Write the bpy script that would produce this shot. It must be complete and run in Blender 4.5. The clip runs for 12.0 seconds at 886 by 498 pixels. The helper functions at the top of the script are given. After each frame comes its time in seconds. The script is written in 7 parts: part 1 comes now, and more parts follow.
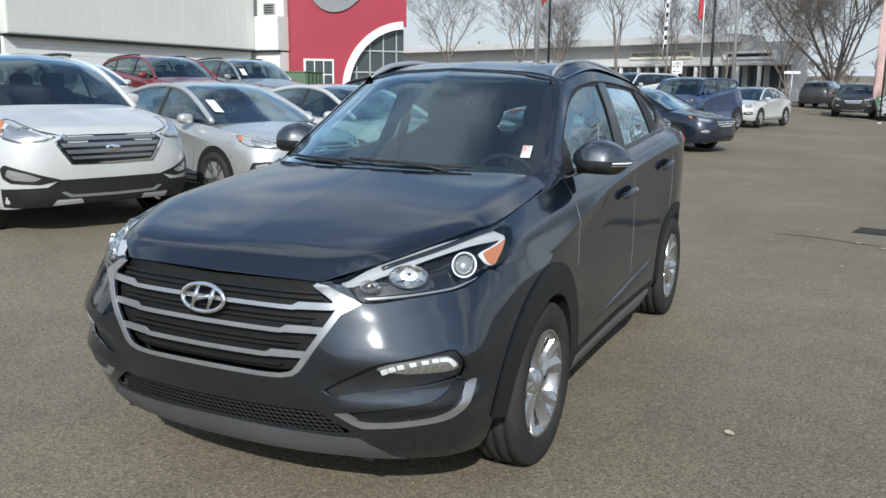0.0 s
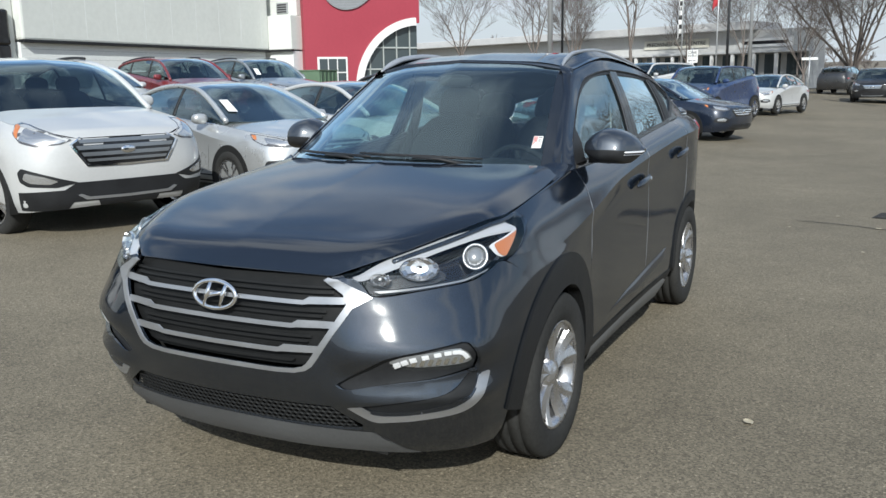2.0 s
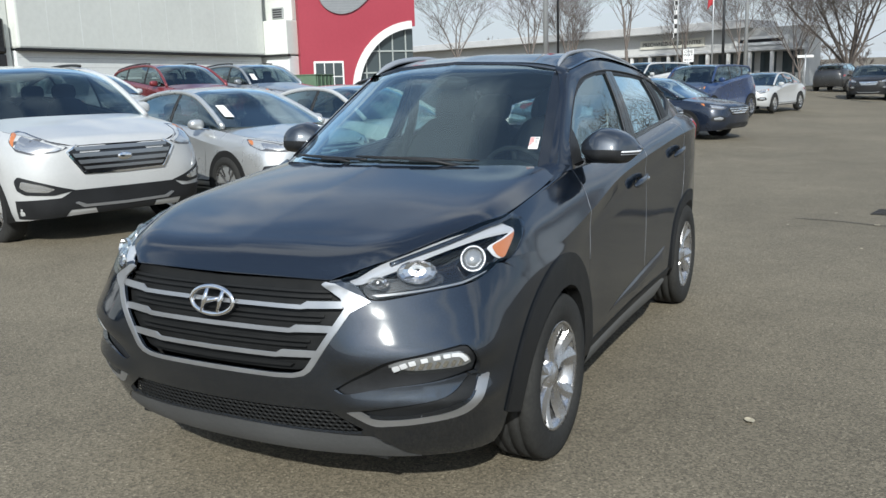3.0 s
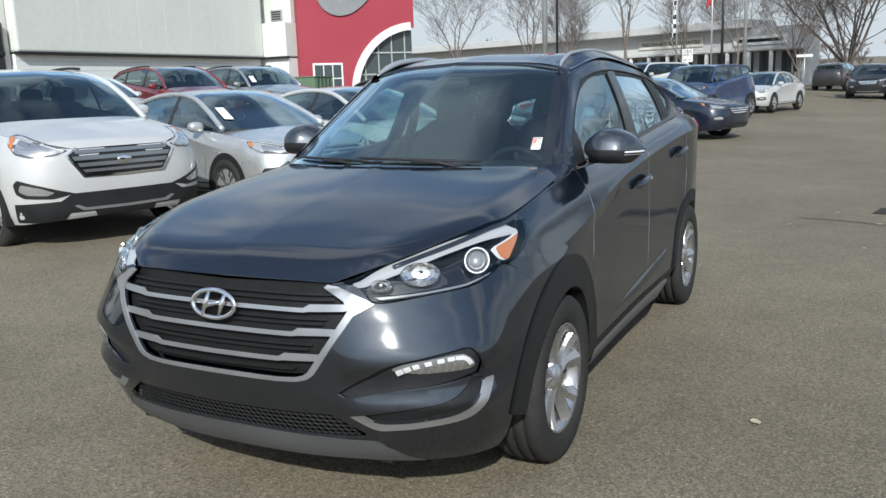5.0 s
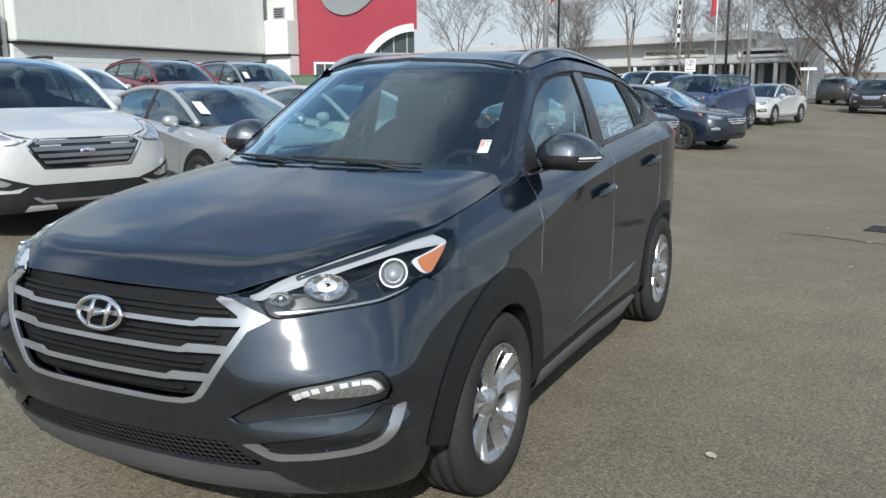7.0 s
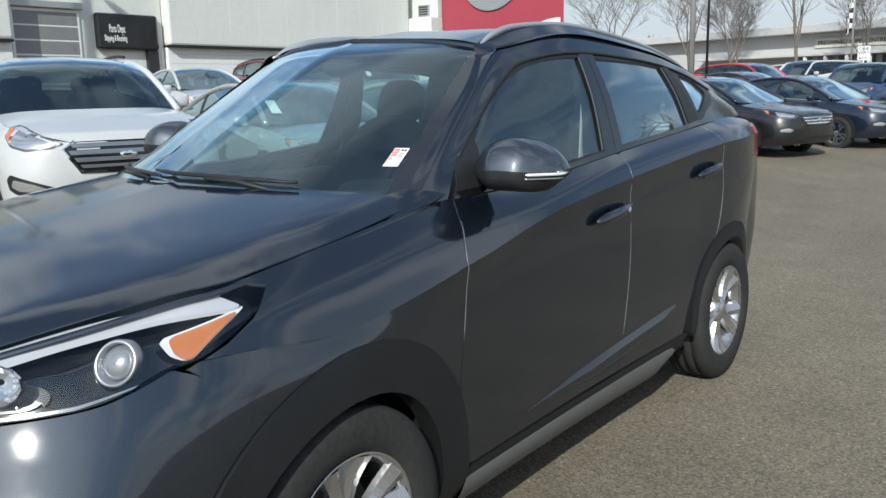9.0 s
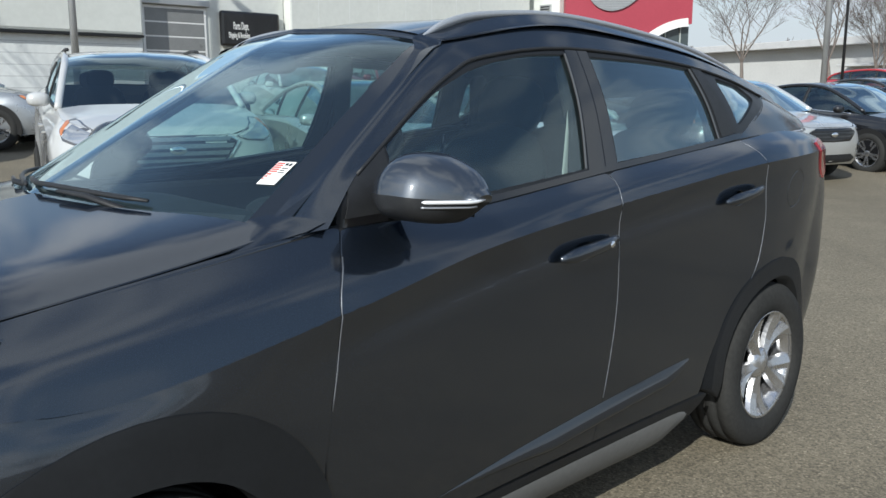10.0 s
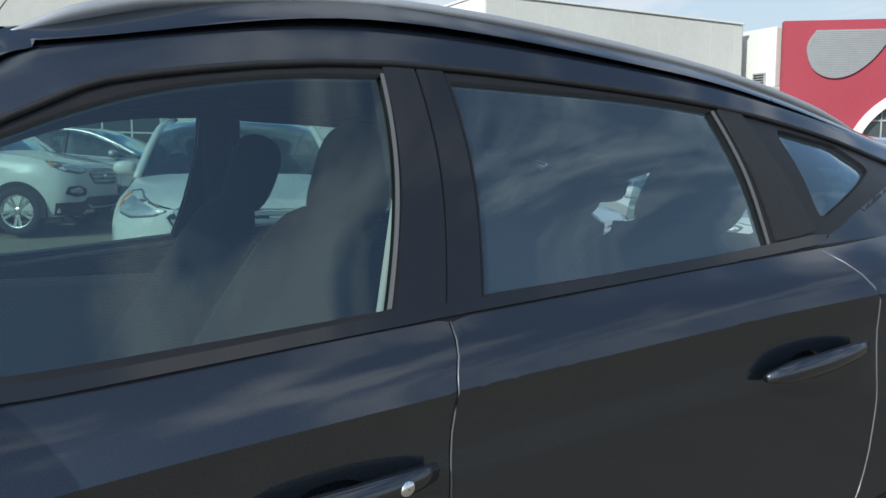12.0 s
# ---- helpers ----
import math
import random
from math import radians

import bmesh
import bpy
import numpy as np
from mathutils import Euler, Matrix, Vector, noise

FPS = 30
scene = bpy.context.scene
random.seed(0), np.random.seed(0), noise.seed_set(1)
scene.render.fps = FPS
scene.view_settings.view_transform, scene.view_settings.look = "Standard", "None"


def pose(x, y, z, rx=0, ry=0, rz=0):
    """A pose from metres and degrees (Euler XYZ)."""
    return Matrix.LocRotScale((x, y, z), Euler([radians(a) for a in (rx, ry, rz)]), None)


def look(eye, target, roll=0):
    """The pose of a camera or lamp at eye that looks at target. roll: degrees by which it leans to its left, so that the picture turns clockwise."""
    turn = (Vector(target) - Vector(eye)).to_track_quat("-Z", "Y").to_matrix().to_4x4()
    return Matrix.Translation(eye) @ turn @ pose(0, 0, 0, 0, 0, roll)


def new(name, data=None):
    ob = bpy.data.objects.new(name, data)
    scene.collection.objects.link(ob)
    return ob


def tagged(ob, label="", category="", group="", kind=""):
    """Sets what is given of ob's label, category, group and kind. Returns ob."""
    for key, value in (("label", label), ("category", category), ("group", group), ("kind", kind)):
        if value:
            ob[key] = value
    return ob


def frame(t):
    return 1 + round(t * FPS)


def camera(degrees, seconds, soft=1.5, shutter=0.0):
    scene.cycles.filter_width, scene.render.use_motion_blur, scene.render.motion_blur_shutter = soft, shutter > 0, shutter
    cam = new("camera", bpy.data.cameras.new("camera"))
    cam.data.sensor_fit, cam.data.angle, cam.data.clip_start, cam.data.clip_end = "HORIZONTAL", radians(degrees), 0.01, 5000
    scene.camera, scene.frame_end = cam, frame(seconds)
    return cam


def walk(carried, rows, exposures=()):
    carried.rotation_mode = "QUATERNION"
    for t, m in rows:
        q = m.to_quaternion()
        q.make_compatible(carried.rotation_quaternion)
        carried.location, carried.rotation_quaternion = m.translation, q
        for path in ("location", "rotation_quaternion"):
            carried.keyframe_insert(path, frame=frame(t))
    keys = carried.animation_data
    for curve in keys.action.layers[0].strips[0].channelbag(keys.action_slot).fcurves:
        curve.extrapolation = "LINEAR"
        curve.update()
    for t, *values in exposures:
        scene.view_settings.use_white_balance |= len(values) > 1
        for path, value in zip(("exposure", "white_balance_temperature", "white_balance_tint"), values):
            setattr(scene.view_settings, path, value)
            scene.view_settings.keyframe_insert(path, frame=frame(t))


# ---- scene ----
cam = camera(55.6, 12.0)
PATH = [
    (0, (2.011, -3.136, 1.527), (1.144, -1.373, 1.152), 0.5),
    (0.5, (2.026, -3.102, 1.508), (1.144, -1.35, 1.116), -0.2),
    (1, (2.024, -3.103, 1.504), (1.121, -1.361, 1.115), -0.4),
    (1.5, (2.011, -3.105, 1.505), (1.106, -1.365, 1.116), -0.3),
    (2, (2.028, -3.114, 1.512), (1.124, -1.372, 1.127), -0.9),
    (2.5, (2.038, -3.11, 1.515), (1.132, -1.368, 1.136), -1.5),
    (3, (2.027, -3.102, 1.509), (1.125, -1.358, 1.13), -1.7),
    (5, (2.003, -3.082, 1.506), (1.101, -1.337, 1.13), -2.0),
    (5.5, (2.002, -3.082, 1.503), (1.102, -1.337, 1.121), -2.0),
    (6, (2.013, -3.065, 1.5), (1.107, -1.322, 1.124), -2.2),
    (6.5, (2.106, -2.913, 1.481), (1.197, -1.171, 1.112), -0.6),
    (7, (2.111, -2.697, 1.472), (1.206, -0.952, 1.103), -0.3),
    (7.5, (2.14, -2.374, 1.486), (1.29, -0.602, 1.116), -0.8),
    (7.7, (2.187, -2.252, 1.464), (1.311, -0.494, 1.089), -0.9),
    (9.3, (2.341, -1.117, 1.438), (1.065, 0.377, 1.062), -0.6),
    (9.5, (2.371, -0.95, 1.466), (1.06, 0.512, 1.084), -0.1),
    (10, (2.386, -0.552, 1.435), (0.958, 0.8, 1.068), -0.1),
    (10.5, (2.319, -0.12, 1.452), (0.859, 1.205, 1.118), 0.5),
    (11, (2.24, 0.319, 1.413), (0.661, 1.532, 1.226), 4.9),
    (11.5, (2.075, 0.702, 1.4), (0.387, 1.754, 1.191), 3.5),
    (12, (1.888, 1.059, 1.411), (0.149, 2.027, 1.212), 0.2),
]
walk(cam, [(t, look(eye, target, roll)) for t, eye, target, roll in PATH])

# ---------------------------------------------------------------- world and sun
SUN_AZ, SUN_EL = 155.0, 33.0          # compass-like: degrees from +y towards +x, and height
world = bpy.data.worlds.new("sky")
scene.world = world
world.use_nodes = True
wn, wl = world.node_tree.nodes, world.node_tree.links
wn.clear()
w_out = wn.new("ShaderNodeOutputWorld")
w_bg = wn.new("ShaderNodeBackground")
w_sky = wn.new("ShaderNodeTexSky")
w_sky.sky_type = "NISHITA"
w_sky.sun_disc = False
w_sky.sun_elevation = radians(SUN_EL)
w_sky.sun_rotation = radians(SUN_AZ)
w_sky.air_density, w_sky.dust_density, w_sky.ozone_density = 1.4, 1.3, 5.0
w_bg.inputs["Strength"].default_value = 0.13
# broken cloud: long soft banks laid over the blue
w_tc = wn.new("ShaderNodeTexCoord")
w_sep = wn.new("ShaderNodeSeparateXYZ")
wl.new(w_tc.outputs["Generated"], w_sep.inputs[0])
w_zz = wn.new("ShaderNodeMath")
w_zz.operation = "ADD"
w_zz.inputs[1].default_value = 0.16
wl.new(w_sep.outputs["Z"], w_zz.inputs[0])
w_div = wn.new("ShaderNodeVectorMath")
w_div.operation = "DIVIDE"
w_cmb = wn.new("ShaderNodeCombineXYZ")
for k in ("X", "Y", "Z"):
    wl.new(w_zz.outputs[0], w_cmb.inputs[k])
wl.new(w_tc.outputs["Generated"], w_div.inputs[0])
wl.new(w_cmb.outputs[0], w_div.inputs[1])
w_map = wn.new("ShaderNodeMapping")
w_map.inputs["Rotation"].default_value = (0, 0, radians(35))
w_map.inputs["Location"].default_value = (6.1, 2.9, 0)
w_map.inputs["Scale"].default_value = (0.55, 1.5, 0.0)
wl.new(w_div.outputs[0], w_map.inputs["Vector"])
w_noise = wn.new("ShaderNodeTexNoise")
w_noise.inputs["Scale"].default_value = 2.1
w_noise.inputs["Detail"].default_value = 7
w_noise.inputs["Roughness"].default_value = 0.55
w_noise.inputs["Distortion"].default_value = 0.4
wl.new(w_map.outputs[0], w_noise.inputs["Vector"])
w_ramp = wn.new("ShaderNodeValToRGB")
w_ramp.color_ramp.elements[0].position, w_ramp.color_ramp.elements[1].position = 0.47, 0.60
w_ramp.color_ramp.elements[0].color = (0.09, 0.09, 0.09, 1)
w_ramp.color_ramp.elements[1].color = (0.9, 0.9, 0.9, 1)
wl.new(w_noise.outputs[0], w_ramp.inputs[0])
w_mix = wn.new("ShaderNodeMix")
w_mix.data_type = "RGBA"
# thin haze towards the horizon
w_haze = wn.new("ShaderNodeMapRange")
for key, val in (("From Min", 0.06), ("From Max", 0.34), ("To Min", 0.88), ("To Max", 0.0)):
    w_haze.inputs[key].default_value = val
wl.new(w_sep.outputs["Z"], w_haze.inputs["Value"])
wl.new(w_ramp.outputs[0], w_mix.inputs["Factor"])
wl.new(w_sky.outputs[0], w_mix.inputs["A"])
w_mix.inputs["B"].default_value = (5.6, 6.2, 6.8, 1)
w_low = wn.new("ShaderNodeMix")
w_low.data_type = "RGBA"
wl.new(w_haze.outputs[0], w_low.inputs["Factor"])
wl.new(w_mix.outputs["Result"], w_low.inputs["A"])
w_low.inputs["B"].default_value = (4.3, 4.85, 5.4, 1)
wl.new(w_low.outputs["Result"], w_bg.inputs["Color"])
wl.new(w_bg.outputs[0], w_out.inputs[0])

sun_data = bpy.data.lights.new("sun", "SUN")
sun_data.energy, sun_data.angle, sun_data.color = 4.2, radians(0.6), (0.975, 0.985, 0.935)
sun = new("sun", sun_data)
az, el = radians(SUN_AZ), radians(SUN_EL)
to_sun = Vector((math.sin(az) * math.cos(el), math.cos(az) * math.cos(el), math.sin(el)))
sun.matrix_world = look(to_sun * 60, (0, 0, 0))
scene.view_settings.exposure = 0.18

# ---------------------------------------------------------------- materials
def mat(name, color, rough=0.5, metal=0.0, coat=0.0, alpha=None, vary=0.0, scale=8.0, bump=0.0, bump_scale=200.0, spec=0.5, coat_rough=0.03):
    """A Principled material; vary: how far noise at two sizes moves the colour; bump: fine relief in metres."""
    m = bpy.data.materials.new(name)
    m.use_nodes = True
    n, l = m.node_tree.nodes, m.node_tree.links
    b = n["Principled BSDF"]
    b.inputs["Base Color"].default_value = (*color, 1)
    b.inputs["Roughness"].default_value = rough
    b.inputs["Metallic"].default_value = metal
    b.inputs["Coat Weight"].default_value = coat
    b.inputs["Coat Roughness"].default_value = coat_rough
    b.inputs["Specular IOR Level"].default_value = spec
    tc = n.new("ShaderNodeTexCoord")
    if vary:
        big, fine, add, ramp = n.new("ShaderNodeTexNoise"), n.new("ShaderNodeTexNoise"), n.new("ShaderNodeMath"), n.new("ShaderNodeMapRange")
        big.inputs["Scale"].default_value, fine.inputs["Scale"].default_value = scale, scale * 12
        big.inputs["Detail"].default_value = fine.inputs["Detail"].default_value = 5
        for k in (big, fine):
            l.new(tc.outputs["Object"], k.inputs["Vector"])
        add.operation = "ADD"
        l.new(big.outputs[0], add.inputs[0])
        l.new(fine.outputs[0], add.inputs[1])
        ramp.inputs["From Min"].default_value, ramp.inputs["From Max"].default_value = 0.7, 1.3
        ramp.inputs["To Min"].default_value, ramp.inputs["To Max"].default_value = 1 - vary, 1 + vary
        l.new(add.outputs[0], ramp.inputs["Value"])
        mul = n.new("ShaderNodeVectorMath")
        mul.operation = "SCALE"
        mul.inputs[0].default_value = color
        l.new(ramp.outputs[0], mul.inputs["Scale"])
        l.new(mul.outputs[0], b.inputs["Base Color"])
        rr = n.new("ShaderNodeMapRange")
        rr.inputs["From Min"].default_value, rr.inputs["From Max"].default_value = 0.3, 0.7
        rr.inputs["To Min"].default_value, rr.inputs["To Max"].default_value = max(0.0, rough - 0.08), min(1.0, rough + 0.08)
        l.new(big.outputs[0], rr.inputs["Value"])
        l.new(rr.outputs[0], b.inputs["Roughness"])
    if bump:
        bn, bp = n.new("ShaderNodeTexNoise"), n.new("ShaderNodeBump")
        bn.inputs["Scale"].default_value, bn.inputs["Detail"].default_value = bump_scale, 3
        bp.inputs["Strength"].default_value, bp.inputs["Distance"].default_value = 1.0, bump
        l.new(tc.outputs["Object"], bn.inputs["Vector"])
        l.new(bn.outputs[0], bp.inputs["Height"])
        l.new(bp.outputs[0], b.inputs["Normal"])
    return m


def paint(name, color, flake=0.35, rough=0.3, metal=0.6):
    """Metallic car paint under a clear, lightly dusty coat."""
    m = mat(name, color, rough, metal, coat=1.0)
    n, l = m.node_tree.nodes, m.node_tree.links
    b = n["Principled BSDF"]
    b.inputs["Specular Tint"].default_value = (0.40, 0.46, 0.56, 1)
    b.inputs["Coat IOR"].default_value = 1.80
    tc, vo, mr, mul = n.new("ShaderNodeTexCoord"), n.new("ShaderNodeTexVoronoi"), n.new("ShaderNodeMapRange"), n.new("ShaderNodeVectorMath")
    vo.inputs["Scale"].default_value = 900
    l.new(tc.outputs["Object"], vo.inputs["Vector"])
    mr.inputs["To Min"].default_value, mr.inputs["To Max"].default_value = 1 - flake, 1 + flake
    l.new(vo.outputs["Color"], mr.inputs["Value"])
    mul.operation = "SCALE"
    mul.inputs[0].default_value = color
    l.new(mr.outputs[0], mul.inputs["Scale"])
    l.new(mul.outputs[0], b.inputs["Base Color"])
    dn, dr = n.new("ShaderNodeTexNoise"), n.new("ShaderNodeMapRange")
    dn.inputs["Scale"].default_value, dn.inputs["Detail"].default_value = 3.0, 6
    l.new(tc.outputs["Object"], dn.inputs["Vector"])
    dr.inputs["To Min"].default_value, dr.inputs["To Max"].default_value = 0.05, 0.11
    l.new(dn.outputs[0], dr.inputs["Value"])
    l.new(dr.outputs[0], b.inputs["Coat Roughness"])
    return m


def glass_mat(name, tint, clear=0.75, veil=0.0, shine=2.8):
    """Thin car glass: tinted see-through with a Fresnel gloss and a thin film coloured like hazy sky reflection."""
    m = bpy.data.materials.new(name)
    m.use_nodes = True
    n, l = m.node_tree.nodes, m.node_tree.links
    n.clear()
    out, mix, tr, gl, lw = (n.new(k) for k in ("ShaderNodeOutputMaterial", "ShaderNodeMixShader", "ShaderNodeBsdfTransparent", "ShaderNodeBsdfGlossy", "ShaderNodeLayerWeight"))
    tr.inputs["Color"].default_value = (*[c * clear for c in tint], 1)
    gl.inputs["Roughness"].default_value = 0.0
    gl.inputs["Color"].default_value = (0.76, 0.93, 1.0, 1)
    lw.inputs["Blend"].default_value = 0.5
    steep, base = n.new("ShaderNodeMath"), n.new("ShaderNodeMath")      # Schlick: 0.046 head on, 1 at a glance
    steep.operation, base.operation = "POWER", "MULTIPLY_ADD"
    steep.inputs[1].default_value, base.inputs[1].default_value, base.inputs[2].default_value = 5.0, 0.954, 0.046
    l.new(lw.outputs["Facing"], steep.inputs[0])
    l.new(steep.outputs[0], base.inputs[0])
    gain = n.new("ShaderNodeMath")
    gain.operation, gain.use_clamp = "MULTIPLY", True
    gain.inputs[1].default_value = shine        # both faces of the pane reflect
    l.new(base.outputs[0], gain.inputs[0])
    l.new(gain.outputs[0], mix.inputs[0])
    l.new(tr.outputs[0], mix.inputs[1])
    l.new(gl.outputs[0], mix.inputs[2])
    # a blue-grey diffuse film puts the haze of reflected sky into the glass colour
    if veil:
        film, df, dn, dr = n.new("ShaderNodeMixShader"), n.new("ShaderNodeBsdfDiffuse"), n.new("ShaderNodeTexNoise"), n.new("ShaderNodeMapRange")
        df.inputs["Color"].default_value = (0.40, 0.54, 0.64, 1)
        dn.inputs["Scale"].default_value, dn.inputs["Detail"].default_value = 2.5, 6
        dr.inputs["From Min"].default_value, dr.inputs["From Max"].default_value = 0.3, 0.7
        dr.inputs["To Min"].default_value, dr.inputs["To Max"].default_value = veil * 0.6, veil * 1.4
        tcd = n.new("ShaderNodeTexCoord")
        l.new(tcd.outputs["Object"], dn.inputs["Vector"])
        l.new(dn.outputs[0], dr.inputs["Value"])
        l.new(dr.outputs[0], film.inputs[0])
        l.new(mix.outputs[0], film.inputs[1])
        l.new(df.outputs[0], film.inputs[2])
        l.new(film.outputs[0], out.inputs[0])
        return m
    l.new(mix.outputs[0], out.inputs[0])
    return m


M_PAINT = paint("grey_blue_metallic_paint", (0.023, 0.031, 0.044), 0.10, 0.57, 1.0)
# lighter satin copy of the body paint, with sun on the mirror caps put in
M_MIRROR_PAINT = paint("sunlit_mirror_paint", (0.080, 0.090, 0.104), 0.08, 0.52, 1.0)
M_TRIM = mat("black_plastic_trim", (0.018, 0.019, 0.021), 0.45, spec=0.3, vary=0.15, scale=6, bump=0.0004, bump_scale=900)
M_GLOSS_BLACK = mat("gloss_black", (0.008, 0.008, 0.009), 0.12, coat=0.5)
M_CLAD = mat("dark_cladding", (0.012, 0.013, 0.0145), 0.55, spec=0.3, vary=0.15, scale=5, bump=0.0005, bump_scale=700)
# lip cladding: lighter than M_CLAD, the sun on its face is in the colour
M_LIP = mat("sunlit_lip_cladding", (0.066, 0.068, 0.070), 0.6, vary=0.15, scale=6, bump=0.0006, bump_scale=600)
M_SLAT = mat("grey_satin_slat", (0.30, 0.31, 0.32), 0.32, 0.8)
M_FRIT = mat("glossy_black_glass_border", (0.010, 0.012, 0.015), 0.06, coat=1.0)
M_RAIL = mat("satin_silver_rail", (0.36, 0.38, 0.41), 0.42, 0.4, vary=0.05)
M_SATIN = mat("satin_silver_paint", (0.39, 0.40, 0.42), 0.36, 0.75, vary=0.05)
M_CHROME = mat("chrome", (0.85, 0.85, 0.86), 0.06, 1.0)
M_ALLOY = mat("alloy_wheel", (0.50, 0.50, 0.51), 0.26, 0.9, vary=0.06, scale=12)
M_RUBBER = mat("tyre_rubber", (0.030, 0.030, 0.029), 0.85, spec=0.2, vary=0.25, scale=5, bump=0.001, bump_scale=160)
M_DARK = mat("underbody_black", (0.006, 0.006, 0.006), 0.8)
M_CABIN = mat("cabin_dark_plastic", (0.010, 0.011, 0.012), 0.75, spec=0.2, vary=0.06, scale=5)
M_SEAT = mat("seat_cloth", (0.0042, 0.0048, 0.006), 0.95, spec=0.1, vary=0.08, scale=5)
M_GLASS = glass_mat("windshield_glass", (0.76, 0.97, 0.94), 0.92, 0.015, 2.2)
M_SIDE_GLASS = glass_mat("side_glass", (0.70, 0.92, 0.88), 0.80, 0.008, 2.2)
M_REAR_GLASS = glass_mat("privacy_glass", (0.68, 0.90, 0.88), 0.70, 0.028, 3.4)
M_LENS = glass_mat("clear_lens", (1.0, 1.0, 1.0), 0.97, 0.0, 0.9)
M_AMBER = mat("amber_reflector", (0.50, 0.16, 0.045), 0.3, coat=1.0)
M_RED_LENS = mat("red_lens", (0.42, 0.03, 0.035), 0.2, coat=1.0)
M_WHITE_PAPER = mat("white_paper", (0.80, 0.80, 0.78), 0.8)
M_RED_PRINT = mat("red_print", (0.60, 0.06, 0.05), 0.7)
M_INK = mat("dark_ink", (0.012, 0.013, 0.016), 0.6, spec=0.3)
M_DISC = mat("brake_disc", (0.25, 0.24, 0.23), 0.45, 0.9, vary=0.2)
M_BELT = mat("belt_webbing", (0.30, 0.31, 0.30), 0.8)
M_GRILLE = mat("grille_black_plastic", (0.012, 0.0125, 0.013), 0.5, vary=0.15, scale=20, spec=0.2)
M_LAMP_GREY = mat("lamp_grey", (0.30, 0.31, 0.32), 0.2, 0.5, coat=1.0)

# ---------------------------------------------------------------- modelling helpers
from mathutils.bvhtree import BVHTree
from mathutils.geometry import delaunay_2d_cdt
from mathutils.interpolate import poly_3d_calc


def part(name, bm, material, parent=None, label="", smooth=True):
    """Links a bmesh as one mesh object under a thing or a part."""
    me = bpy.data.meshes.new(name)
    bm.to_mesh(me)
    bm.free()
    for m in material if isinstance(material, (list, tuple)) else (material,):
        me.materials.append(m)
    if smooth:
        me.shade_smooth()
    ob = new(name, me)
    if parent:
        ob.parent = parent
    if label:
        tagged(ob, label)
    return ob


def mesh_part(name, verts, faces, material, parent=None, label="", smooth=True, normals=None):
    me = bpy.data.meshes.new(name)
    me.from_pydata([tuple(v) for v in verts], [], [tuple(f) for f in faces])
    me.materials.append(material)
    if smooth:
        me.shade_smooth()
    if normals is not None:
        me.normals_split_custom_set_from_vertices([tuple(v) for v in normals])
    ob = new(name, me)
    if parent:
        ob.parent = parent
    if label:
        tagged(ob, label)
    return ob


def thing(name, label, category, m=None, group="", kind=""):
    ob = tagged(new(name), label, category, group, kind)
    ob.empty_display_size = 0.2
    if m is not None:
        ob.matrix_world = m
    return ob


def catmull(pts, per=8, closed=False):
    """Points along a Catmull-Rom curve through the given ones."""
    p = np.array(pts, float)
    n = len(p)
    if n < 3 and not closed:
        return [p[0] + (p[-1] - p[0]) * k / per for k in range(per + 1)]
    out = []
    for i in range(n if closed else n - 1):
        a, b = p[i], p[(i + 1) % n]
        pa = p[i - 1] if closed or i else 2 * a - b
        pb = p[(i + 2) % n] if closed or i + 2 < n else 2 * b - a
        for k in range(per):
            t = k / per
            out.append(0.5 * (2 * a + (b - pa) * t + (2 * pa - 5 * a + 4 * b - pb) * t * t + (3 * a - pa - 3 * b + pb) * t ** 3))
    if not closed:
        out.append(p[-1])
    return out


def curve1(x, pts):
    """A smooth function through (x, value) pairs."""
    if x <= pts[0][0]:
        return pts[0][1]
    for k in range(len(pts) - 1):
        (x0, y0), (x1, y1) = pts[k], pts[k + 1]
        if x <= x1:
            xa, ya = pts[k - 1] if k else (2 * x0 - x1, 2 * y0 - y1)
            xb, yb = pts[k + 2] if k + 2 < len(pts) else (2 * x1 - x0, 2 * y1 - y0)
            m0, m1 = (y1 - ya) / (x1 - xa), (yb - y0) / (xb - x0)
            h = x1 - x0
            t = (x - x0) / h
            return (2 * t ** 3 - 3 * t * t + 1) * y0 + (t ** 3 - 2 * t * t + t) * h * m0 + (3 * t * t - 2 * t ** 3) * y1 + (t ** 3 - t * t) * h * m1
    return pts[-1][1]


def loft(lines, per_u=10, per_v=6):
    """A grid of points through lines that share their stations: smooth along and across."""
    rows = [catmull(line, per_u) for line in lines]
    cols = [catmull([r[i] for r in rows], per_v) for i in range(len(rows[0]))]
    return np.array(cols)          # [along][across][3]


def grid_faces(nu, nv, flip=False):
    f = [(i * nv + j, (i + 1) * nv + j, (i + 1) * nv + j + 1, i * nv + j + 1) for i in range(nu - 1) for j in range(nv - 1)]
    return [q[::-1] for q in f] if flip else f


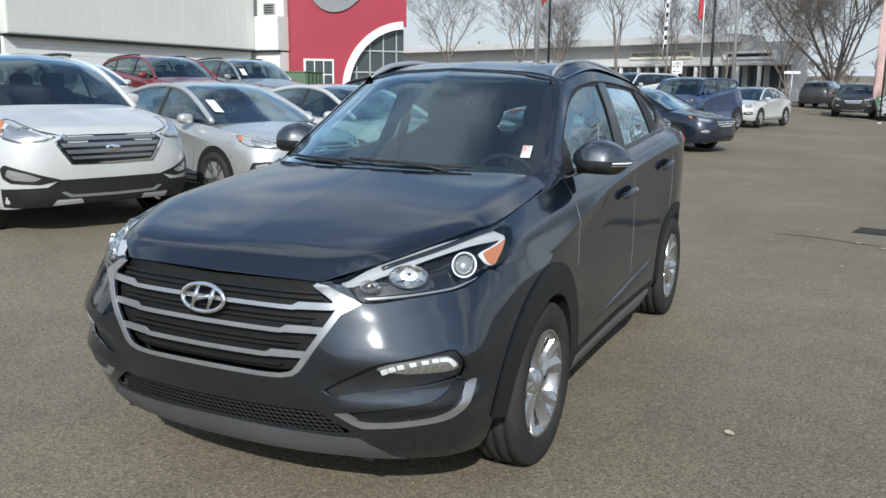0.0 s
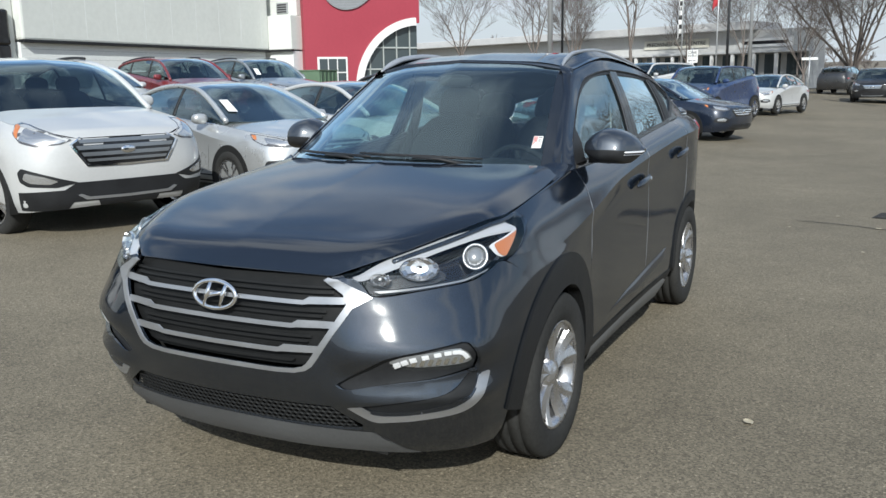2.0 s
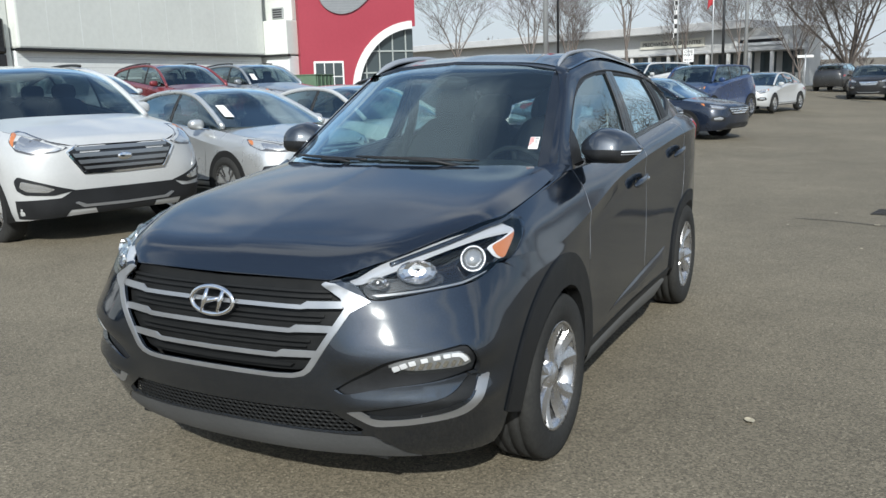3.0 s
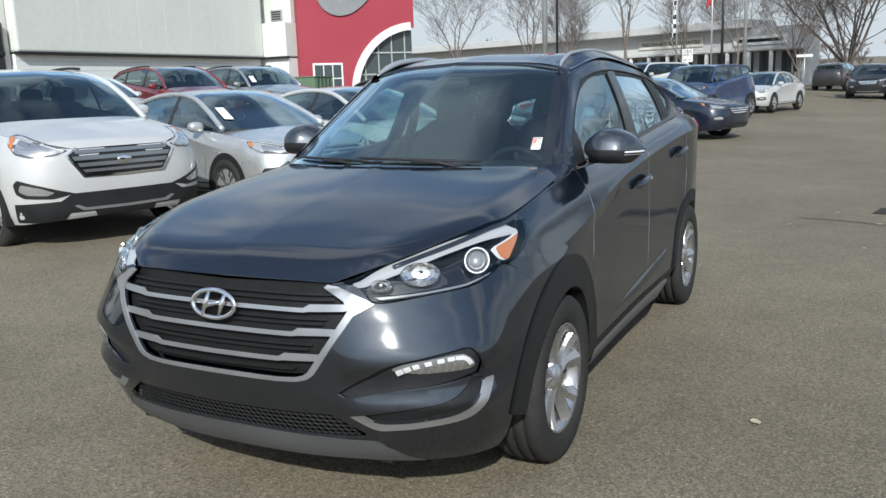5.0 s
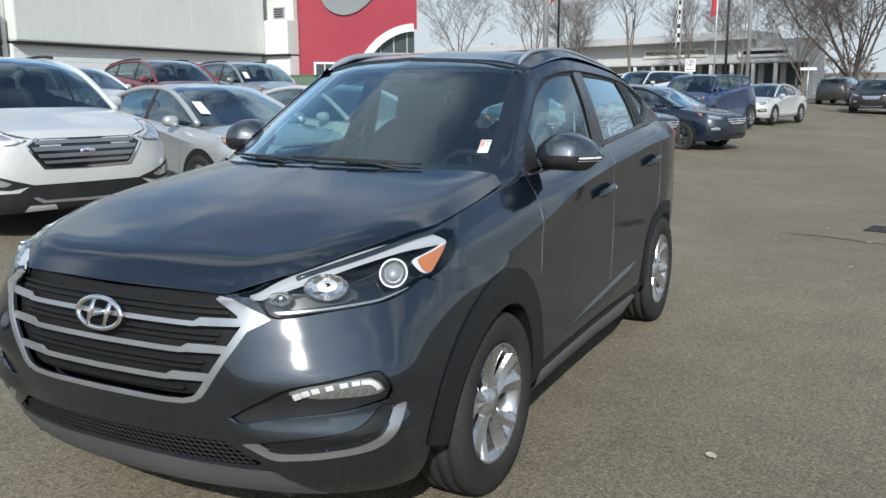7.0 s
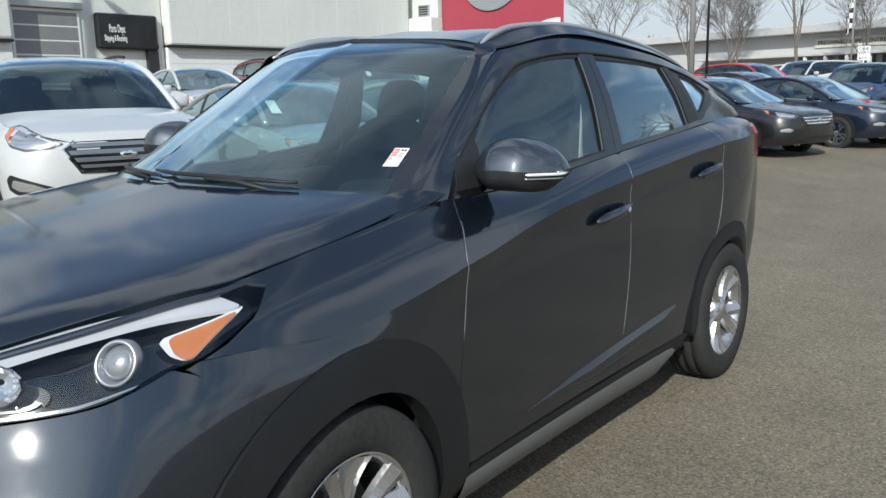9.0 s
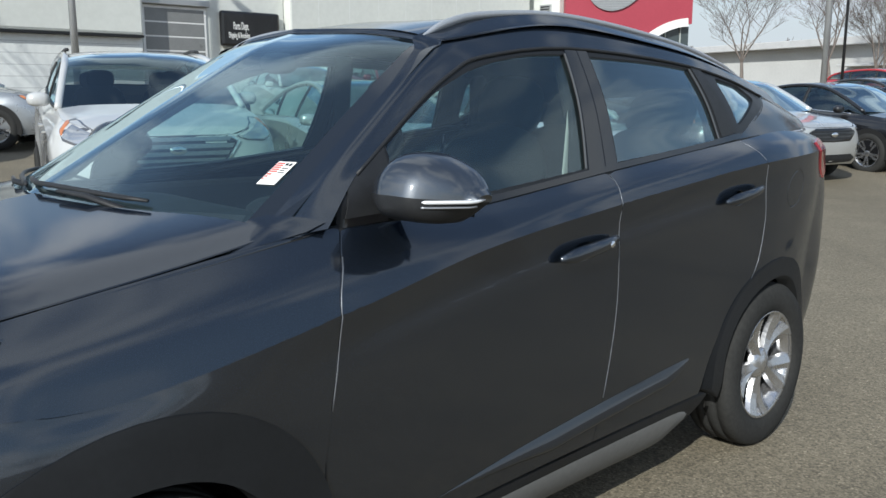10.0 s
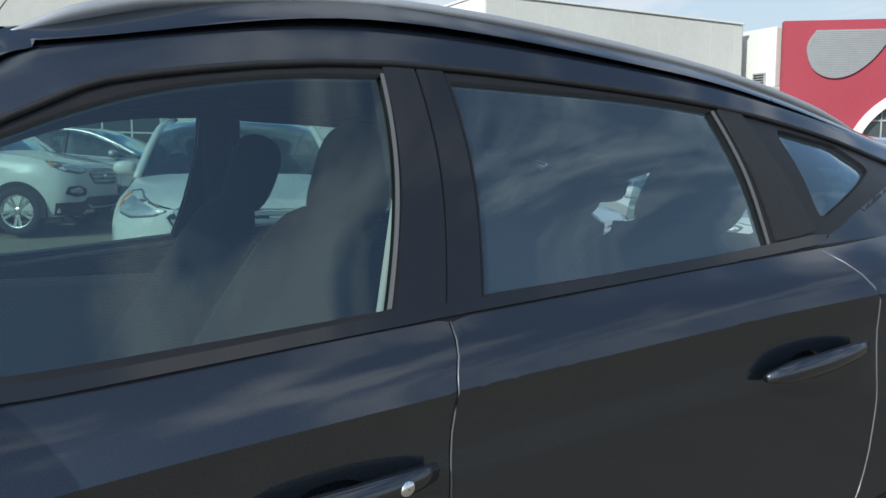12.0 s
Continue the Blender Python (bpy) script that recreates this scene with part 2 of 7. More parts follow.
class Skin:
    """Smooth surfaces that rays can be cast on; panels are cut from them."""

    def __init__(self, grids):
        self.v, self.n, self.f = [], [], []
        for g, flip in grids:
            nu, nv = g.shape[:2]
            du, dv = np.gradient(g, axis=0), np.gradient(g, axis=1)
            nn = np.cross(du, dv)
            nn /= np.linalg.norm(nn, axis=2, keepdims=True) + 1e-12
            if flip:
                nn = -nn
            base = len(self.v)
            self.v += [Vector(p) for p in g.reshape(-1, 3)]
            self.n += [Vector(p) for p in nn.reshape(-1, 3)]
            self.f += [tuple(base + k for k in q) for q in grid_faces(nu, nv, flip)]
        self.tree = BVHTree.FromPolygons(self.v, self.f)

    def cast(self, origin, way):
        place, normal, index, _ = self.tree.ray_cast(Vector(origin), Vector(way))
        if place is None:
            # past the rim: take the nearest place to the ray at about the right depth
            best = None
            o, d = Vector(origin), Vector(way).normalized()
            for k in range(8, 60):
                q, _, i2, dist = self.tree.find_nearest(o + d * k * 0.1)
                if best is None or dist < best[0]:
                    best = (dist, q, i2)
                    mark = k * 0.1
            for k in range(-10, 11):
                q, _, i2, dist = self.tree.find_nearest(o + d * (mark + k * 0.01))
                if dist < best[0]:
                    best = (dist, q, i2)
            place, index = best[1], best[2]
        q = self.f[index]
        w = poly_3d_calc([self.v[k] for k in q], place)
        n = sum((self.n[k] * a for k, a in zip(q, w)), Vector()).normalized()
        if n.dot(Vector(way)) > 0:
            n = -n
        return place, n


def side(a, b):
    return (2.5, a, b), (-1, 0, 0)


def top(a, b):
    return (a, b, 3.0), (0, 0, -1)


def rounded(pts, r=0.02, per=4):
    """A closed outline with its corners rounded."""
    out, n = [], len(pts)
    for i in range(n):
        p, a, b = Vector(pts[i]), Vector(pts[i - 1]), Vector(pts[(i + 1) % n])
        da, db = a - p, b - p
        ra, rb = min(r, da.length * 0.45), min(r, db.length * 0.45)
        s, e = p + da.normalized() * ra, p + db.normalized() * rb
        for k in range(per + 1):
            t = k / per
            out.append(tuple((1 - t) ** 2 * s + 2 * t * (1 - t) * p + t * t * e))
    return out


def loop(*segs):
    """A closed outline of smooth stretches that meet in corners."""
    out = []
    for s in segs:
        c = [tuple(p) for p in (catmull(s, 6) if len(s) > 2 else s)]
        out += c if not out or Vector(out[-1]) - Vector(c[0]) != Vector((0, 0)) else c[1:]
    if (Vector(out[0]) - Vector(out[-1])).length < 1e-6:
        out.pop()
    return out


def resample(ring, step):
    out, n = [], len(ring)
    for i in range(n):
        a, b = Vector(ring[i]), Vector(ring[(i + 1) % n])
        k = max(1, int(round((b - a).length / step)))
        out += [a + (b - a) * (j / k) for j in range(k)]
    keep = []
    for p in out:
        if not keep or (p - keep[-1]).length > step * 0.15:
            keep.append(p)
    return keep


def inside(p, ring):
    hit, n = False, len(ring)
    for i in range(n):
        (x0, y0), (x1, y1) = ring[i], ring[i - 1]
        if (y0 > p[1]) != (y1 > p[1]) and p[0] < (x1 - x0) * (p[1] - y0) / (y1 - y0) + x0:
            hit = not hit
    return hit


def cut_panel(skin, ring, way, step=0.03, lift=0.0, holes=(), rim=0.012, roll=False):
    """Vertices, faces and normals of a panel with the given outline (in the plane of way), laid on the skin, with rims turned inwards."""
    ring = resample(ring, step)
    holes = [resample(h, step) for h in holes]
    pts, edges = [], []
    for r in (ring, *holes):
        b = len(pts)
        pts += [Vector(p) for p in r]
        edges += [(b + i, b + (i + 1) % len(r)) for i in range(len(r))]
    rims = list(edges)
    lo, hi = [min(p[k] for p in ring) for k in (0, 1)], [max(p[k] for p in ring) for k in (0, 1)]
    flat = [tuple(p) for p in ring]
    hflat = [[tuple(p) for p in h] for h in holes]
    edge_pts = np.array([tuple(p) for p in pts])
    for i in range(int((hi[0] - lo[0]) / step) + 1):
        for j in range(int((hi[1] - lo[1]) / step) + 1):
            p = (lo[0] + (i + 0.5 * (j % 2)) * step, lo[1] + j * step)
            if inside(p, flat) and not any(inside(p, h) for h in hflat) and ((edge_pts - p) ** 2).sum(1).min() > (0.6 * step) ** 2:
                pts.append(Vector(p))
    v2, _, f2, orig, _, _ = delaunay_2d_cdt(pts, edges, [], 1, 1e-6)
    faces = []
    for f in f2:
        c = sum((v2[k] for k in f), Vector((0, 0))) / len(f)
        if inside(c, flat) and not any(inside(c, h) for h in hflat):
            faces.append(tuple(f))
    verts, norms = [], []
    for p in v2:
        place, n = skin.cast(*way(p[0], p[1]))
        verts.append(place + n * lift)
        norms.append(n)
    d = Vector(way(0, 0)[1])
    out = []
    for f in faces:
        n = (verts[f[1]] - verts[f[0]]).cross(verts[f[2]] - verts[f[0]])
        out.append(f if n.dot(d) < 0 else f[::-1])
    if rim:
        count = collections_counter(out)
        for (a, b), once in count.items():
            if once == 1:
                k = len(verts)
                away = (verts[b] - verts[a]).cross(norms[a])     # the edge is rolled over, so its foot faces outwards
                away = away.normalized() if away.length > 1e-9 else norms[a]
                for q in (a, b):
                    verts.append(verts[q] - norms[q] * rim)
                    norms.append(away if roll else norms[q])
                out.append((b, a, k, k + 1))
    return verts, out, norms


def collections_counter(faces):
    seen = {}
    for f in faces:
        for i in range(len(f)):
            a, b = f[i], f[(i + 1) % len(f)]
            if (b, a) in seen:
                seen[(b, a)] += 1
            else:
                seen[(a, b)] = 1
    return seen


def panel(name, skin, ring, way, material, parent, step=0.03, lift=0.0, holes=(), rim=0.012, label="", both=False):
    """A cut panel as a part; both: its mirror twin on the car's other flank too."""
    v, f, n = cut_panel(skin, ring, way, step, lift, holes, rim)
    ob = mesh_part(name, v, f, material, parent, label, normals=n)
    if both:
        flip = lambda p: Vector((-p[0], p[1], p[2]))
        twin = mesh_part(name, [flip(p) for p in v], [q[::-1] for q in f], material, parent, label, normals=[flip(p) for p in n])
        return ob, twin
    return ob


def full(ring):
    """A closed outline from its half with x >= 0, mirrored at the middle."""
    return list(ring) + [(-x, y) for x, y in reversed(ring) if x > 1e-6]


def tube(name, pts, r, material, parent, label="", sides=8, flat=1.0, up=(0, 0, 1), caps=True):
    """A bar along points; r may be a list. flat squeezes it along the second axis."""
    p = [Vector(q) for q in pts]
    rs = r if isinstance(r, (list, tuple)) else [r] * len(p)
    v, f = [], []
    for i, q in enumerate(p):
        d = (p[min(i + 1, len(p) - 1)] - p[max(i - 1, 0)]).normalized()
        s = d.cross(Vector(up))
        s = s.normalized() if s.length > 1e-4 else d.orthogonal().normalized()
        u = s.cross(d).normalized()
        for k in range(sides):
            a = 2 * math.pi * k / sides
            v.append(q + s * (math.cos(a) * rs[i]) + u * (math.sin(a) * rs[i] * flat))
    for i in range(len(p) - 1):
        for k in range(sides):
            a, b = i * sides + k, i * sides + (k + 1) % sides
            f.append((b, a, a + sides, b + sides))
    if caps:
        f.append(tuple(range(sides)))
        f.append(tuple(range((len(p) - 1) * sides, len(p) * sides))[::-1])
    me_ob = mesh_part(name, v, f, material, parent, label)
    return me_ob


def box(bm, x0, x1, y0, y1, z0, z1, m=None):
    vs = [bm.verts.new((x, y, z)) for x in (x0, x1) for y in (y0, y1) for z in (z0, z1)]
    for q in ((0, 1, 3, 2), (4, 6, 7, 5), (0, 4, 5, 1), (2, 3, 7, 6), (0, 2, 6, 4), (1, 5, 7, 3)):
        bm.faces.new([vs[k] for k in q])
    if m is not None:
        bmesh.ops.transform(bm, matrix=m, verts=vs)
    return vs


def box_part(name, lo, hi, material, parent=None, bevel=0.0, label="", m=None, seg=2):
    bm = bmesh.new()
    box(bm, lo[0], hi[0], lo[1], hi[1], lo[2], hi[2], m)
    if bevel:
        bmesh.ops.bevel(bm, geom=bm.edges[:], offset=bevel, segments=seg, affect="EDGES", profile=0.5)
    return part(name, bm, material, parent, label, smooth=False)


def blob(name, size, at, material, parent=None, power=2.6, label="", m=None, nu=16, nv=12):
    """A rounded cushion form (superellipsoid)."""
    sg = lambda a: math.copysign(abs(a) ** (2 / power), a)
    v, f = [], []
    for j in range(nv + 1):
        ph = -math.pi / 2 + math.pi * j / nv
        for i in range(nu):
            th = 2 * math.pi * i / nu
            p = Vector((size[0] * sg(math.cos(ph)) * sg(math.cos(th)), size[1] * sg(math.cos(ph)) * sg(math.sin(th)), size[2] * sg(math.sin(ph))))
            if m is not None:
                p = m @ p
            v.append(p + Vector(at))
    for j in range(nv):
        for i in range(nu):
            f.append((j * nu + i, j * nu + (i + 1) % nu, (j + 1) * nu + (i + 1) % nu, (j + 1) * nu + i))
    return mesh_part(name, v, f, material, parent, label)


def lathe(bm, profile, n=48, axis="x"):
    """Turns a profile of (along, radius) about an axis."""
    rings = []
    for a, r in profile:
        ring = []
        for k in range(n):
            t = 2 * math.pi * k / n
            p = (a, r * math.cos(t), r * math.sin(t))
            ring.append(bm.verts.new(p if axis == "x" else (p[1], p[2], p[0])))
        rings.append(ring)
    for a, b in zip(rings, rings[1:]):
        for k in range(n):
            bm.faces.new((a[k], a[(k + 1) % n], b[(k + 1) % n], b[k]))
    return rings


def ground_z(x, y):
    """The lot is level under the car and climbs very gently away from it."""
    v = 0.050 * max(-4.0, min(-x, 16.0)) + 0.012 * max(-20.0, min(y, 160.0)) - 0.15
    return 0.04 * math.log1p(math.exp(min(v / 0.04, 60.0)))

# ---------------------------------------------------------------- the lot
def asphalt(name, base=(0.163, 0.140, 0.101)):
    m = mat(name, base, 0.85, spec=0.35)
    n, l = m.node_tree.nodes, m.node_tree.links
    b = n["Principled BSDF"]
    tc = n.new("ShaderNodeTexCoord")
    grit, fine, patch, seep = (n.new("ShaderNodeTexVoronoi"), n.new("ShaderNodeTexNoise"), n.new("ShaderNodeTexNoise"), n.new("ShaderNodeTexNoise"))
    grit.inputs["Scale"].default_value, fine.inputs["Scale"].default_value = 120, 420
    patch.inputs["Scale"].default_value, seep.inputs["Scale"].default_value = 0.30, 2.2
    patch.inputs["Detail"].default_value = seep.inputs["Detail"].default_value = 6
    for k in (grit, fine, patch, seep):
        l.new(tc.outputs["Object"], k.inputs["Vector"])

    def ranged(socket, lo, hi, a, z):
        r = n.new("ShaderNodeMapRange")
        for key, val in (("From Min", lo), ("From Max", hi), ("To Min", a), ("To Max", z)):
            r.inputs[key].default_value = val
        l.new(socket, r.inputs["Value"])
        return r.outputs[0]

    def times(a, c):
        k = n.new("ShaderNodeMath")
        k.operation = "MULTIPLY"
        l.new(a, k.inputs[0])
        l.new(c, k.inputs[1])
        return k.outputs[0]

    sep = n.new("ShaderNodeSeparateColor")
    l.new(grit.outputs["Color"], sep.inputs[0])
    stones = ranged(sep.outputs[0], 0.0, 1.0, 0.62, 1.45)
    specks = ranged(sep.outputs[1], 0.90, 0.95, 1.0, 1.45)
    tone = times(times(times(stones, specks), ranged(patch.outputs[0], 0.3, 0.7, 0.80, 1.15)), times(ranged(seep.outputs[0], 0.35, 0.65, 0.92, 1.06), ranged(fine.outputs[0], 0.3, 0.7, 0.7, 1.3)))
    mul = n.new("ShaderNodeVectorMath")
    mul.operation = "SCALE"
    mul.inputs[0].default_value = base
    l.new(tone, mul.inputs["Scale"])
    l.new(mul.outputs[0], b.inputs["Base Color"])
    bp = n.new("ShaderNodeBump")
    bp.inputs["Strength"].default_value, bp.inputs["Distance"].default_value = 0.5, 0.004
    l.new(grit.outputs["Distance"], bp.inputs["Height"])
    l.new(bp.outputs[0], b.inputs["Normal"])
    return m


M_ASPHALT = asphalt("worn_brown_asphalt")
M_SEAM = mat("tar_seam", (0.045, 0.040, 0.035), 0.8, vary=0.2, scale=3)
M_STUCCO = mat("white_stucco", (0.62, 0.635, 0.60), 0.85, vary=0.05, scale=0.4, bump=0.003, bump_scale=40)
M_BLOCK = mat("painted_block", (0.70, 0.72, 0.71), 0.8, vary=0.05, scale=0.6, bump=0.003, bump_scale=20)
M_JOINT = mat("block_joint", (0.42, 0.43, 0.43), 0.85, vary=0.1, scale=1)
# far white wall with its shade put into a darker base colour
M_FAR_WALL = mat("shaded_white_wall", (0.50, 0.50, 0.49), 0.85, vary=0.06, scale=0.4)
M_RED_WALL = mat("red_cladding", (0.33, 0.040, 0.062), 0.55, vary=0.05, scale=0.5)
M_WIN = mat("dark_window", (0.05, 0.065, 0.07), 0.08, spec=0.7)
M_GREY_METAL = mat("grey_metal", (0.42, 0.43, 0.44), 0.45, 0.6, vary=0.08, scale=3)
M_BARK = mat("bare_branch", (0.165, 0.140, 0.125), 0.9, vary=0.25, scale=4)
M_GREEN_BIN = mat("green_dumpster", (0.09, 0.15, 0.095), 0.6, vary=0.15, scale=3)
M_BEIGE = mat("beige_wall", (0.30, 0.28, 0.25), 0.85, vary=0.06, scale=0.5)
M_FLAG_RED = mat("red_banner", (0.45, 0.04, 0.05), 0.8, vary=0.1)

# one sheet of asphalt that climbs gently and reaches the horizon
gx = [-900, -400, -200, -120, -80, -60] + list(range(-50, 51, 2)) + [60, 80, 120, 200, 400, 900]
gv = [(x, y, ground_z(x, y) if abs(x) < 150 and abs(y) < 150 else ground_z(max(-150, min(150, x)), max(-150, min(150, y)))) for x in gx for y in gx]
ground = mesh_part("ground", gv, grid_faces(len(gx), len(gx)), M_ASPHALT)
tagged(ground, "worn brownish asphalt of a car lot", "ground", kind="structure")


WX = -29.3
M_SIGN_WHITE = mat("sign_white", (0.72, 0.72, 0.71), 0.6)
M_MULLION = mat("pale_grey_mullion", (0.38, 0.41, 0.40), 0.5)
LEDGE = 3.50
dealer = thing("dealership_building", "white stucco dealership with a block base and dark ledge", "building")
box_part("wall", (-48, 20.4, LEDGE + .05), (WX, 36.15, 8.65), M_STUCCO, dealer, 0.10)
box_part("coping", (-48, 20.34, 8.652), (WX + .06, 36.21, 8.74), M_BLOCK, dealer, 0.02)
box_part("wall", (-48, -16, LEDGE + .05), (WX + .25, 13.75, 8.6), M_STUCCO, dealer, 0.12)
box_part("wall", (-48, 13.76, -.5), (WX - .45, 20.38, 7.3), M_STUCCO, dealer, 0.05)
box_part("base_wall", (-48, -16, -0.5), (WX + .05, 13.73, LEDGE - .02), M_BLOCK, dealer, 0.03, "painted block base wall")
# the ledges are coloured black to stand for the shadow along them
box_part("ledge", (WX, -16, LEDGE - .03), (WX + .29, 13.70, LEDGE + .06), M_TRIM, dealer, 0.01, "ledge with its shadow put into the dark colour")
box_part("base_wall", (-48, 20.42, -0.5), (WX - 0.25, 36.1, LEDGE - .02), M_BLOCK, dealer, 0.03, "painted block base wall")
box_part("ledge", (WX - 0.3, 20.42, LEDGE - .04), (WX + 0.05, 36.1, LEDGE + .08), M_TRIM, dealer, 0.01, "ledge with its shadow put into the dark colour")
# the wing that steps out behind the red portal
box_part("wall", (-48, 36.17, LEDGE + .05), (-27.75, 44.0, 5.45), M_STUCCO, dealer, 0.05)
box_part("wall", (-48, 36.9, 5.46), (-27.85, 43.5, 8.45), M_STUCCO, dealer, 0.05)
box_part("base_wall", (-48, 36.35, -0.5), (-27.80, 43.9, LEDGE - .02), M_BLOCK, dealer, 0.03)
box_part("ledge", (-48, 36.10, LEDGE - .04), (-27.72, 36.38, LEDGE + .08), M_TRIM, dealer, 0.01, "ledge with its shadow put into the dark colour")
box_part("vent", (-29.2, 36.82, 5.60), (-28.4, 36.92, 6.20), M_GREY_METAL, dealer, 0.02, "grey wall vent")
for k in range(4):
    box_part("vent_slat", (-29.1, 36.79, 5.66 + .13 * k), (-28.5, 36.83, 5.72 + .13 * k), M_TRIM, dealer)
for y0, y1, xf in ((20.5, 36.0, WX - .25), (-15.9, 13.6, WX + .05)):
    for k in range(9):
        box_part("course_joint", (xf - .006, y0, .0 + .4 * k), (xf + .0015, y1, .018 + .4 * k), M_JOINT, dealer)
for k in range(9):
    box_part("wall_joint", (WX + .001, 21.9 + k * 1.7, LEDGE + .2), (WX + .006, 21.92 + k * 1.7, 8.5), M_BLOCK, dealer)
box_part("wall_lamp", (WX + .001, 21.6, 7.15), (WX + .12, 21.8, 7.4), M_GREY_METAL, dealer, .02, "small grey wall lamp")

# --- dealership front: parts door, shutters, windows, red portal
def wall_window(name, y0, y1, z0, z1, cols, rows, parent, x=WX, frame_m=None, glass=None):
    w = new(name)
    w.parent = parent
    box_part("window_frame", (x - .05, y0, z0), (x + .06, y1, z1), frame_m or M_GREY_METAL, w, .02)
    dy, dz = (y1 - y0 - .16) / cols, (z1 - z0 - .16) / rows
    for i in range(cols):
        for j in range(rows):
            box_part("pane", (x + .055, y0 + .08 + i * dy + .03, z0 + .08 + j * dz + .03), (x + .068, y0 + .08 + (i + 1) * dy - .03, z0 + .08 + (j + 1) * dz - .03), glass or M_WIN, w)
    return w


M_SHUTTER = mat("grey_shutter_panel", (0.20, 0.205, 0.205), 0.35, spec=0.6, vary=0.08, scale=2)
wall_window("roller_door", 13.95, 16.65, .8, 4.78, 1, 7, dealer, WX - .45, M_SIGN_WHITE, M_SHUTTER)
box_part("door_hood", (WX - .44, 13.85, 4.80), (WX - .20, 16.75, 5.05), M_GREY_METAL, dealer, .03, "grey hood over the roller door")
wall_window("roller_door", 3.9, 6.95, .8, 4.72, 3, 7, dealer, WX + .25, M_SIGN_WHITE)
box_part("door_hood", (WX + .26, 3.75, 4.74), (WX + .42, 7.1, 4.95), M_STUCCO, dealer, .02)
# long window with round ends
pill = new("clerestory_window")
pill.parent = dealer
for nm, r, x0, x1, m in (("window_frame", .40, WX + .24, WX + .29, M_GREY_METAL), ("pane", .34, WX + .285, WX + .30, M_WIN)):
    ring = [(12.18 + r * math.cos(radians(t)), 5.47 + r * math.sin(radians(t))) for t in range(-90, 91, 15)] + [(8.92 + r * math.cos(radians(t)), 5.47 + r * math.sin(radians(t))) for t in range(90, 271, 15)]
    bm = bmesh.new()
    front_v, back_v = [bm.verts.new((x1, y, z)) for y, z in ring], [bm.verts.new((x0, y, z)) for y, z in ring]
    bm.faces.new(front_v)
    for k in range(len(ring)):
        bm.faces.new((front_v[k], back_v[k], back_v[(k + 1) % len(ring)], front_v[(k + 1) % len(ring)]))
    bmesh.ops.recalc_face_normals(bm, faces=bm.faces)
    part(nm, bm, m, pill, smooth=False)
for k in range(4):
    box_part("mullion", (WX + .295, 9.28 + k * .80, 5.14), (WX + .315, 9.34 + k * .80, 5.80), M_SIGN_WHITE, pill)
sign = thing("parts_sign", "black wall sign with white lettering", "sign")
box_part("sign_board", (WX - .44, 17.2, 3.30), (WX - .16, 20.0, 4.75), M_GLOSS_BLACK, sign, .12)
box_part("sign_post", (WX - .43, 19.45, .2), (WX - .20, 19.95, 3.31), M_GLOSS_BLACK, sign, .03)


def lettering(name, text, size, m, material, parent, depth=.01):
    cu = bpy.data.curves.new(name, "FONT")
    cu.body, cu.size, cu.extrude, cu.align_x, cu.align_y = text, size, depth, "CENTER", "CENTER"
    cu.materials.append(material)
    ob = new(name, cu)
    ob.parent = parent
    ob.matrix_world = m
    return ob


FACE_X = Matrix(((0, 0, 1, 0), (1, 0, 0, 0), (0, 1, 0, 0), (0, 0, 0, 1)))     # letters that face +x
NARROW = Matrix.Diagonal((.36, 1, 1, 1))
lettering("sign_text", "Parts Dept.", .44, Matrix.Translation((WX - .155, 18.1, 4.13)) @ FACE_X @ NARROW, M_SIGN_WHITE, sign)
lettering("sign_text", "Shipping & Receiving", .33, Matrix.Translation((WX - .155, 18.0, 3.76)) @ FACE_X @ NARROW, M_SIGN_WHITE, sign)

# red portal with a white-rimmed arch window
# it stands aslant between the wing and the showroom; along its face y runs up to 0 at the far edge
PX, PY0, PY1, PZ = 0.0, -7.12, 0.0, 8.65
portal = thing("red_portal", "red showroom portal with a white arched window", "building", pose(-23.0, 42.5, 0, rz=-38.2))
ay, az, ar = 0.05, 1.28, 3.85                 # centre and radius of the arch
bm = bmesh.new()
ring = [(PY0, -.6), (PY0, PZ), (PY1, PZ), (PY1, az + math.sqrt(ar * ar - (PY1 - ay) ** 2))] + [(ay + ar * math.cos(radians(a)), az + ar * math.sin(radians(a))) for a in range(96, 181, 6)] + [(ay - ar, -.6)]
fr = [bm.verts.new((PX, y, z)) for y, z in ring]
bk = [bm.verts.new((PX - .5, y, z)) for y, z in ring]
bm.faces.new(fr)
bm.faces.new(bk[::-1])
for k in range(len(ring)):
    bm.faces.new((fr[k], bk[k], bk[(k + 1) % len(ring)], fr[(k + 1) % len(ring)]))
bmesh.ops.recalc_face_normals(bm, faces=bm.faces)
part("portal_wall", bm, M_RED_WALL, portal, smooth=False)
bm = bmesh.new()
prev = None
for a in range(94, 181, 4):
    c, s = math.cos(radians(a)), math.sin(radians(a))
    q = [bm.verts.new((x, ay + r * c, az + r * s)) for r, x in ((ar + .32, PX + .06), (ar - .12, PX + .06), (ar - .12, PX - .3), (ar + .32, PX - .3))]
    if prev:
        for k in range(4):
            bm.faces.new((prev[k], q[k], q[(k + 1) % 4], prev[(k + 1) % 4]))
    prev = q
bmesh.ops.recalc_face_normals(bm, faces=bm.faces)
part("arch_rim", bm, M_SIGN_WHITE, portal, "white arch rim", smooth=False)
box_part("rim_leg", (PX - .3, ay - ar - .32, -.6), (PX + .06, ay - ar + .12, az), M_SIGN_WHITE, portal)
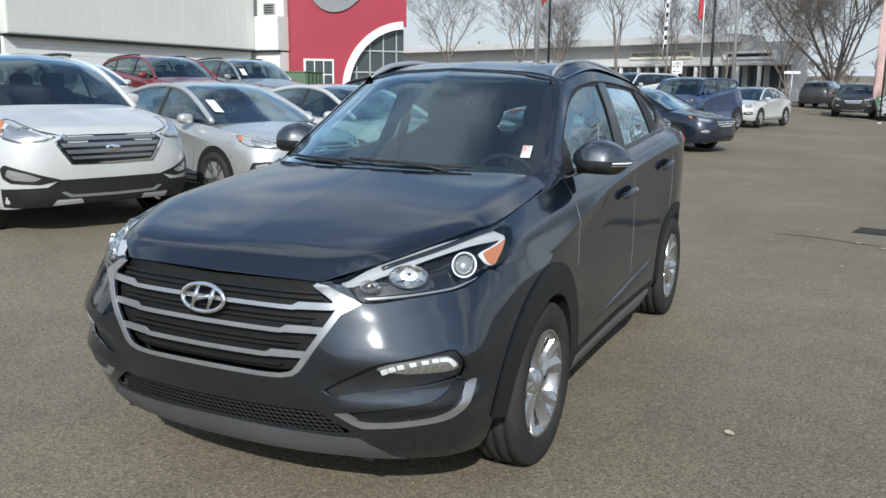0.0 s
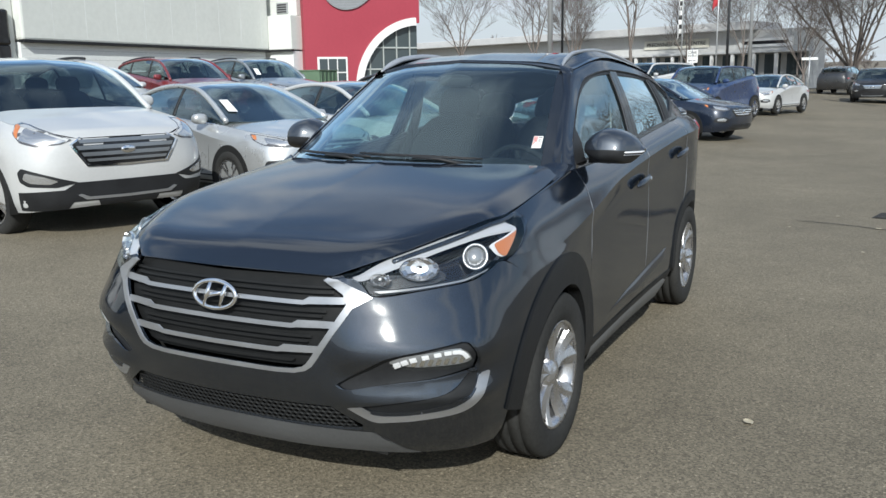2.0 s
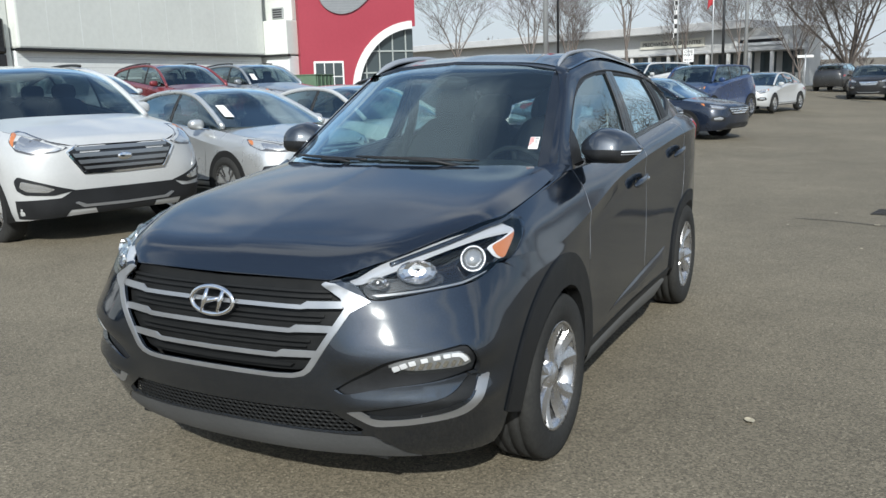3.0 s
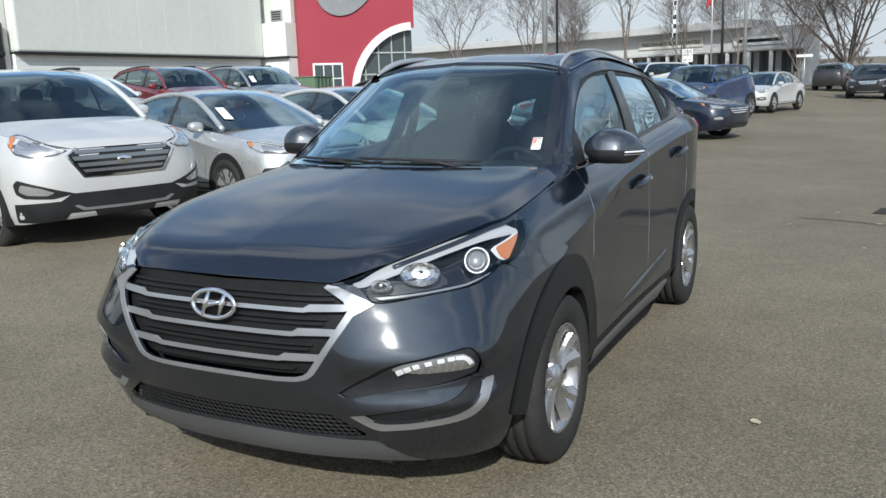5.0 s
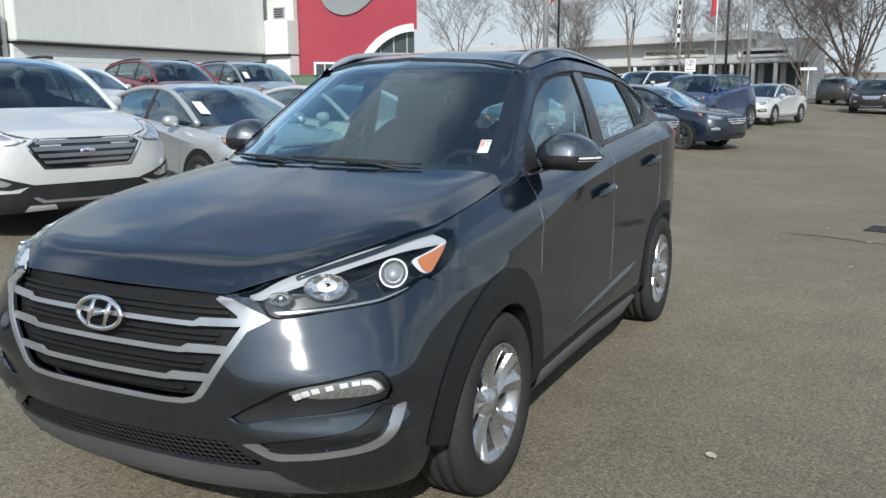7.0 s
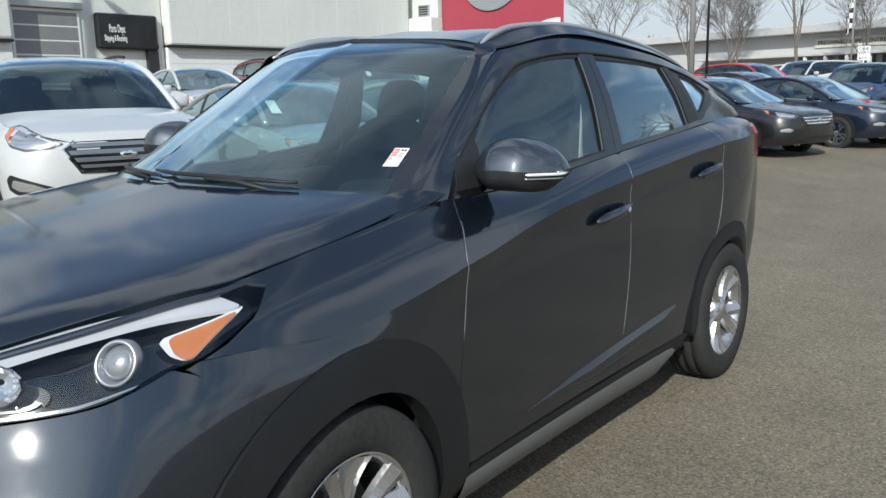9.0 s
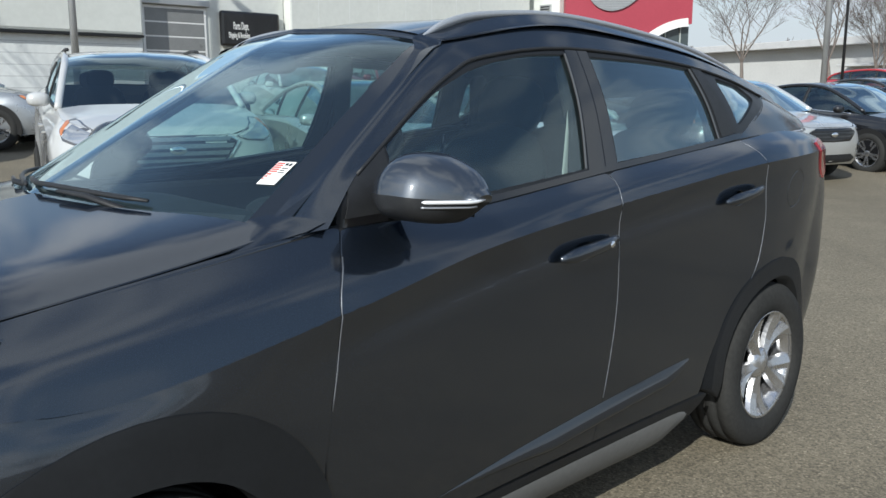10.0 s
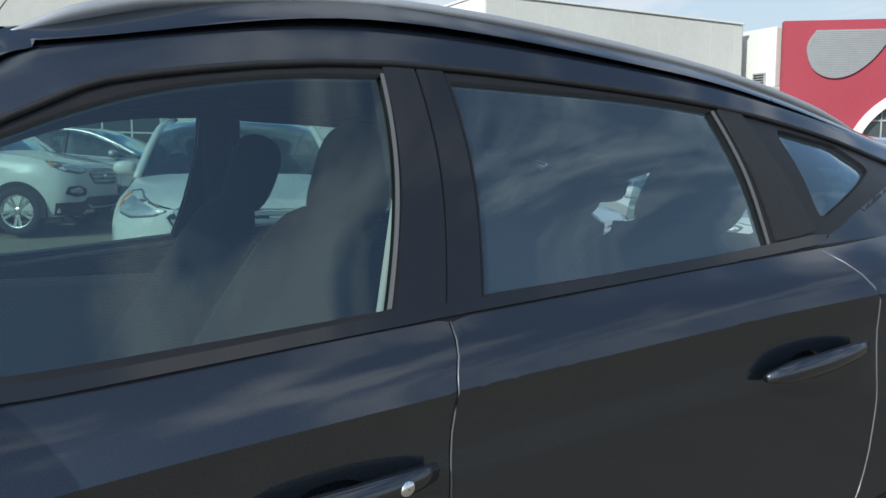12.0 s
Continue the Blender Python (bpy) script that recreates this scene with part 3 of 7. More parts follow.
box_part("arch_glass", (PX - .45, ay - ar, -.6), (PX - .40, PY1 - .02, 5.0), M_WIN, portal)
for k in range(4):
    y = ay - ar + .70 + k * .85
    box_part("mullion", (PX - .39, y, -.6), (PX - .31, y + .06, az + math.sqrt(ar * ar - (y - ay) ** 2) - .05), M_MULLION, portal)
for z in (1.2, 2.45, 3.7):
    box_part("mullion", (PX - .39, ay - math.sqrt(ar * ar - max(0, z - az) ** 2), z - .04), (PX - .31, PY1 - .05, z + .04), M_MULLION, portal)
wall_window("window", -6.4, -4.6, 1.4, 3.15, 3, 2, portal, PX, M_SIGN_WHITE)
# pale grey oval panel, its upper part cut straight
bm = bmesh.new()
ov = [tuple(p) for p in catmull([(-5.6, 8.15), (-5.95, 7.6), (-6.0, 7.0), (-5.65, 6.2), (-4.85, 5.80), (-3.9, 5.95), (-3.0, 6.60), (-2.35, 7.40), (-1.85, 8.15)], 5)]
f1 = [bm.verts.new((PX + .12, y, z)) for y, z in ov]
f2 = [bm.verts.new((PX + .004, y, z)) for y, z in ov]
bm.faces.new(f1)
for k in range(len(ov)):
    bm.faces.new((f1[k], f2[k], f2[(k + 1) % len(ov)], f1[(k + 1) % len(ov)]))
bmesh.ops.recalc_face_normals(bm, faces=bm.faces)
M_PERF = mat("perforated_grey_metal", (0.30, 0.31, 0.32), 0.5, 0.3, vary=0.1, scale=6)
part("oval_panel", bm, M_PERF, portal, "grey perforated oval panel", smooth=False)
for k in range(26):
    z = 5.86 + k * .088
    cross = [a[0] + (b[0] - a[0]) * (z - a[1]) / (b[1] - a[1]) for a, b in zip(ov, ov[1:]) if (a[1] - z) * (b[1] - z) < 0]
    if len(cross) == 2:
        box_part("panel_rib", (PX + .12, cross[0] + .05, z), (PX + .14, cross[1] - .05, z + .04), M_GREY_METAL, portal)

dump = thing("dumpster", "green steel dumpster beside the showroom", "dumpster", Matrix.Translation((-25.4, 35.15, ground_z(-25.4, 35.15))) @ Matrix.Rotation(radians(10), 4, "Z") @ Matrix.Diagonal((.8, .8, .85, 1)))
box_part("bin_body", (-.9, -1.4, .15), (.9, 1.4, 1.45), M_GREEN_BIN, dump, .03)
for k in range(5):
    box_part("bin_rib", (.9, -1.25 + k * .6, .2), (.97, -1.17 + k * .6, 1.4), M_GREEN_BIN, dump)
box_part("bin_lid", (-.95, -1.45, 1.45), (.95, 1.45, 1.52), M_GREEN_BIN, dump, .02)


# --- bare trees
def tree(name, x, y, height, seed, spread=1.0, trunk_r=.16, label="bare deciduous tree without leaves", levels=5, fork=0.22, stems=4):
    rng = random.Random(seed)
    t = thing(name, label, "tree", Matrix.Translation((x, y, ground_z(x, y) - .05)), "bare trees")
    wood, twig = ([], []), ([], [])

    def limb(store, p, q, r0, r1, n):
        v, f = store
        d = (q - p).normalized()
        s = d.orthogonal().normalized()
        u = d.cross(s)
        b = len(v)
        for c, r in ((p, r0), (q, r1)):
            for k in range(n):
                a = 2 * math.pi * k / n
                v.append(c + s * (r * math.cos(a)) + u * (r * math.sin(a)))
        for k in range(n):
            f.append((b + k, b + (k + 1) % n, b + n + (k + 1) % n, b + n + k))

    def grow(p, d, length, r, level):
        steps = 3 if level < 3 else 2
        for k in range(steps):
            d = (d + Vector((rng.uniform(-.12, .12), rng.uniform(-.12, .12), rng.uniform(-.03, .09)))).normalized()
            q = p + d * (length / steps)
            r1 = max(r * (.86 if level < 3 else .78), .0055)
            r = max(r, .0065)
            limb(wood if level < 3 else twig, p, q, r, r1, 8 if level == 0 else 5 if level < 3 else 3)
            p, r = q, r1
            if level and level < levels and rng.random() < .85:
                side_d = (d + Vector((rng.uniform(-1, 1), rng.uniform(-1, 1), rng.uniform(-.15, .4))) * spread).normalized()
                grow(p, side_d, length * rng.uniform(.50, .75), r * .50, level + 1)
        if level < levels:
            n = stems if level == 0 else 2 if rng.random() < .7 else 3
            for k in range(n):
                if level == 0:
                    a = 2 * math.pi * (k + rng.uniform(-.3, .3)) / n
                    w = rng.uniform(.12, .60) * spread
                    grow(p, Vector((w * math.cos(a), w * math.sin(a), 1)).normalized(), height * rng.uniform(.24, .32), r * .58, 1)
                else:
                    nd = (d + Vector((rng.uniform(-1, 1), rng.uniform(-1, 1), rng.uniform(.0, .35))) * .8 * spread).normalized()
                    grow(p, nd, length * rng.uniform(.62, .86), r * .68, level + 1)

    grow(Vector((0, 0, 0)), Vector((0, 0, 1)), height * fork, trunk_r, 0)
    mesh_part("trunk", wood[0], wood[1], M_BARK, t)
    mesh_part("crown", twig[0], twig[1], M_BARK, t, "fine bare twigs")
    return t


tree("tree", -25.00, 52.40, 9.5, 11, 1.1)
tree("tree", -19.41, 52.64, 9.0, 12, 1.1)
tree("tree", -12.81, 52.67, 11.0, 13, 0.9)
tree("tree", -11.42, 63.25, 8.0, 14, 1.1)
tree("tree", -6.44, 55.99, 9.5, 15, 0.9, .11)
tree("tree", -9.66, 70.68, 7.5, 16, 1.1)
tree("tree", -3.14, 58.37, 9.0, 17, 1.1, .11)
tree("tree", 0.05, 61.85, 18.5, 19, 1.45, .27, "large spreading bare tree with many stems", levels=6, fork=.07, stems=9)
tree("tree", -2.68, 57.52, 9.5, 29, 1.1, .12, levels=5, fork=.12, stems=5)
tree("tree", 4.64, 54.53, 13, 21, 1.2)
tree("tree", -19.31, 59.05, 7, 22, 1.0)
tree("tree", -21.76, 67.73, 9, 23, 1.0)
tree("tree", 6.56, 46.37, 12, 40, 1.2, .22, levels=5, fork=.17)
tree("tree", 10.36, 42.83, 13, 41, 1.2, .22, levels=5, fork=.17)
tree("tree", 14.30, 38.82, 12, 42, 1.2, .22, levels=5, fork=.17)
tree("tree", 20.15, 38.84, 13, 43, 1.2, .22, levels=5, fork=.17)
tree("tree", 29.74, 40.56, 12, 44, 1.2, .22, levels=5, fork=.17)
tree("tree", 53.56, 27.27, 11, 45, 1.2, .22, levels=5, fork=.17)
tree("tree", 65.52, 14.51, 12, 46, 1.2, .22, levels=5, fork=.17)
tree("tree", -23.12, 0.84, 8.5, 31, .8, .14, "small tree with a few dry brown leaves", 5)

# --- light poles, flag poles, banners
def pole(name, label, x, y, h, r0, r1, material, heads=0, arm_turn=0.0):
    p = thing(name, label, "pole", Matrix.Translation((x, y, ground_z(x, y))))
    tube("pole_shaft", [(0, 0, 0), (0, 0, h * .5), (0, 0, h)], [r0, (r0 + r1) / 2, r1], material, p, sides=12)
    box_part("pole_base", (-r0 * 2, -r0 * 2, -.1), (r0 * 2, r0 * 2, .08), M_GREY_METAL, p, .02)
    for k in range(heads):
        a = arm_turn + 2 * math.pi * k / heads
        tube("lamp_arm", [(0, 0, h - .1), (.5 * math.cos(a), .5 * math.sin(a), h)], .04, material, p, sides=6)
        blob("lamp_head", (.34, .20, .10), (.75 * math.cos(a), .75 * math.sin(a), h), M_TRIM, p, 3.0, m=Matrix.Rotation(a, 3, "Z"))
    return p


def banner(parent, z0, z1, w, material, side_w=1):
    v, f = [], []
    n = 8
    for j in range(n + 1):
        for i in range(5):
            t = i / 4
            sag = .06 * math.sin(t * 5 + j) * t
            v.append((side_w * (.04 + w * t * (1 - .15 * j / n)), sag + .05 * math.sin(j * .9) * t, z0 + (z1 - z0) * j / n - .25 * t * t))
    f = grid_faces(n + 1, 5)
    o = mesh_part("flag", v, f, material, parent, "hanging cloth flag")
    so = o.modifiers.new("thickness", "SOLIDIFY")
    so.thickness = .012
    return o


M_CHECK = bpy.data.materials.new("black_white_check")
M_CHECK.use_nodes = True
_n, _l = M_CHECK.node_tree.nodes, M_CHECK.node_tree.links
_c, _t = _n.new("ShaderNodeTexChecker"), _n.new("ShaderNodeTexCoord")
_c.inputs["Color1"].default_value, _c.inputs["Color2"].default_value = (.7, .7, .7, 1), (.03, .03, .03, 1)
_c.inputs["Scale"].default_value = 4.5
_l.new(_t.outputs["Object"], _c.inputs["Vector"])
_l.new(_c.outputs[0], _n["Principled BSDF"].inputs["Base Color"])
_n["Principled BSDF"].inputs["Roughness"].default_value = .85

pole("light_pole", "tall grey steel light pole", -8.58, 25.79, 11, .10, .07, M_GREY_METAL, 2)
pole("light_pole", "tall grey steel light pole before the white wall", -26.55, 10.19, 10, .13, .09, M_GREY_METAL, 2)
fp = pole("flag_pole", "dark flag pole with a red flag", -8.82, 27.76, 8.5, .05, .035, M_TRIM)
banner(fp, 4.2, 7.4, .28, M_FLAG_RED, -1)
fp = pole("flag_pole", "flag pole with a black and white checked flag", -7.1, 40.71, 8.2, .045, .03, M_GREY_METAL)
banner(fp, 3.0, 7.6, .24, M_CHECK, -1)
fp = pole("flag_pole", "flag pole with a red flag", -5.3, 40.02, 6.8, .045, .03, M_GREY_METAL)
banner(fp, 4.4, 6.7, .24, M_FLAG_RED, -1)
pole("street_lamp", "street lamp with four dark heads", -6.05, 47.96, 7.0, .09, .06, M_TRIM, 4)
pole("light_pole", "tall pale steel pole", -3.25, 36.24, 11, .085, .06, M_GREY_METAL)
fp = pole("feather_banner", "tall pink and white feather banner", 2.69, 38.57, 5.6, .04, .02, M_TRIM)
banner(fp, 1.2, 5.5, .34, mat("pink_banner", (.50, .33, .32), .8, vary=.25, scale=1.5), -1)
rs = pole("road_sign", "white one-way road sign on a post", -6.18, 38.80, 2.4, .04, .04, M_GREY_METAL)
box_part("sign_plate", (-.24, -.03, 1.7), (.24, .03, 2.3), M_SIGN_WHITE, rs, .01, m=Matrix.Rotation(radians(8), 4, "Z"))
PLATE = Matrix.Translation((-6.18, 38.80, ground_z(-6.18, 38.80))) @ Matrix.Rotation(radians(8), 4, "Z")
ON_PLATE = Matrix(((1, 0, 0, 0), (0, 0, -1, -.036), (0, 1, 0, 0), (0, 0, 0, 1)))
for k, word in enumerate(("ONE", "WAY")):
    lettering("sign_text", word, .19, PLATE @ Matrix.Translation((0, 0, 2.18 - k * .16)) @ ON_PLATE, M_INK, rs, .003)
box_part("sign_arrow", (-.13, -.036, 1.785), (.16, -.031, 1.815), M_INK, rs, m=Matrix.Rotation(radians(8), 4, "Z"))
box_part("sign_arrow", (-.18, -.036, 1.77), (-.12, -.031, 1.83), M_INK, rs, m=Matrix.Rotation(radians(8), 4, "Z"))
rs = pole("road_sign", "small white street sign on a post", -1.58, 46.46, 2.2, .03, .04, M_GREY_METAL)
box_part("sign_plate", (-.40, -.03, 1.98), (.40, .03, 2.12), M_SIGN_WHITE, rs, .01)

# --- the low showroom across the road
FAR = Matrix.Translation((-19.10, 71.68, ground_z(-19.10, 71.68))) @ Matrix.Rotation(radians(-18.92), 4, "Z")     # x runs along its front
far_b = thing("far_showroom", "low white showroom with pale roof band and dark windows", "building", FAR)
FL = 16.9
M_PALE_BAND = mat("pale_roof_band", (0.50, 0.50, 0.50), 0.6, vary=0.1, scale=1.0)
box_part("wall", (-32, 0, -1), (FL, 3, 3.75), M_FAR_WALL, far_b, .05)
box_part("roof_band", (-34, -1.2, 3.75), (FL - 4, 4, 4.4), M_PALE_BAND, far_b, .05, "pale grey metal roof band")
box_part("canopy", (-8, -1.6, 1.95), (FL + .4, 0, 2.15), M_PALE_BAND, far_b, .03, "canopy over the windows")
for k in range(9):
    box_part("window", (FL - 1.6 - k * 1.75, -.06, .3), (FL - .35 - k * 1.75, .02, 1.9), M_WIN, far_b)
for k in range(8):
    box_part("column", (FL - 2.0 - k * 1.75 + .08, -1.5, -.4), (FL - 1.7 - k * 1.75 + .02, -1.3, 1.96), M_SIGN_WHITE, far_b)
box_part("sign_board", (2.8, -.12, 2.6), (8.8, -.01, 3.3), mat("cream_sign", (.62, .60, .52), .7, vary=.05), far_b)
FACE_Y = Matrix(((1, 0, 0, 0), (0, 0, -1, 0), (0, 1, 0, 0), (0, 0, 0, 1)))
lettering("sign_text", "PREOWNED SUPERCENTRE", .45, FAR @ Matrix.Translation((5.8, -.135, 2.95)) @ FACE_Y, M_INK, far_b)
box_part("sign_board", (FL - 5.5, -.14, 2.45), (FL - 1.2, -.02, 3.1), M_SIGN_WHITE, far_b)
box_part("sign_print", (FL - 5.1, -.15, 2.65), (FL - 1.6, -.141, 2.9), M_INK, far_b)

# --- wooded rise and low houses on the horizon
rise_v, rise_f = [], []
for i in range(181):
    ang = radians(48 - 2 * i)
    low = 1.0 if i < 50 else 0.6
    for j, (d, z) in enumerate(((150, 0.5), (170, low * (4.2 + .6 * math.sin(i * .4) + .3 * math.sin(i * 1.1))), (260, 5.5 * low))):
        rise_v.append((2 - d * math.sin(ang), -3 + d * math.cos(ang), z))
rise = mesh_part("backdrop", rise_v, grid_faces(181, 3, True), mat("far_brown_scrub", (.15, .13, .10), .95, vary=.30, scale=.06))
tagged(rise, "brown wooded rise in the distance", "hill", kind="structure")
for k, (px, py, w, h) in enumerate(((-33.51, 100.70, 16, 5.2),)):
    hs = thing("far_house", "pale low house far beyond the trees", "building", Matrix.Translation((px, py, 0)) @ Matrix.Rotation(radians(20), 4, "Z"))
    box_part("wall", (-w / 2, 0, -1), (w / 2, 8, h), M_BEIGE, hs)
    box_part("roof", (-w / 2 - .4, -.4, h), (w / 2 + .4, 8.4, h + .5), mat("dark_roof", (.09, .085, .08), .8), hs)
    for q in range(4):
        box_part("window", (-w / 2 + 1 + q * w / 4.4, -.05, h - 2.2), (-w / 2 + 2.2 + q * w / 4.4, .02, h - 1), M_WIN, hs)

M_UTIL = mat("green_utility_box", (0.06, 0.16, 0.09), 0.6, vary=0.1, scale=3)
ub = thing("utility_box", "green steel utility box on the verge", "utility box", Matrix.Translation((2.77, 46.09, ground_z(2.77, 46.09))))
box_part("box_body", (-.5, -.4, 0), (.5, .4, .95), M_UTIL, ub, .02)
box_part("box_lid", (-.54, -.44, .95), (.54, .44, 1.02), M_UTIL, ub, .015)

# a belt of far bare trees and scrub in front of the rise
_w = random.Random(77)
wood_v, wood_f = [], []


def spray(p, d, length, r, level):
    q = p + d * length
    s = d.orthogonal().normalized() * r
    u = d.cross(s).normalized() * r
    b = len(wood_v)
    wood_v.extend([p + s, p - s * .5 + u * .87, p - s * .5 - u * .87, q + s * .6, q - s * .3 + u * .5, q - s * .3 - u * .5])
    wood_f.extend([(b, b + 1, b + 4, b + 3), (b + 1, b + 2, b + 5, b + 4), (b + 2, b, b + 3, b + 5)])
    if level < 4:
        for _ in range(3):
            nd = (d + Vector((_w.uniform(-1, 1), _w.uniform(-1, 1), _w.uniform(-.1, .5))) * .8).normalized()
            spray(p + (q - p) * _w.uniform(.6, 1), nd, length * _w.uniform(.6, .85), max(r * .60, .032), level + 1)


for k in range(240):
    ang, dist = radians(_w.uniform(-24, 52)), _w.uniform(95, 150)
    tx, ty = 2 + dist * math.sin(-ang), -3 + dist * math.cos(ang)
    spray(Vector((tx, ty, ground_z(tx, ty))), Vector((0, 0, 1)), _w.uniform(.9, 2.0), .10, 0)
woods = mesh_part("far_woods", wood_v, wood_f, M_BARK)
tagged(woods, "belt of bare brown trees and scrub far off", "trees", kind="stuff")

# --- marks on the asphalt: seams, a drain cover, a fallen leaf


def seam(pts, w):
    v, f = [], []
    p = [Vector((a, b, 0)) for a, b in pts]
    for i, q in enumerate(p):
        d = (p[min(i + 1, len(p) - 1)] - p[max(i - 1, 0)]).normalized()
        s = Vector((-d.y, d.x, 0)) * w * (.7 + .5 * noise.noise(q * 1.3))
        for e in (q + s, q - s):
            v.append((e.x, e.y, ground_z(e.x, e.y) + .006))
    f = grid_faces(len(p), 2)
    return tagged(mesh_part("asphalt_seam", v, f, M_SEAM, None), "dark tar seam in the asphalt", "seam", kind="structure")


seam([(1.3 + .4 * k, 6.6 - .12 * k + .05 * math.sin(k * 1.7)) for k in range(30)], .012)
seam([(3.2 + .05 * math.sin(k), 6.0 + .5 * k) for k in range(20)], .010)
drain = thing("drain_grate", "dark iron drain grate in the asphalt", "drain", Matrix.Translation((2.28, 7.27, ground_z(2.28, 7.27) + .003)) @ Matrix.Rotation(radians(-12), 4, "Z"))
box_part("grate_frame", (-.22, -.22, -.05), (.22, .22, .004), M_DARK, drain)
for k in range(7):
    box_part("grate_bar", (-.20, -.195 + k * .060, .004), (.20, -.170 + k * .060, .010), M_TRIM if k % 2 else M_SEAM, drain)

M_LEAF = mat("dry_leaf", (.42, .37, .27), .8, vary=.2, scale=30)


def leaf(x, y, s, turn):
    v, f = [], []
    for i in range(7):
        t = i / 6
        w = s * .38 * math.sin(math.pi * min(1, t * .92 + .06)) ** .8
        for u in (-1, 0, 1):
            v.append((u * w, (t - .5) * s, .004 + .10 * s * (abs(u) * .8 + (t - .5) ** 2)))
    o = mesh_part("fallen_leaf", v, grid_faces(7, 3), M_LEAF, None)
    o.matrix_world = Matrix.Translation((x, y, ground_z(x, y) + .003)) @ Matrix.Rotation(radians(turn), 4, "Z")
    return tagged(o, "dry tan leaf lying on the asphalt", "leaf", "leaves on the asphalt")


leaf(1.600, .650, .058, 40)
leaf(2.09, 6.33, .06, 80)
_r = random.Random(5)
for k in range(26):
    leaf(_r.uniform(1.2, 6.5), _r.uniform(4.5, 12), _r.uniform(.03, .06), _r.uniform(0, 360))

# ---------------------------------------------------------------- the dark grey car
# feature lines of the left flank, from the middle of the nose round the corner to the tail
SLIM = 0.978


def line(plan, heights):
    return [(x * SLIM, y, z) for (x, y), z in zip(plan, heights)]


def slim(pts):
    return [(x * SLIM, y, z) for x, y, z in pts]


L0 = line([(0, -.86), (.33, -.845), (.60, -.775), (.775, -.63), (.84, -.48), (.86, -.3), (.87, 0), (.86, .45), (.86, .85), (.86, 1.4), (.86, 2.2), (.87, 2.67), (.84, 3.05), (.74, 3.36), (.42, 3.48), (0, 3.5)],
          [.285, .283, .272, .258, .25, .25, .26, .25, .247, .245, .25, .27, .28, .30, .32, .32])
L1 = line([(0, -.90), (.33, -.885), (.61, -.815), (.80, -.66), (.87, -.5), (.895, -.3), (.905, 0), (.90, .45), (.90, .85), (.90, 1.4), (.90, 2.2), (.905, 2.67), (.87, 3.05), (.76, 3.385), (.44, 3.51), (0, 3.53)],
          [.335, .335, .33, .33, .34, .345, .35, .33, .33, .33, .34, .36, .38, .40, .42, .42])
L2 = line([(0, -.915), (.33, -.90), (.62, -.84), (.815, -.69), (.885, -.51), (.908, -.3), (.915, 0), (.895, .45), (.895, .85), (.895, 1.4), (.895, 2.2), (.915, 2.67), (.882, 3.05), (.79, 3.41), (.45, 3.53), (0, 3.55)],
          [.45, .45, .45, .46, .47, .47, .48, .46, .46, .46, .47, .49, .50, .52, .54, .54])
L3 = line([(0, -.925), (.33, -.915), (.63, -.85), (.825, -.685), (.89, -.5), (.912, -.3), (.918, 0), (.888, .45), (.887, .85), (.885, 1.4), (.885, 2.2), (.918, 2.67), (.885, 3.05), (.80, 3.42), (.45, 3.54), (0, 3.56)],
          [.60, .60, .60, .61, .62, .63, .64, .63, .635, .64, .66, .68, .70, .72, .74, .74])
L4 = line([(0, -.915), (.38, -.905), (.63, -.825), (.81, -.66), (.88, -.48), (.908, -.29), (.915, 0), (.89, .45), (.888, .85), (.885, 1.4), (.882, 2.2), (.905, 2.67), (.868, 3.05), (.765, 3.39), (.45, 3.52), (0, 3.54)],
          [.76, .76, .76, .77, .78, .79, .80, .81, .83, .87, .93, .96, .98, .99, 1.0, 1.0])
L5 = line([(0, -.895), (.43, -.885), (.62, -.80), (.77, -.65), (.845, -.47), (.885, -.28), (.90, 0), (.905, .45), (.906, .85), (.905, 1.4), (.89, 2.2), (.875, 2.67), (.815, 3.05), (.70, 3.32), (.41, 3.45), (0, 3.49)],
          [.855, .855, .86, .875, .895, .888, .868, .938, 1.022, 1.093, 1.182, 1.212, 1.215, 1.21, 1.20, 1.19])
L6 = line([(0, -.865), (.433, -.865), (.585, -.75), (.695, -.565), (.765, -.40), (.795, -.28), (.80, 0), (.795, .38), (.808, .85), (.815, 1.4), (.785, 2.2), (.745, 2.67), (.70, 3.0), (.615, 3.2), (.37, 3.3), (0, 3.32)],
          [.88, .88, .925, .965, .995, 1.008, 1.045, 1.090, 1.109, 1.178, 1.267, 1.305, 1.31, 1.305, 1.30, 1.30])
# greenhouse: belt, and the line of the front pillar and roof edge, over the same stretch of the car
BELT = slim([(.79, .36, 1.085), (.803, .62, 1.093), (.808, .85, 1.107), (.815, 1.4, 1.176), (.795, 2.0, 1.243), (.772, 2.4, 1.285), (.725, 2.85, 1.30), (.66, 3.23, 1.297)])
ROOF = slim([(.785, .37, 1.115), (.71, .60, 1.325), (.645, .85, 1.495), (.625, 1.4, 1.598), (.615, 2.0, 1.590), (.60, 2.4, 1.547), (.565, 2.85, 1.470), (.535, 3.23, 1.388)])

g_sho = loft([L5, [tuple((np.array(a) * 0.5 + np.array(b) * 0.5) + np.array((0.0 if i < 2 else 0.014, -0.012 if i < 5 else 0, 0.010 if i < 7 else 0.005))) for i, (a, b) in enumerate(zip(L5, L6))], L6], 10, 5)
g_green = loft([BELT, [tuple(np.array(a) * .5 + np.array(b) * .5 + np.array((.016, 0, 0))) for a, b in zip(BELT, ROOF)], ROOF], 14, 8)

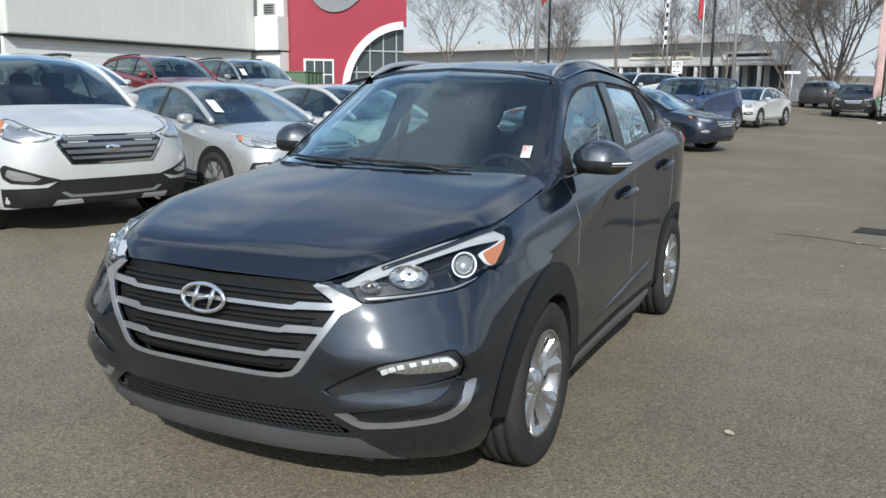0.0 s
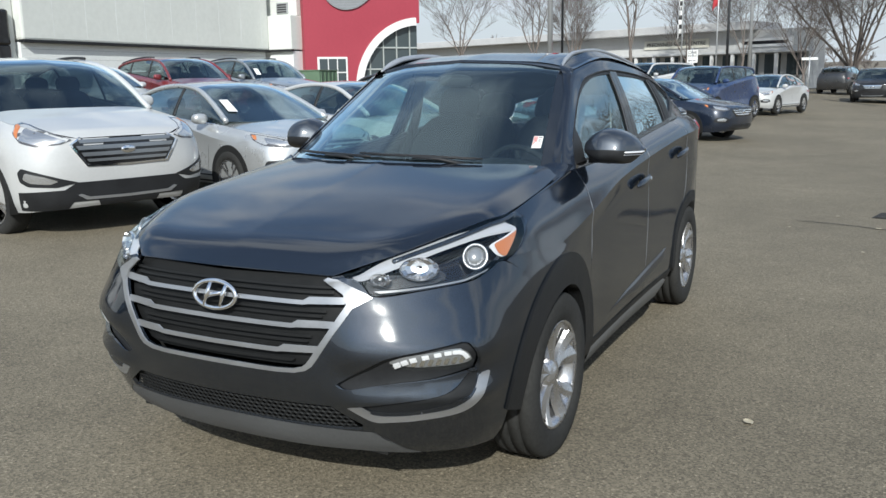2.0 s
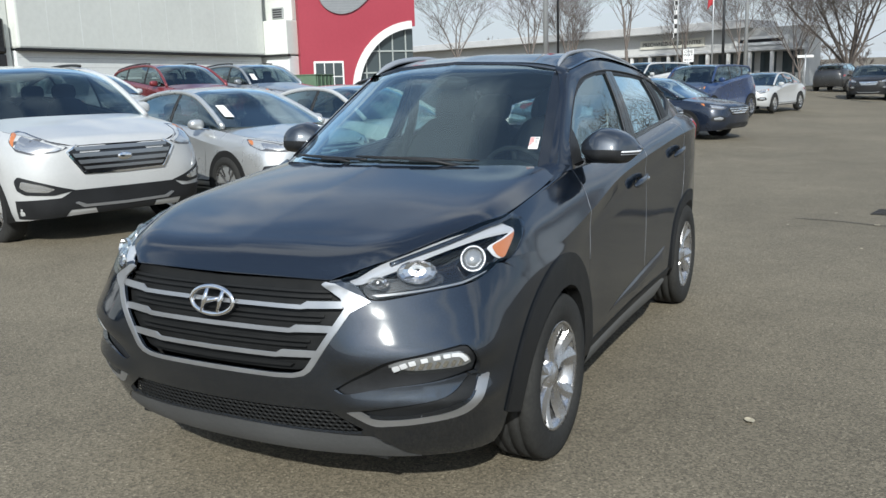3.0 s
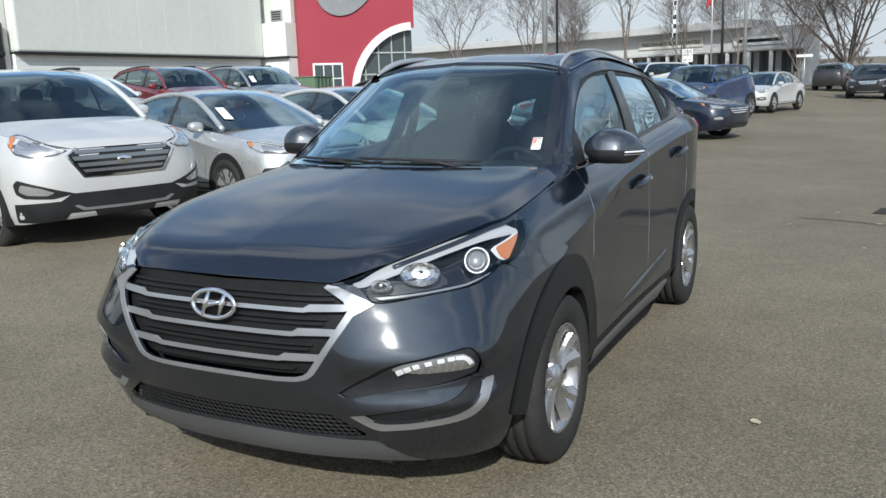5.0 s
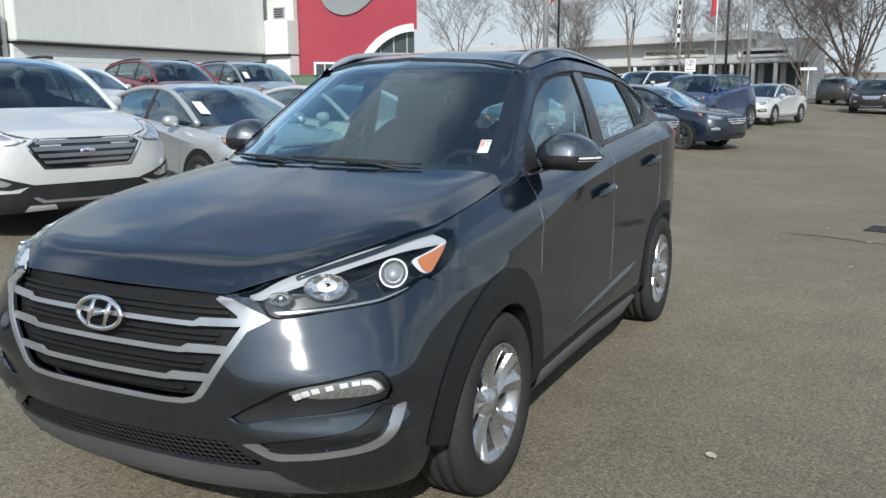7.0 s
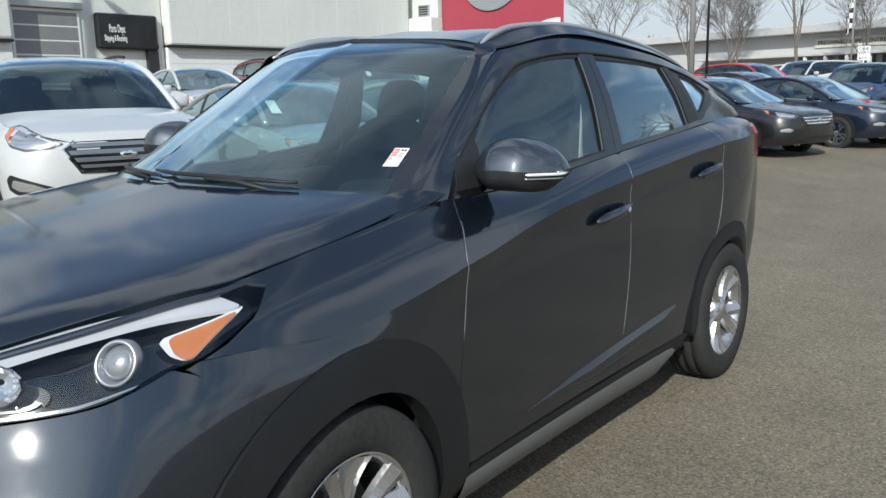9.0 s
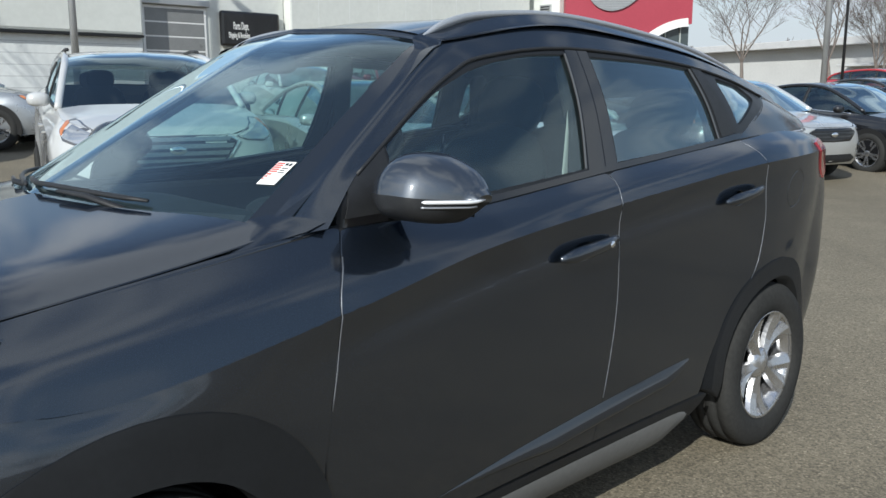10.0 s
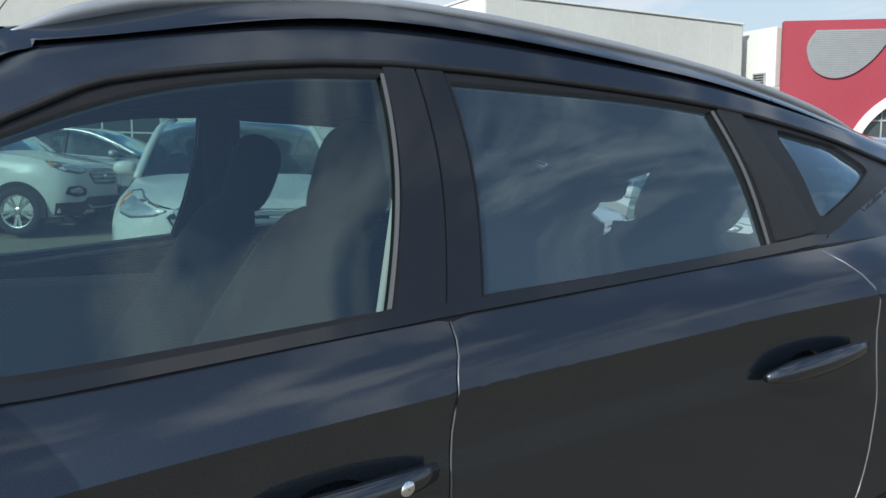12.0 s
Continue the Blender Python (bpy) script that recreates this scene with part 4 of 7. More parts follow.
# the bumper corners are sculpted: a ledge under the fog lamps and a fuller cheek over them
def corner_relief(g):
    for i in range(g.shape[0]):
        for j in range(g.shape[1]):
            x, y, z = g[i, j]
            if y > 0.0:
                continue
            a = 1.2 * math.atan2(x, 0.35 - y)
            w = min(1, max(0, (a - .36) / .12)) * min(1, max(0, (1.00 - a) / .18))
            out = curve1(z, [(.38, 0), (.445, .010), (.485, .028), (.50, .028), (.555, -.004), (.585, -.002), (.625, .022), (.65, .030), (.675, .028), (.735, .010), (.78, .002), (.82, -.002), (.86, 0)])
            r = Vector((x, y - 0.35, 0)).normalized()
            g[i, j] += np.array(r) * out * w * w * (3 - 2 * w)


def flank_relief(g):
    """A hollow under the shoulder crease with a soft edge below it."""
    for i in range(g.shape[0]):
        for j in range(g.shape[1]):
            x, y, z = g[i, j]
            if not .30 < y < 2.6:
                continue
            w = min(1, (y - .30) / .25) * min(1, (2.6 - y) / .3)
            drop = curve1(y, [(.3, .91), (.85, 1.022), (1.4, 1.093), (2.2, 1.182), (2.7, 1.21)]) - z
            g[i, j, 0] += w * curve1(drop, [(0, 0), (.035, -.003), (.085, -.0045), (.125, .002), (.19, .004), (.35, .001), (.5, 0)])


g_low = loft([L0, L1, L2, L3, L4, L5], 10, 14)
corner_relief(g_low)
flank_relief(g_low)

# bonnet: from its middle line to the edge over the headlamp and wing
EDGE = slim([(.433, -.865, .882), (.585, -.75, .927), (.695, -.565, .967), (.765, -.40, .997), (.795, -.28, 1.010), (.80, 0, 1.047), (.795, .38, 1.10)])
MID = [(0, -.885, .885), (0, -.80, .945), (0, -.68, .975), (0, -.50, 1.010), (0, -.33, 1.042), (0, -.12, 1.082), (0, .10, 1.128)]
QUART = [(a[0] * .55, b[1] + (a[1] - b[1]) * .38, b[2] + (a[2] - b[2]) * .12 + (.004 if k else 0)) for k, (a, b) in enumerate(zip(EDGE, MID))]
OUTER = [(a[0] * .86, b[1] + (a[1] - b[1]) * .76, b[2] + (a[2] - b[2]) * .58 + (.015 if k else 0)) for k, (a, b) in enumerate(zip(EDGE, MID))]
g_hood = loft([MID, QUART, OUTER, EDGE], 10, 8)


def mirrored(g):
    h = g.copy()
    h[..., 0] *= -1
    return h


# windscreen and roof
PIL = slim([(.775, .33, 1.11), (.71, .58, 1.315), (.65, .82, 1.475), (.635, .90, 1.51)])
WMID = [(0, .02, 1.085), (0, .35, 1.318), (0, .64, 1.488), (0, .83, 1.560)]
WQ = [(a[0] * .6, b[1] + (a[1] - b[1]) * .34, b[2] + (a[2] - b[2]) * .30) for a, b in zip(PIL, WMID)]
g_wind = loft([WMID, WQ, PIL], 10, 8)
RE = slim([(.635, .90, 1.516), (.63, 1.4, 1.597), (.62, 2.0, 1.589), (.605, 2.4, 1.550), (.57, 2.85, 1.474), (.535, 3.12, 1.416)])
RM = [(0, .83, 1.564), (0, 1.3, 1.634), (0, 2.0, 1.654), (0, 2.5, 1.612), (0, 3.0, 1.54), (0, 3.25, 1.49)]
RQ = [(a[0] * .7, b[1] + (a[1] - b[1]) * .5, b[2] + (a[2] - b[2]) * .30) for a, b in zip(RE, RM)]
g_roof = loft([RM, RQ, RE], 10, 8)

# ==== PANELS
def around(a, b):
    """Seen from all round the nose: a runs along the bumper from the middle (about metres), b is height."""
    t = a / 1.2
    return (3 * math.sin(t), 0.35 - 3 * math.cos(t), b), (-math.sin(t), math.cos(t), 0)


flank = Skin([(g_low, False), (g_sho, False)])
nose = Skin([(g_low[:76], False), (g_sho[:76], False), (mirrored(g_low[:76]), True), (mirrored(g_sho[:76]), True)])
past = g_sho[:, -1:] + (g_sho[:, -1:] - g_sho[:, -4:-3]) * np.linspace(0, 1.2, 6)[None, :, None]     # the lamp glass runs a little over the bonnet's edge
nose_lamp = Skin([(g_low[:76], False), (g_sho[:76], False), (past[:76], False)])
house = Skin([(g_green, False)])
bonnet = Skin([(g_hood, True), (mirrored(g_hood), False)])
screen = Skin([(g_wind, True), (mirrored(g_wind), False)])

hero = thing("suv", "dark grey-blue compact crossover with silver grille, parked", "car", pose(0, 0, 0))


def arc(cx, cz, r, a0, a1, n=16):
    return [(cx + r * math.cos(radians(a0 + (a1 - a0) * k / n)), cz + r * math.sin(radians(a0 + (a1 - a0) * k / n))) for k in range(n + 1)]


# --- nose: bumper with its openings
GRILLE = [(0, .866), (.22, .868), (.385, .870), (.436, .829), (.445, .80), (.392, .714), (.336, .624), (.312, .598), (.280, .589), (.225, .587), (0, .588)]
U_OUT = [(.392, .877), (.418, .874), (.500, .834), (.520, .820), (.464, .788), (.410, .708), (.356, .622), (.341, .601), (.320, .586), (.285, .577), (.225, .574), (0, .574)]
U_IN = [(0, .587), (.225, .586), (.280, .589), (.308, .597), (.324, .609), (.338, .628), (.394, .715), (.447, .80), (.437, .83), (.380, .872)]
INTAKE = [(0, .467), (.385, .467), (.475, .405), (.468, .384), (.41, .382), (0, .394)]
RECESS = loop([(.405, .543), (.49, .602), (.56, .646), (.67, .668), (.774, .684)], [(.774, .684), (.806, .672), (.836, .606), (.83, .576)], [(.83, .576), (.70, .562), (.552, .553), (.44, .532), (.405, .543)])
LED = loop([(.565, .612), (.61, .634), (.723, .660), (.773, .661)], [(.773, .661), (.80, .632), (.813, .604)], [(.813, .604), (.785, .594), (.70, .594), (.63, .597), (.565, .612)])
INSERT = loop([(.44, .471), (.55, .493), (.723, .519), (.80, .574)], [(.80, .574), (.84, .565), (.80, .50), (.74, .463)], [(.74, .463), (.65, .447), (.565, .444), (.51, .449), (.44, .471)])
STRIP = loop([(.437, .469), (.471, .474)], [(.471, .474), (.51, .447), (.565, .442), (.65, .447), (.74, .461), (.80, .498), (.842, .563)], [(.842, .563), (.872, .558), (.832, .49), (.775, .441), (.65, .424), (.565, .419), (.505, .421), (.437, .469)])
LAMP = loop([(.432, .886), (.567, .938), (.758, .979), (.929, 1.001), (1.045, 1.012)], [(1.045, 1.012), (1.115, 1.006), (1.152, .981)],
            [(1.152, .981), (1.085, .935), (1.014, .902), (.956, .890), (.889, .868), (.823, .853), (.664, .838), (.553, .825), (.515, .829)], [(.515, .829), (.476, .866), (.432, .886)])
mirror2 = lambda ring: [(-a, b) for a, b in reversed(ring)]
LIP = [(0, .392), (.41, .380), (.55, .374), (.70, .381), (.86, .372), (.975, .37)]
NOTCH = [(.40, .884), (.439, .83), (.449, .80), (.397, .714), (.341, .626), (.318, .598), (.282, .586), (.225, .583), (0, .584)]
REAR_EDGE = [(1.176, .750), (1.116, .70), (1.043, .60), (1.001, .50), (.978, .40), (.975, .374)]
BUMPER = loop([(.40, .884), (.432, .884)], [(.432, .884), (.476, .864), (.513, .826)], [(.513, .826), (.553, .821), (.664, .834), (.823, .849), (.889, .864), (.956, .887)], [(.956, .887), (1.02, .860), (1.105, .800), (1.176, .750)],
              REAR_EDGE, LIP[::-1] + [(-a, b) for a, b in LIP[1:]], [(-a, b) for a, b in REAR_EDGE[::-1]], [(-1.176, .750), (-1.105, .800), (-1.02, .860), (-.956, .887)],
              [(-.956, .887), (-.889, .864), (-.823, .849), (-.664, .834), (-.553, .821), (-.513, .826)], [(-.513, .826), (-.476, .864), (-.432, .884)], [(-.432, .884), (-.40, .884)]) \
    + [(-a, b) for a, b in NOTCH] + [p for p in NOTCH[::-1][1:]]
bumper = panel("front_bumper", nose, BUMPER, around, M_PAINT, hero, 0.022, 0, [full(INTAKE), RECESS, mirror2(RECESS), INSERT, mirror2(INSERT)], 0.02)
corner = [(.505, .3775), (.55, .374), (.70, .381), (.86, .372), (.975, .370), (.96, .30), (.93, .262), (.78, .266), (.655, .275), (.60, .30)]
for ring in (corner, mirror2(corner)):
    panel("bumper_corner", nose, ring, around, M_PAINT, hero, 0.03, -0.001, (), 0.03)
chin = [(0, .388), (.41, .376), (.497, .374), (.592, .298), (.645, .274), (.45, .286), (0, .290)]
panel("bumper_lip", nose, full(chin), around, M_LIP, hero, 0.03, -0.002, (), 0.03, "dark textured plastic lower lip, coloured lighter for the sun on it")

grille = panel("grille", nose, full([(a * 1.03, b) for a, b in GRILLE]), around, M_GRILLE, hero, 0.04, -0.045, (), 0.0, "black radiator grille with silver slats")
u_full = [p for p in U_OUT] + [(-a, b) for a, b in reversed(U_OUT) if a > 0] + [(-a, b) for a, b in reversed(U_IN)] + [p for p in U_IN if p[0] > 0]
panel("grille_surround", nose, u_full, around, M_SATIN, grille, 0.014, 0.006, (), 0.010, "satin silver surround")
for zc, ext in ((.800, .437), (.726, .400), (.645, .352)):
    k = ext - .122
    up = [(0, zc + .006), (k, zc + .007), (k + .020, zc + .019), (ext + .010, zc + .021)]
    dn = [(ext + .004, zc + .001), (k + .02, zc - .003), (k, zc - .006), (0, zc - .007)]
    panel("slat", nose, full(up + dn), around, M_SATIN, grille, 0.014, -0.004, (), 0.010, "satin silver slat")
    for dz, w in ((.030, .92), (.046, .95)):
        panel("grille_bar", nose, full([(0, zc + dz + .0035), (ext * w, zc + dz + .0055), (ext * w, zc + dz - .0015), (0, zc + dz - .0035)]), around, M_GRILLE, grille, 0.03, -0.022, (), 0.012)
panel("grille_bar", nose, full([(0, .612), (.28, .615), (.27, .607), (0, .604)]), around, M_GRILLE, grille, 0.03, -0.022, (), 0.012)

# badge: a chrome oval with a slanting bar, on a dark ground
badge_c = nose.cast(*around(0, .799))[0]
bm = bmesh.new()
ringv = []
for k in range(48):
    t = 2 * math.pi * k / 48
    row = []
    for j in range(8):
        s = 2 * math.pi * j / 8
        r = 1 + .10 * math.cos(s)
        row.append(bm.verts.new((.089 * r * math.cos(t), -.012 - .008 * math.sin(s), .044 * (1 + .17 * math.cos(s)) * math.sin(t))))
    ringv.append(row)
for k in range(48):
    for j in range(8):
        a, b = ringv[k], ringv[(k + 1) % 48]
        bm.faces.new((a[j], b[j], b[(j + 1) % 8], a[(j + 1) % 8]))
badge = part("badge", bm, M_CHROME, grille, "chrome oval badge")
badge.location = badge_c
for dx in (-.034, .034):
    tube("badge_bar", [(dx - .008, -.014, -.036), (dx + .006, -.02, .0), (dx + .016, -.014, .036)], [.007, .010, .007], M_CHROME, badge, sides=6)
tube("badge_bar", [(-.034, -.018, -.010), (0, -.02, .002), (.036, -.018, .010)], [.006, .008, .006], M_CHROME, badge, sides=6)

# lower intake with its net of thin bars
intake = panel("lower_intake", nose, full([(a * 1.02, b) for a, b in INTAKE]), around, M_DARK, hero, 0.05, -0.05, (), 0.0, "black net lower intake")
net_v, net_f = [], []


def strut(a0, b0, a1, b1, w=.0045):
    p, n = nose.cast(*around(a0, b0))
    q, m = nose.cast(*around(a1, b1))
    d = (q - p).normalized()
    u = n.cross(d).normalized()
    base = len(net_v)
    for c, e in ((p - n * .018, n), (q - n * .018, m)):
        net_v.extend([c + u * w, c + e * w, c - u * w, c - e * w])
    for k in range(4):
        net_f.append((base + k, base + (k + 1) % 4, base + 4 + (k + 1) % 4, base + 4 + k))


for row in range(6):
    z = .389 + row * .0145
    lim = .47 - max(0, (z - .405)) * 1.35
    for k in range(-24, 24):
        a = (k + .5 * (row % 2)) * .021
        if abs(a) < lim - .02:
            strut(a - .0105, z, a, z + .0055)
            strut(a, z + .0055, a + .0105, z)
            strut(a + .0105, z, a + .0105, z - .009)
mesh_part("intake_net", net_v, net_f, M_GRILLE, intake, smooth=False)

# fog lamp recesses and lamps, on both corners
M_LED = mat("led_reflector", (0.80, 0.81, 0.83), 0.25, 0.25)
M_STRIP = mat("satin_lamp_strip", (0.60, 0.61, 0.63), 0.3, 0.3)
M_LAMP_BLACK = mat("black_lamp_bezel", (0.035, 0.036, 0.038), 0.25, coat=0.5)
M_BOWL = mat("reflector_chrome", (0.72, 0.72, 0.73), 0.16, 1.0)
for sgn in (1, -1):
    S = (lambda ring: ring) if sgn > 0 else mirror2
    panel("fog_recess", nose, S(RECESS), around, M_TRIM, hero, 0.03, -0.030, (), 0.0, "black lamp recess")
    lampb = panel("daytime_lamp", nose, S(LED), around, M_LAMP_GREY, hero, 0.02, -0.020, (), 0.012, "clear daytime running lamp with led row")
    panel("lamp_lens", nose, S(LED), around, M_LENS, lampb, 0.03, -0.004, (), 0.0)
    cells = catmull([(.585, .611), (.63, .630), (.70, .645), (.755, .649), (.778, .640), (.797, .612)], 4)
    for (a0, z0), (a1, z1) in zip(cells[::2], cells[1::2] + [cells[-1]]):
        if abs(a1 - a0) < .004 and abs(z1 - z0) < .004:
            continue
        d = Vector((a1 - a0, z1 - z0)).normalized() * .0095
        h = Vector((-d.y, d.x)) * .75
        cell = [(a0 + d.x + h.x, z0 + d.y + h.y), (a0 + d.x - h.x, z0 + d.y - h.y), (a0 - d.x - h.x, z0 - d.y - h.y), (a0 - d.x + h.x, z0 - d.y + h.y)]
        panel("led", nose, S(cell), around, M_LED, lampb, 0.02, -0.010, (), 0.008)
    for k in range(7):
        a = .625 + .024 * k
        panel("lamp_facet", nose, S([(a, .603), (a + .010, .602), (a + .016, .622), (a + .007, .624)]), around, M_CHROME, lampb, 0.02, -0.014, (), 0.006)
    panel("bumper_insert", nose, S(INSERT), around, M_CLAD, hero, 0.03, -0.018, (), 0.0, "dark grey insert")
    panel("bumper_strip", nose, S(STRIP), around, M_SATIN, hero, 0.012, 0.003, (), 0.012, "satin silver bumper strip")

# --- headlamps
STRIPE = loop([(.455, .889), (.567, .932), (.758, .973), (.929, .995), (1.02, 1.002)], [(1.02, 1.002), (1.085, .979), (1.07, .974)], [(1.07, .976), (.916, .977), (.748, .954), (.60, .922), (.49, .893)])
AMBER = rounded([(.941, .946), (1.085, .970), (.990, .899), (.960, .914)], .012)
AMBER_RIM = rounded([(.925, .950), (1.105, .980), (.996, .898), (.955, .914)], .014)
INNER = rounded([(.497, .884), (.552, .903), (.642, .917), (.700, .922), (.765, .885), (.731, .858), (.569, .842), (.522, .857)], .02)
for sgn in (1, -1):
    def laid(name, ring, material, parent, step, lift, rim=0.01, label="", holes=()):
        v, f, n = cut_panel(nose_lamp, ring, around, step, lift, holes, rim)
        if sgn < 0:
            v, n, f = [Vector((-p[0], p[1], p[2])) for p in v], [Vector((-p[0], p[1], p[2])) for p in n], [q[::-1] for q in f]
        return mesh_part(name, v, f, material, parent, label, normals=n)

    lamp = laid("headlamp", LAMP, M_GLOSS_BLACK, hero, 0.03, -0.060, 0.0, "clear wraparound headlamp with chrome strip and amber corner")
    laid("chrome_strip", STRIPE, M_STRIP, lamp, 0.02, -0.016, 0.012, "bright silver strip")
    laid("amber_rim", AMBER_RIM, M_LED, lamp, 0.02, -0.022, 0.01)
    laid("amber_reflector", AMBER, M_AMBER, lamp, 0.02, -0.014, 0.006, "amber side reflector")
    laid("reflector_shelf", INNER, M_LAMP_BLACK, lamp, 0.02, -0.050, 0.004)
    for a0, z0, ra, rz, sides in ((.66, .893, .062, .036, 13), (.545, .868, .036, .020, 9)):
        q, m = nose_lamp.cast(*around(a0, z0))
        q, m = Vector((q.x * sgn, q.y, q.z)), Vector((m.x * sgn, m.y, 0)).normalized()
        bm = bmesh.new()
        lathe(bm, [(.012, 1.0), (-.004, .93), (-.016, .72), (-.024, .45), (-.026, .15)], sides)
        bowl = part("reflector_bowl", bm, M_BOWL, lamp, "faceted chrome reflector bowl", smooth=False)
        bowl.matrix_local = Matrix.Translation(q - m * .024) @ Vector((m.x * .6, m.y - .3, .05)).normalized().to_track_quat("X", "Z").to_matrix().to_4x4() @ Matrix.Diagonal((1, ra, rz, 1))
        blob("bulb", (.004, .006, .004), q - m * .034, M_LED, lamp, nu=8, nv=6)
    laid("lower_lip", [(.525, .838), (.66, .846), (.80, .858), (.90, .876), (.89, .871), (.80, .852), (.66, .841), (.54, .832)], M_LAMP_GREY, lamp, 0.02, -0.012, 0.004)
    c, n = nose_lamp.cast(*around(.862, .922))
    c, n = Vector((c.x * sgn, c.y, c.z)), Vector((n.x * sgn, n.y, n.z))
    turn = Vector((n.x * .45 + 0.0, n.y - .45, n.z * .3)).normalized()
    base = Matrix.Translation(c - n * .030) @ turn.to_track_quat("X", "Z").to_matrix().to_4x4()
    for nm, prof, mt in (("projector_ring", [(-.02, .038), (.012, .0415), (.019, .039), (.014, .034), (-.012, .031)], M_SATIN), ("projector_lens", [(-.006, .031), (.006, .028), (.013, .020), (.017, .010), (.018, .001)], M_LAMP_GREY)):
        bm = bmesh.new()
        lathe(bm, prof, 32)
        part(nm, bm, mt, lamp).matrix_local = base
    laid("lens", LAMP, M_LENS, lamp, 0.03, 0.001, 0.0, "clear plastic lens")

# --- bonnet
hood_ring = [(a[0], a[1]) for a in catmull([(x * .998, y + .002, z) for x, y, z in [(q[0] - (0, .003, .009, .009, .004)[k], q[1] + (0, .003, .008, .008, .003)[k], q[2]) if k < 5 else q for k, q in enumerate(EDGE[:-1])]] + [(.772, .22, 0), (.760, .30, 0)], 6)]
hood_half = [(0, -.888), (.2, -.884), (.36, -.876)] + hood_ring + [(.66, .235), (.50, .165), (.34, .115), (.17, .088), (0, .080)]
panel("hood", bonnet, [(x, y) for x, y in hood_half] + [(-x, y) for x, y in reversed(hood_half) if x > 0], top, M_PAINT, hero, 0.024, 0.0, (), 0.004)

for sgn in (1, -1):
    tube("fender_flange", [(sgn * (x + .001), y, z - .014) for x, y, z in catmull(EDGE[1:], 6)], .008, M_PAINT, hero, sides=6)

# --- flanks
# grey of the added beads that imitate glints on the door edges
M_EDGE_GLINT = mat("grey_edge_glint", (0.20, 0.21, 0.23), 0.4, 0.6)
low_skin, sho_skin = Skin([(g_low, False)]), Skin([(g_sho, False)])
CREASE = [(p[1], p[2]) for p in catmull(L5[4:14], 10)]


def crease_z(y):
    return float(np.interp(y, [p[0] for p in CREASE], [p[1] for p in CREASE]))


def split(ring):
    """The outline above and the outline below the shoulder crease."""
    r = [tuple(p) for p in resample(ring, .008)]
    over = [b > crease_z(a) for a, b in r]
    k0 = next(i for i in range(len(r)) if over[i] and not over[i - 1])
    r, over = r[k0:] + r[:k0], over[k0:] + over[:k0]
    n_up = over.index(False)
    up, dn = r[:n_up], r[n_up:]
    y0, y1 = up[-1][0], up[0][0]
    cut = [(y0 + (y1 - y0) * k / 24, crease_z(y0 + (y1 - y0) * k / 24)) for k in range(25)]
    return [(a, b) for a, b in up] + cut, [(a, b) for a, b in dn] + cut[::-1]


def creased(name, ring, material, step=.0125, lift=0.0, holes=(), rim=.014, label=""):
    """A flank panel bent sharply along the shoulder crease, and its twin on the other flank."""
    up, dn = split(ring)
    v1, f1, n1 = cut_panel(sho_skin, up, side, step, lift, (), rim, True)
    v2, f2, n2 = cut_panel(low_skin, dn, side, step, lift, holes, rim, True)
    k = len(v1)
    v, n, f = v1 + v2, n1 + n2, list(f1) + [tuple(i + k for i in q) for q in f2]
    flip = lambda p: Vector((-p[0], p[1], p[2]))
    return mesh_part(name, v, f, material, hero, label, normals=n), mesh_part(name, [flip(p) for p in v], [q[::-1] for q in f], material, hero, label, normals=[flip(p) for p in n])


TOP_L = [(p[1], p[2] - .0015) for p in catmull(L6[5:9], 8) if p[1] < .45]
fender = loop([(-.437, .884), (-.395, .856), (-.322, .800), (-.243, .748)], arc(0, .335, .478, 120, 31), [(.432, .578), (.425, .72), (.419, .84), (.405, .953), (.425, 1.04), (.447, 1.088)],
              [(.447, 1.088)] + TOP_L[::-1]) + [(-.215, .994), (-.275, .946), (-.345, .911)]
creased("fender", fender, M_PAINT)
GAP_F = [(.453, 1.0875), (.430, 1.04), (.410, .953), (.424, .84), (.430, .72), (.438, .60), (.460, .46), (.482, .352)]
GAP_B = [(1.420, 1.174), (1.402, 1.093), (1.428, .96), (1.478, .78), (1.492, .62), (1.482, .48), (1.455, .352)]
BELT_L = [(p[1], p[2] - .002) for p in catmull(L6[7:11], 10) if .455 < p[1] < 1.417]
BELT_R = [(p[1], p[2] - .002) for p in catmull(L6[8:13], 10) if 1.43 < p[1] < 2.31]
HF = [(1.250 + .056 * math.cos(t * math.pi / 12), .962 + .029 * math.sin(t * math.pi / 12)) for t in range(24)]
HR = [(2.21 + .056 * math.cos(t * math.pi / 12), 1.068 + .029 * math.sin(t * math.pi / 12)) for t in range(24)]
creased("front_door", loop(GAP_F, [(.482, .352), (1.455, .352)], GAP_B[::-1]) + BELT_L[::-1], M_PAINT, holes=[HF])
GAP_R = [(2.315, 1.274), (2.385, 1.185), (2.430, 1.06), (2.468, .959), (2.476, .80), (2.405, .675), (2.30, .60), (2.20, .47), (2.13, .352)]
creased("rear_door", loop([(a + .006, b) for a, b in GAP_B], [(1.461, .352), (2.13, .352)], GAP_R[::-1]) + BELT_R[::-1], M_PAINT, holes=[HR])
quarter = loop([(a + .006, b) for a, b in GAP_R[:6]], arc(2.67, .335, .445, 128, 12), [(3.11, .41), (3.17, .375), (3.26, .375)], [(3.26, .375), (3.33, .50), (3.36, .75), (3.33, 1.0), (3.25, 1.20)], [(3.25, 1.20), (3.10, 1.27), (2.9, 1.298), (2.67, 1.302), (2.321, 1.274)])
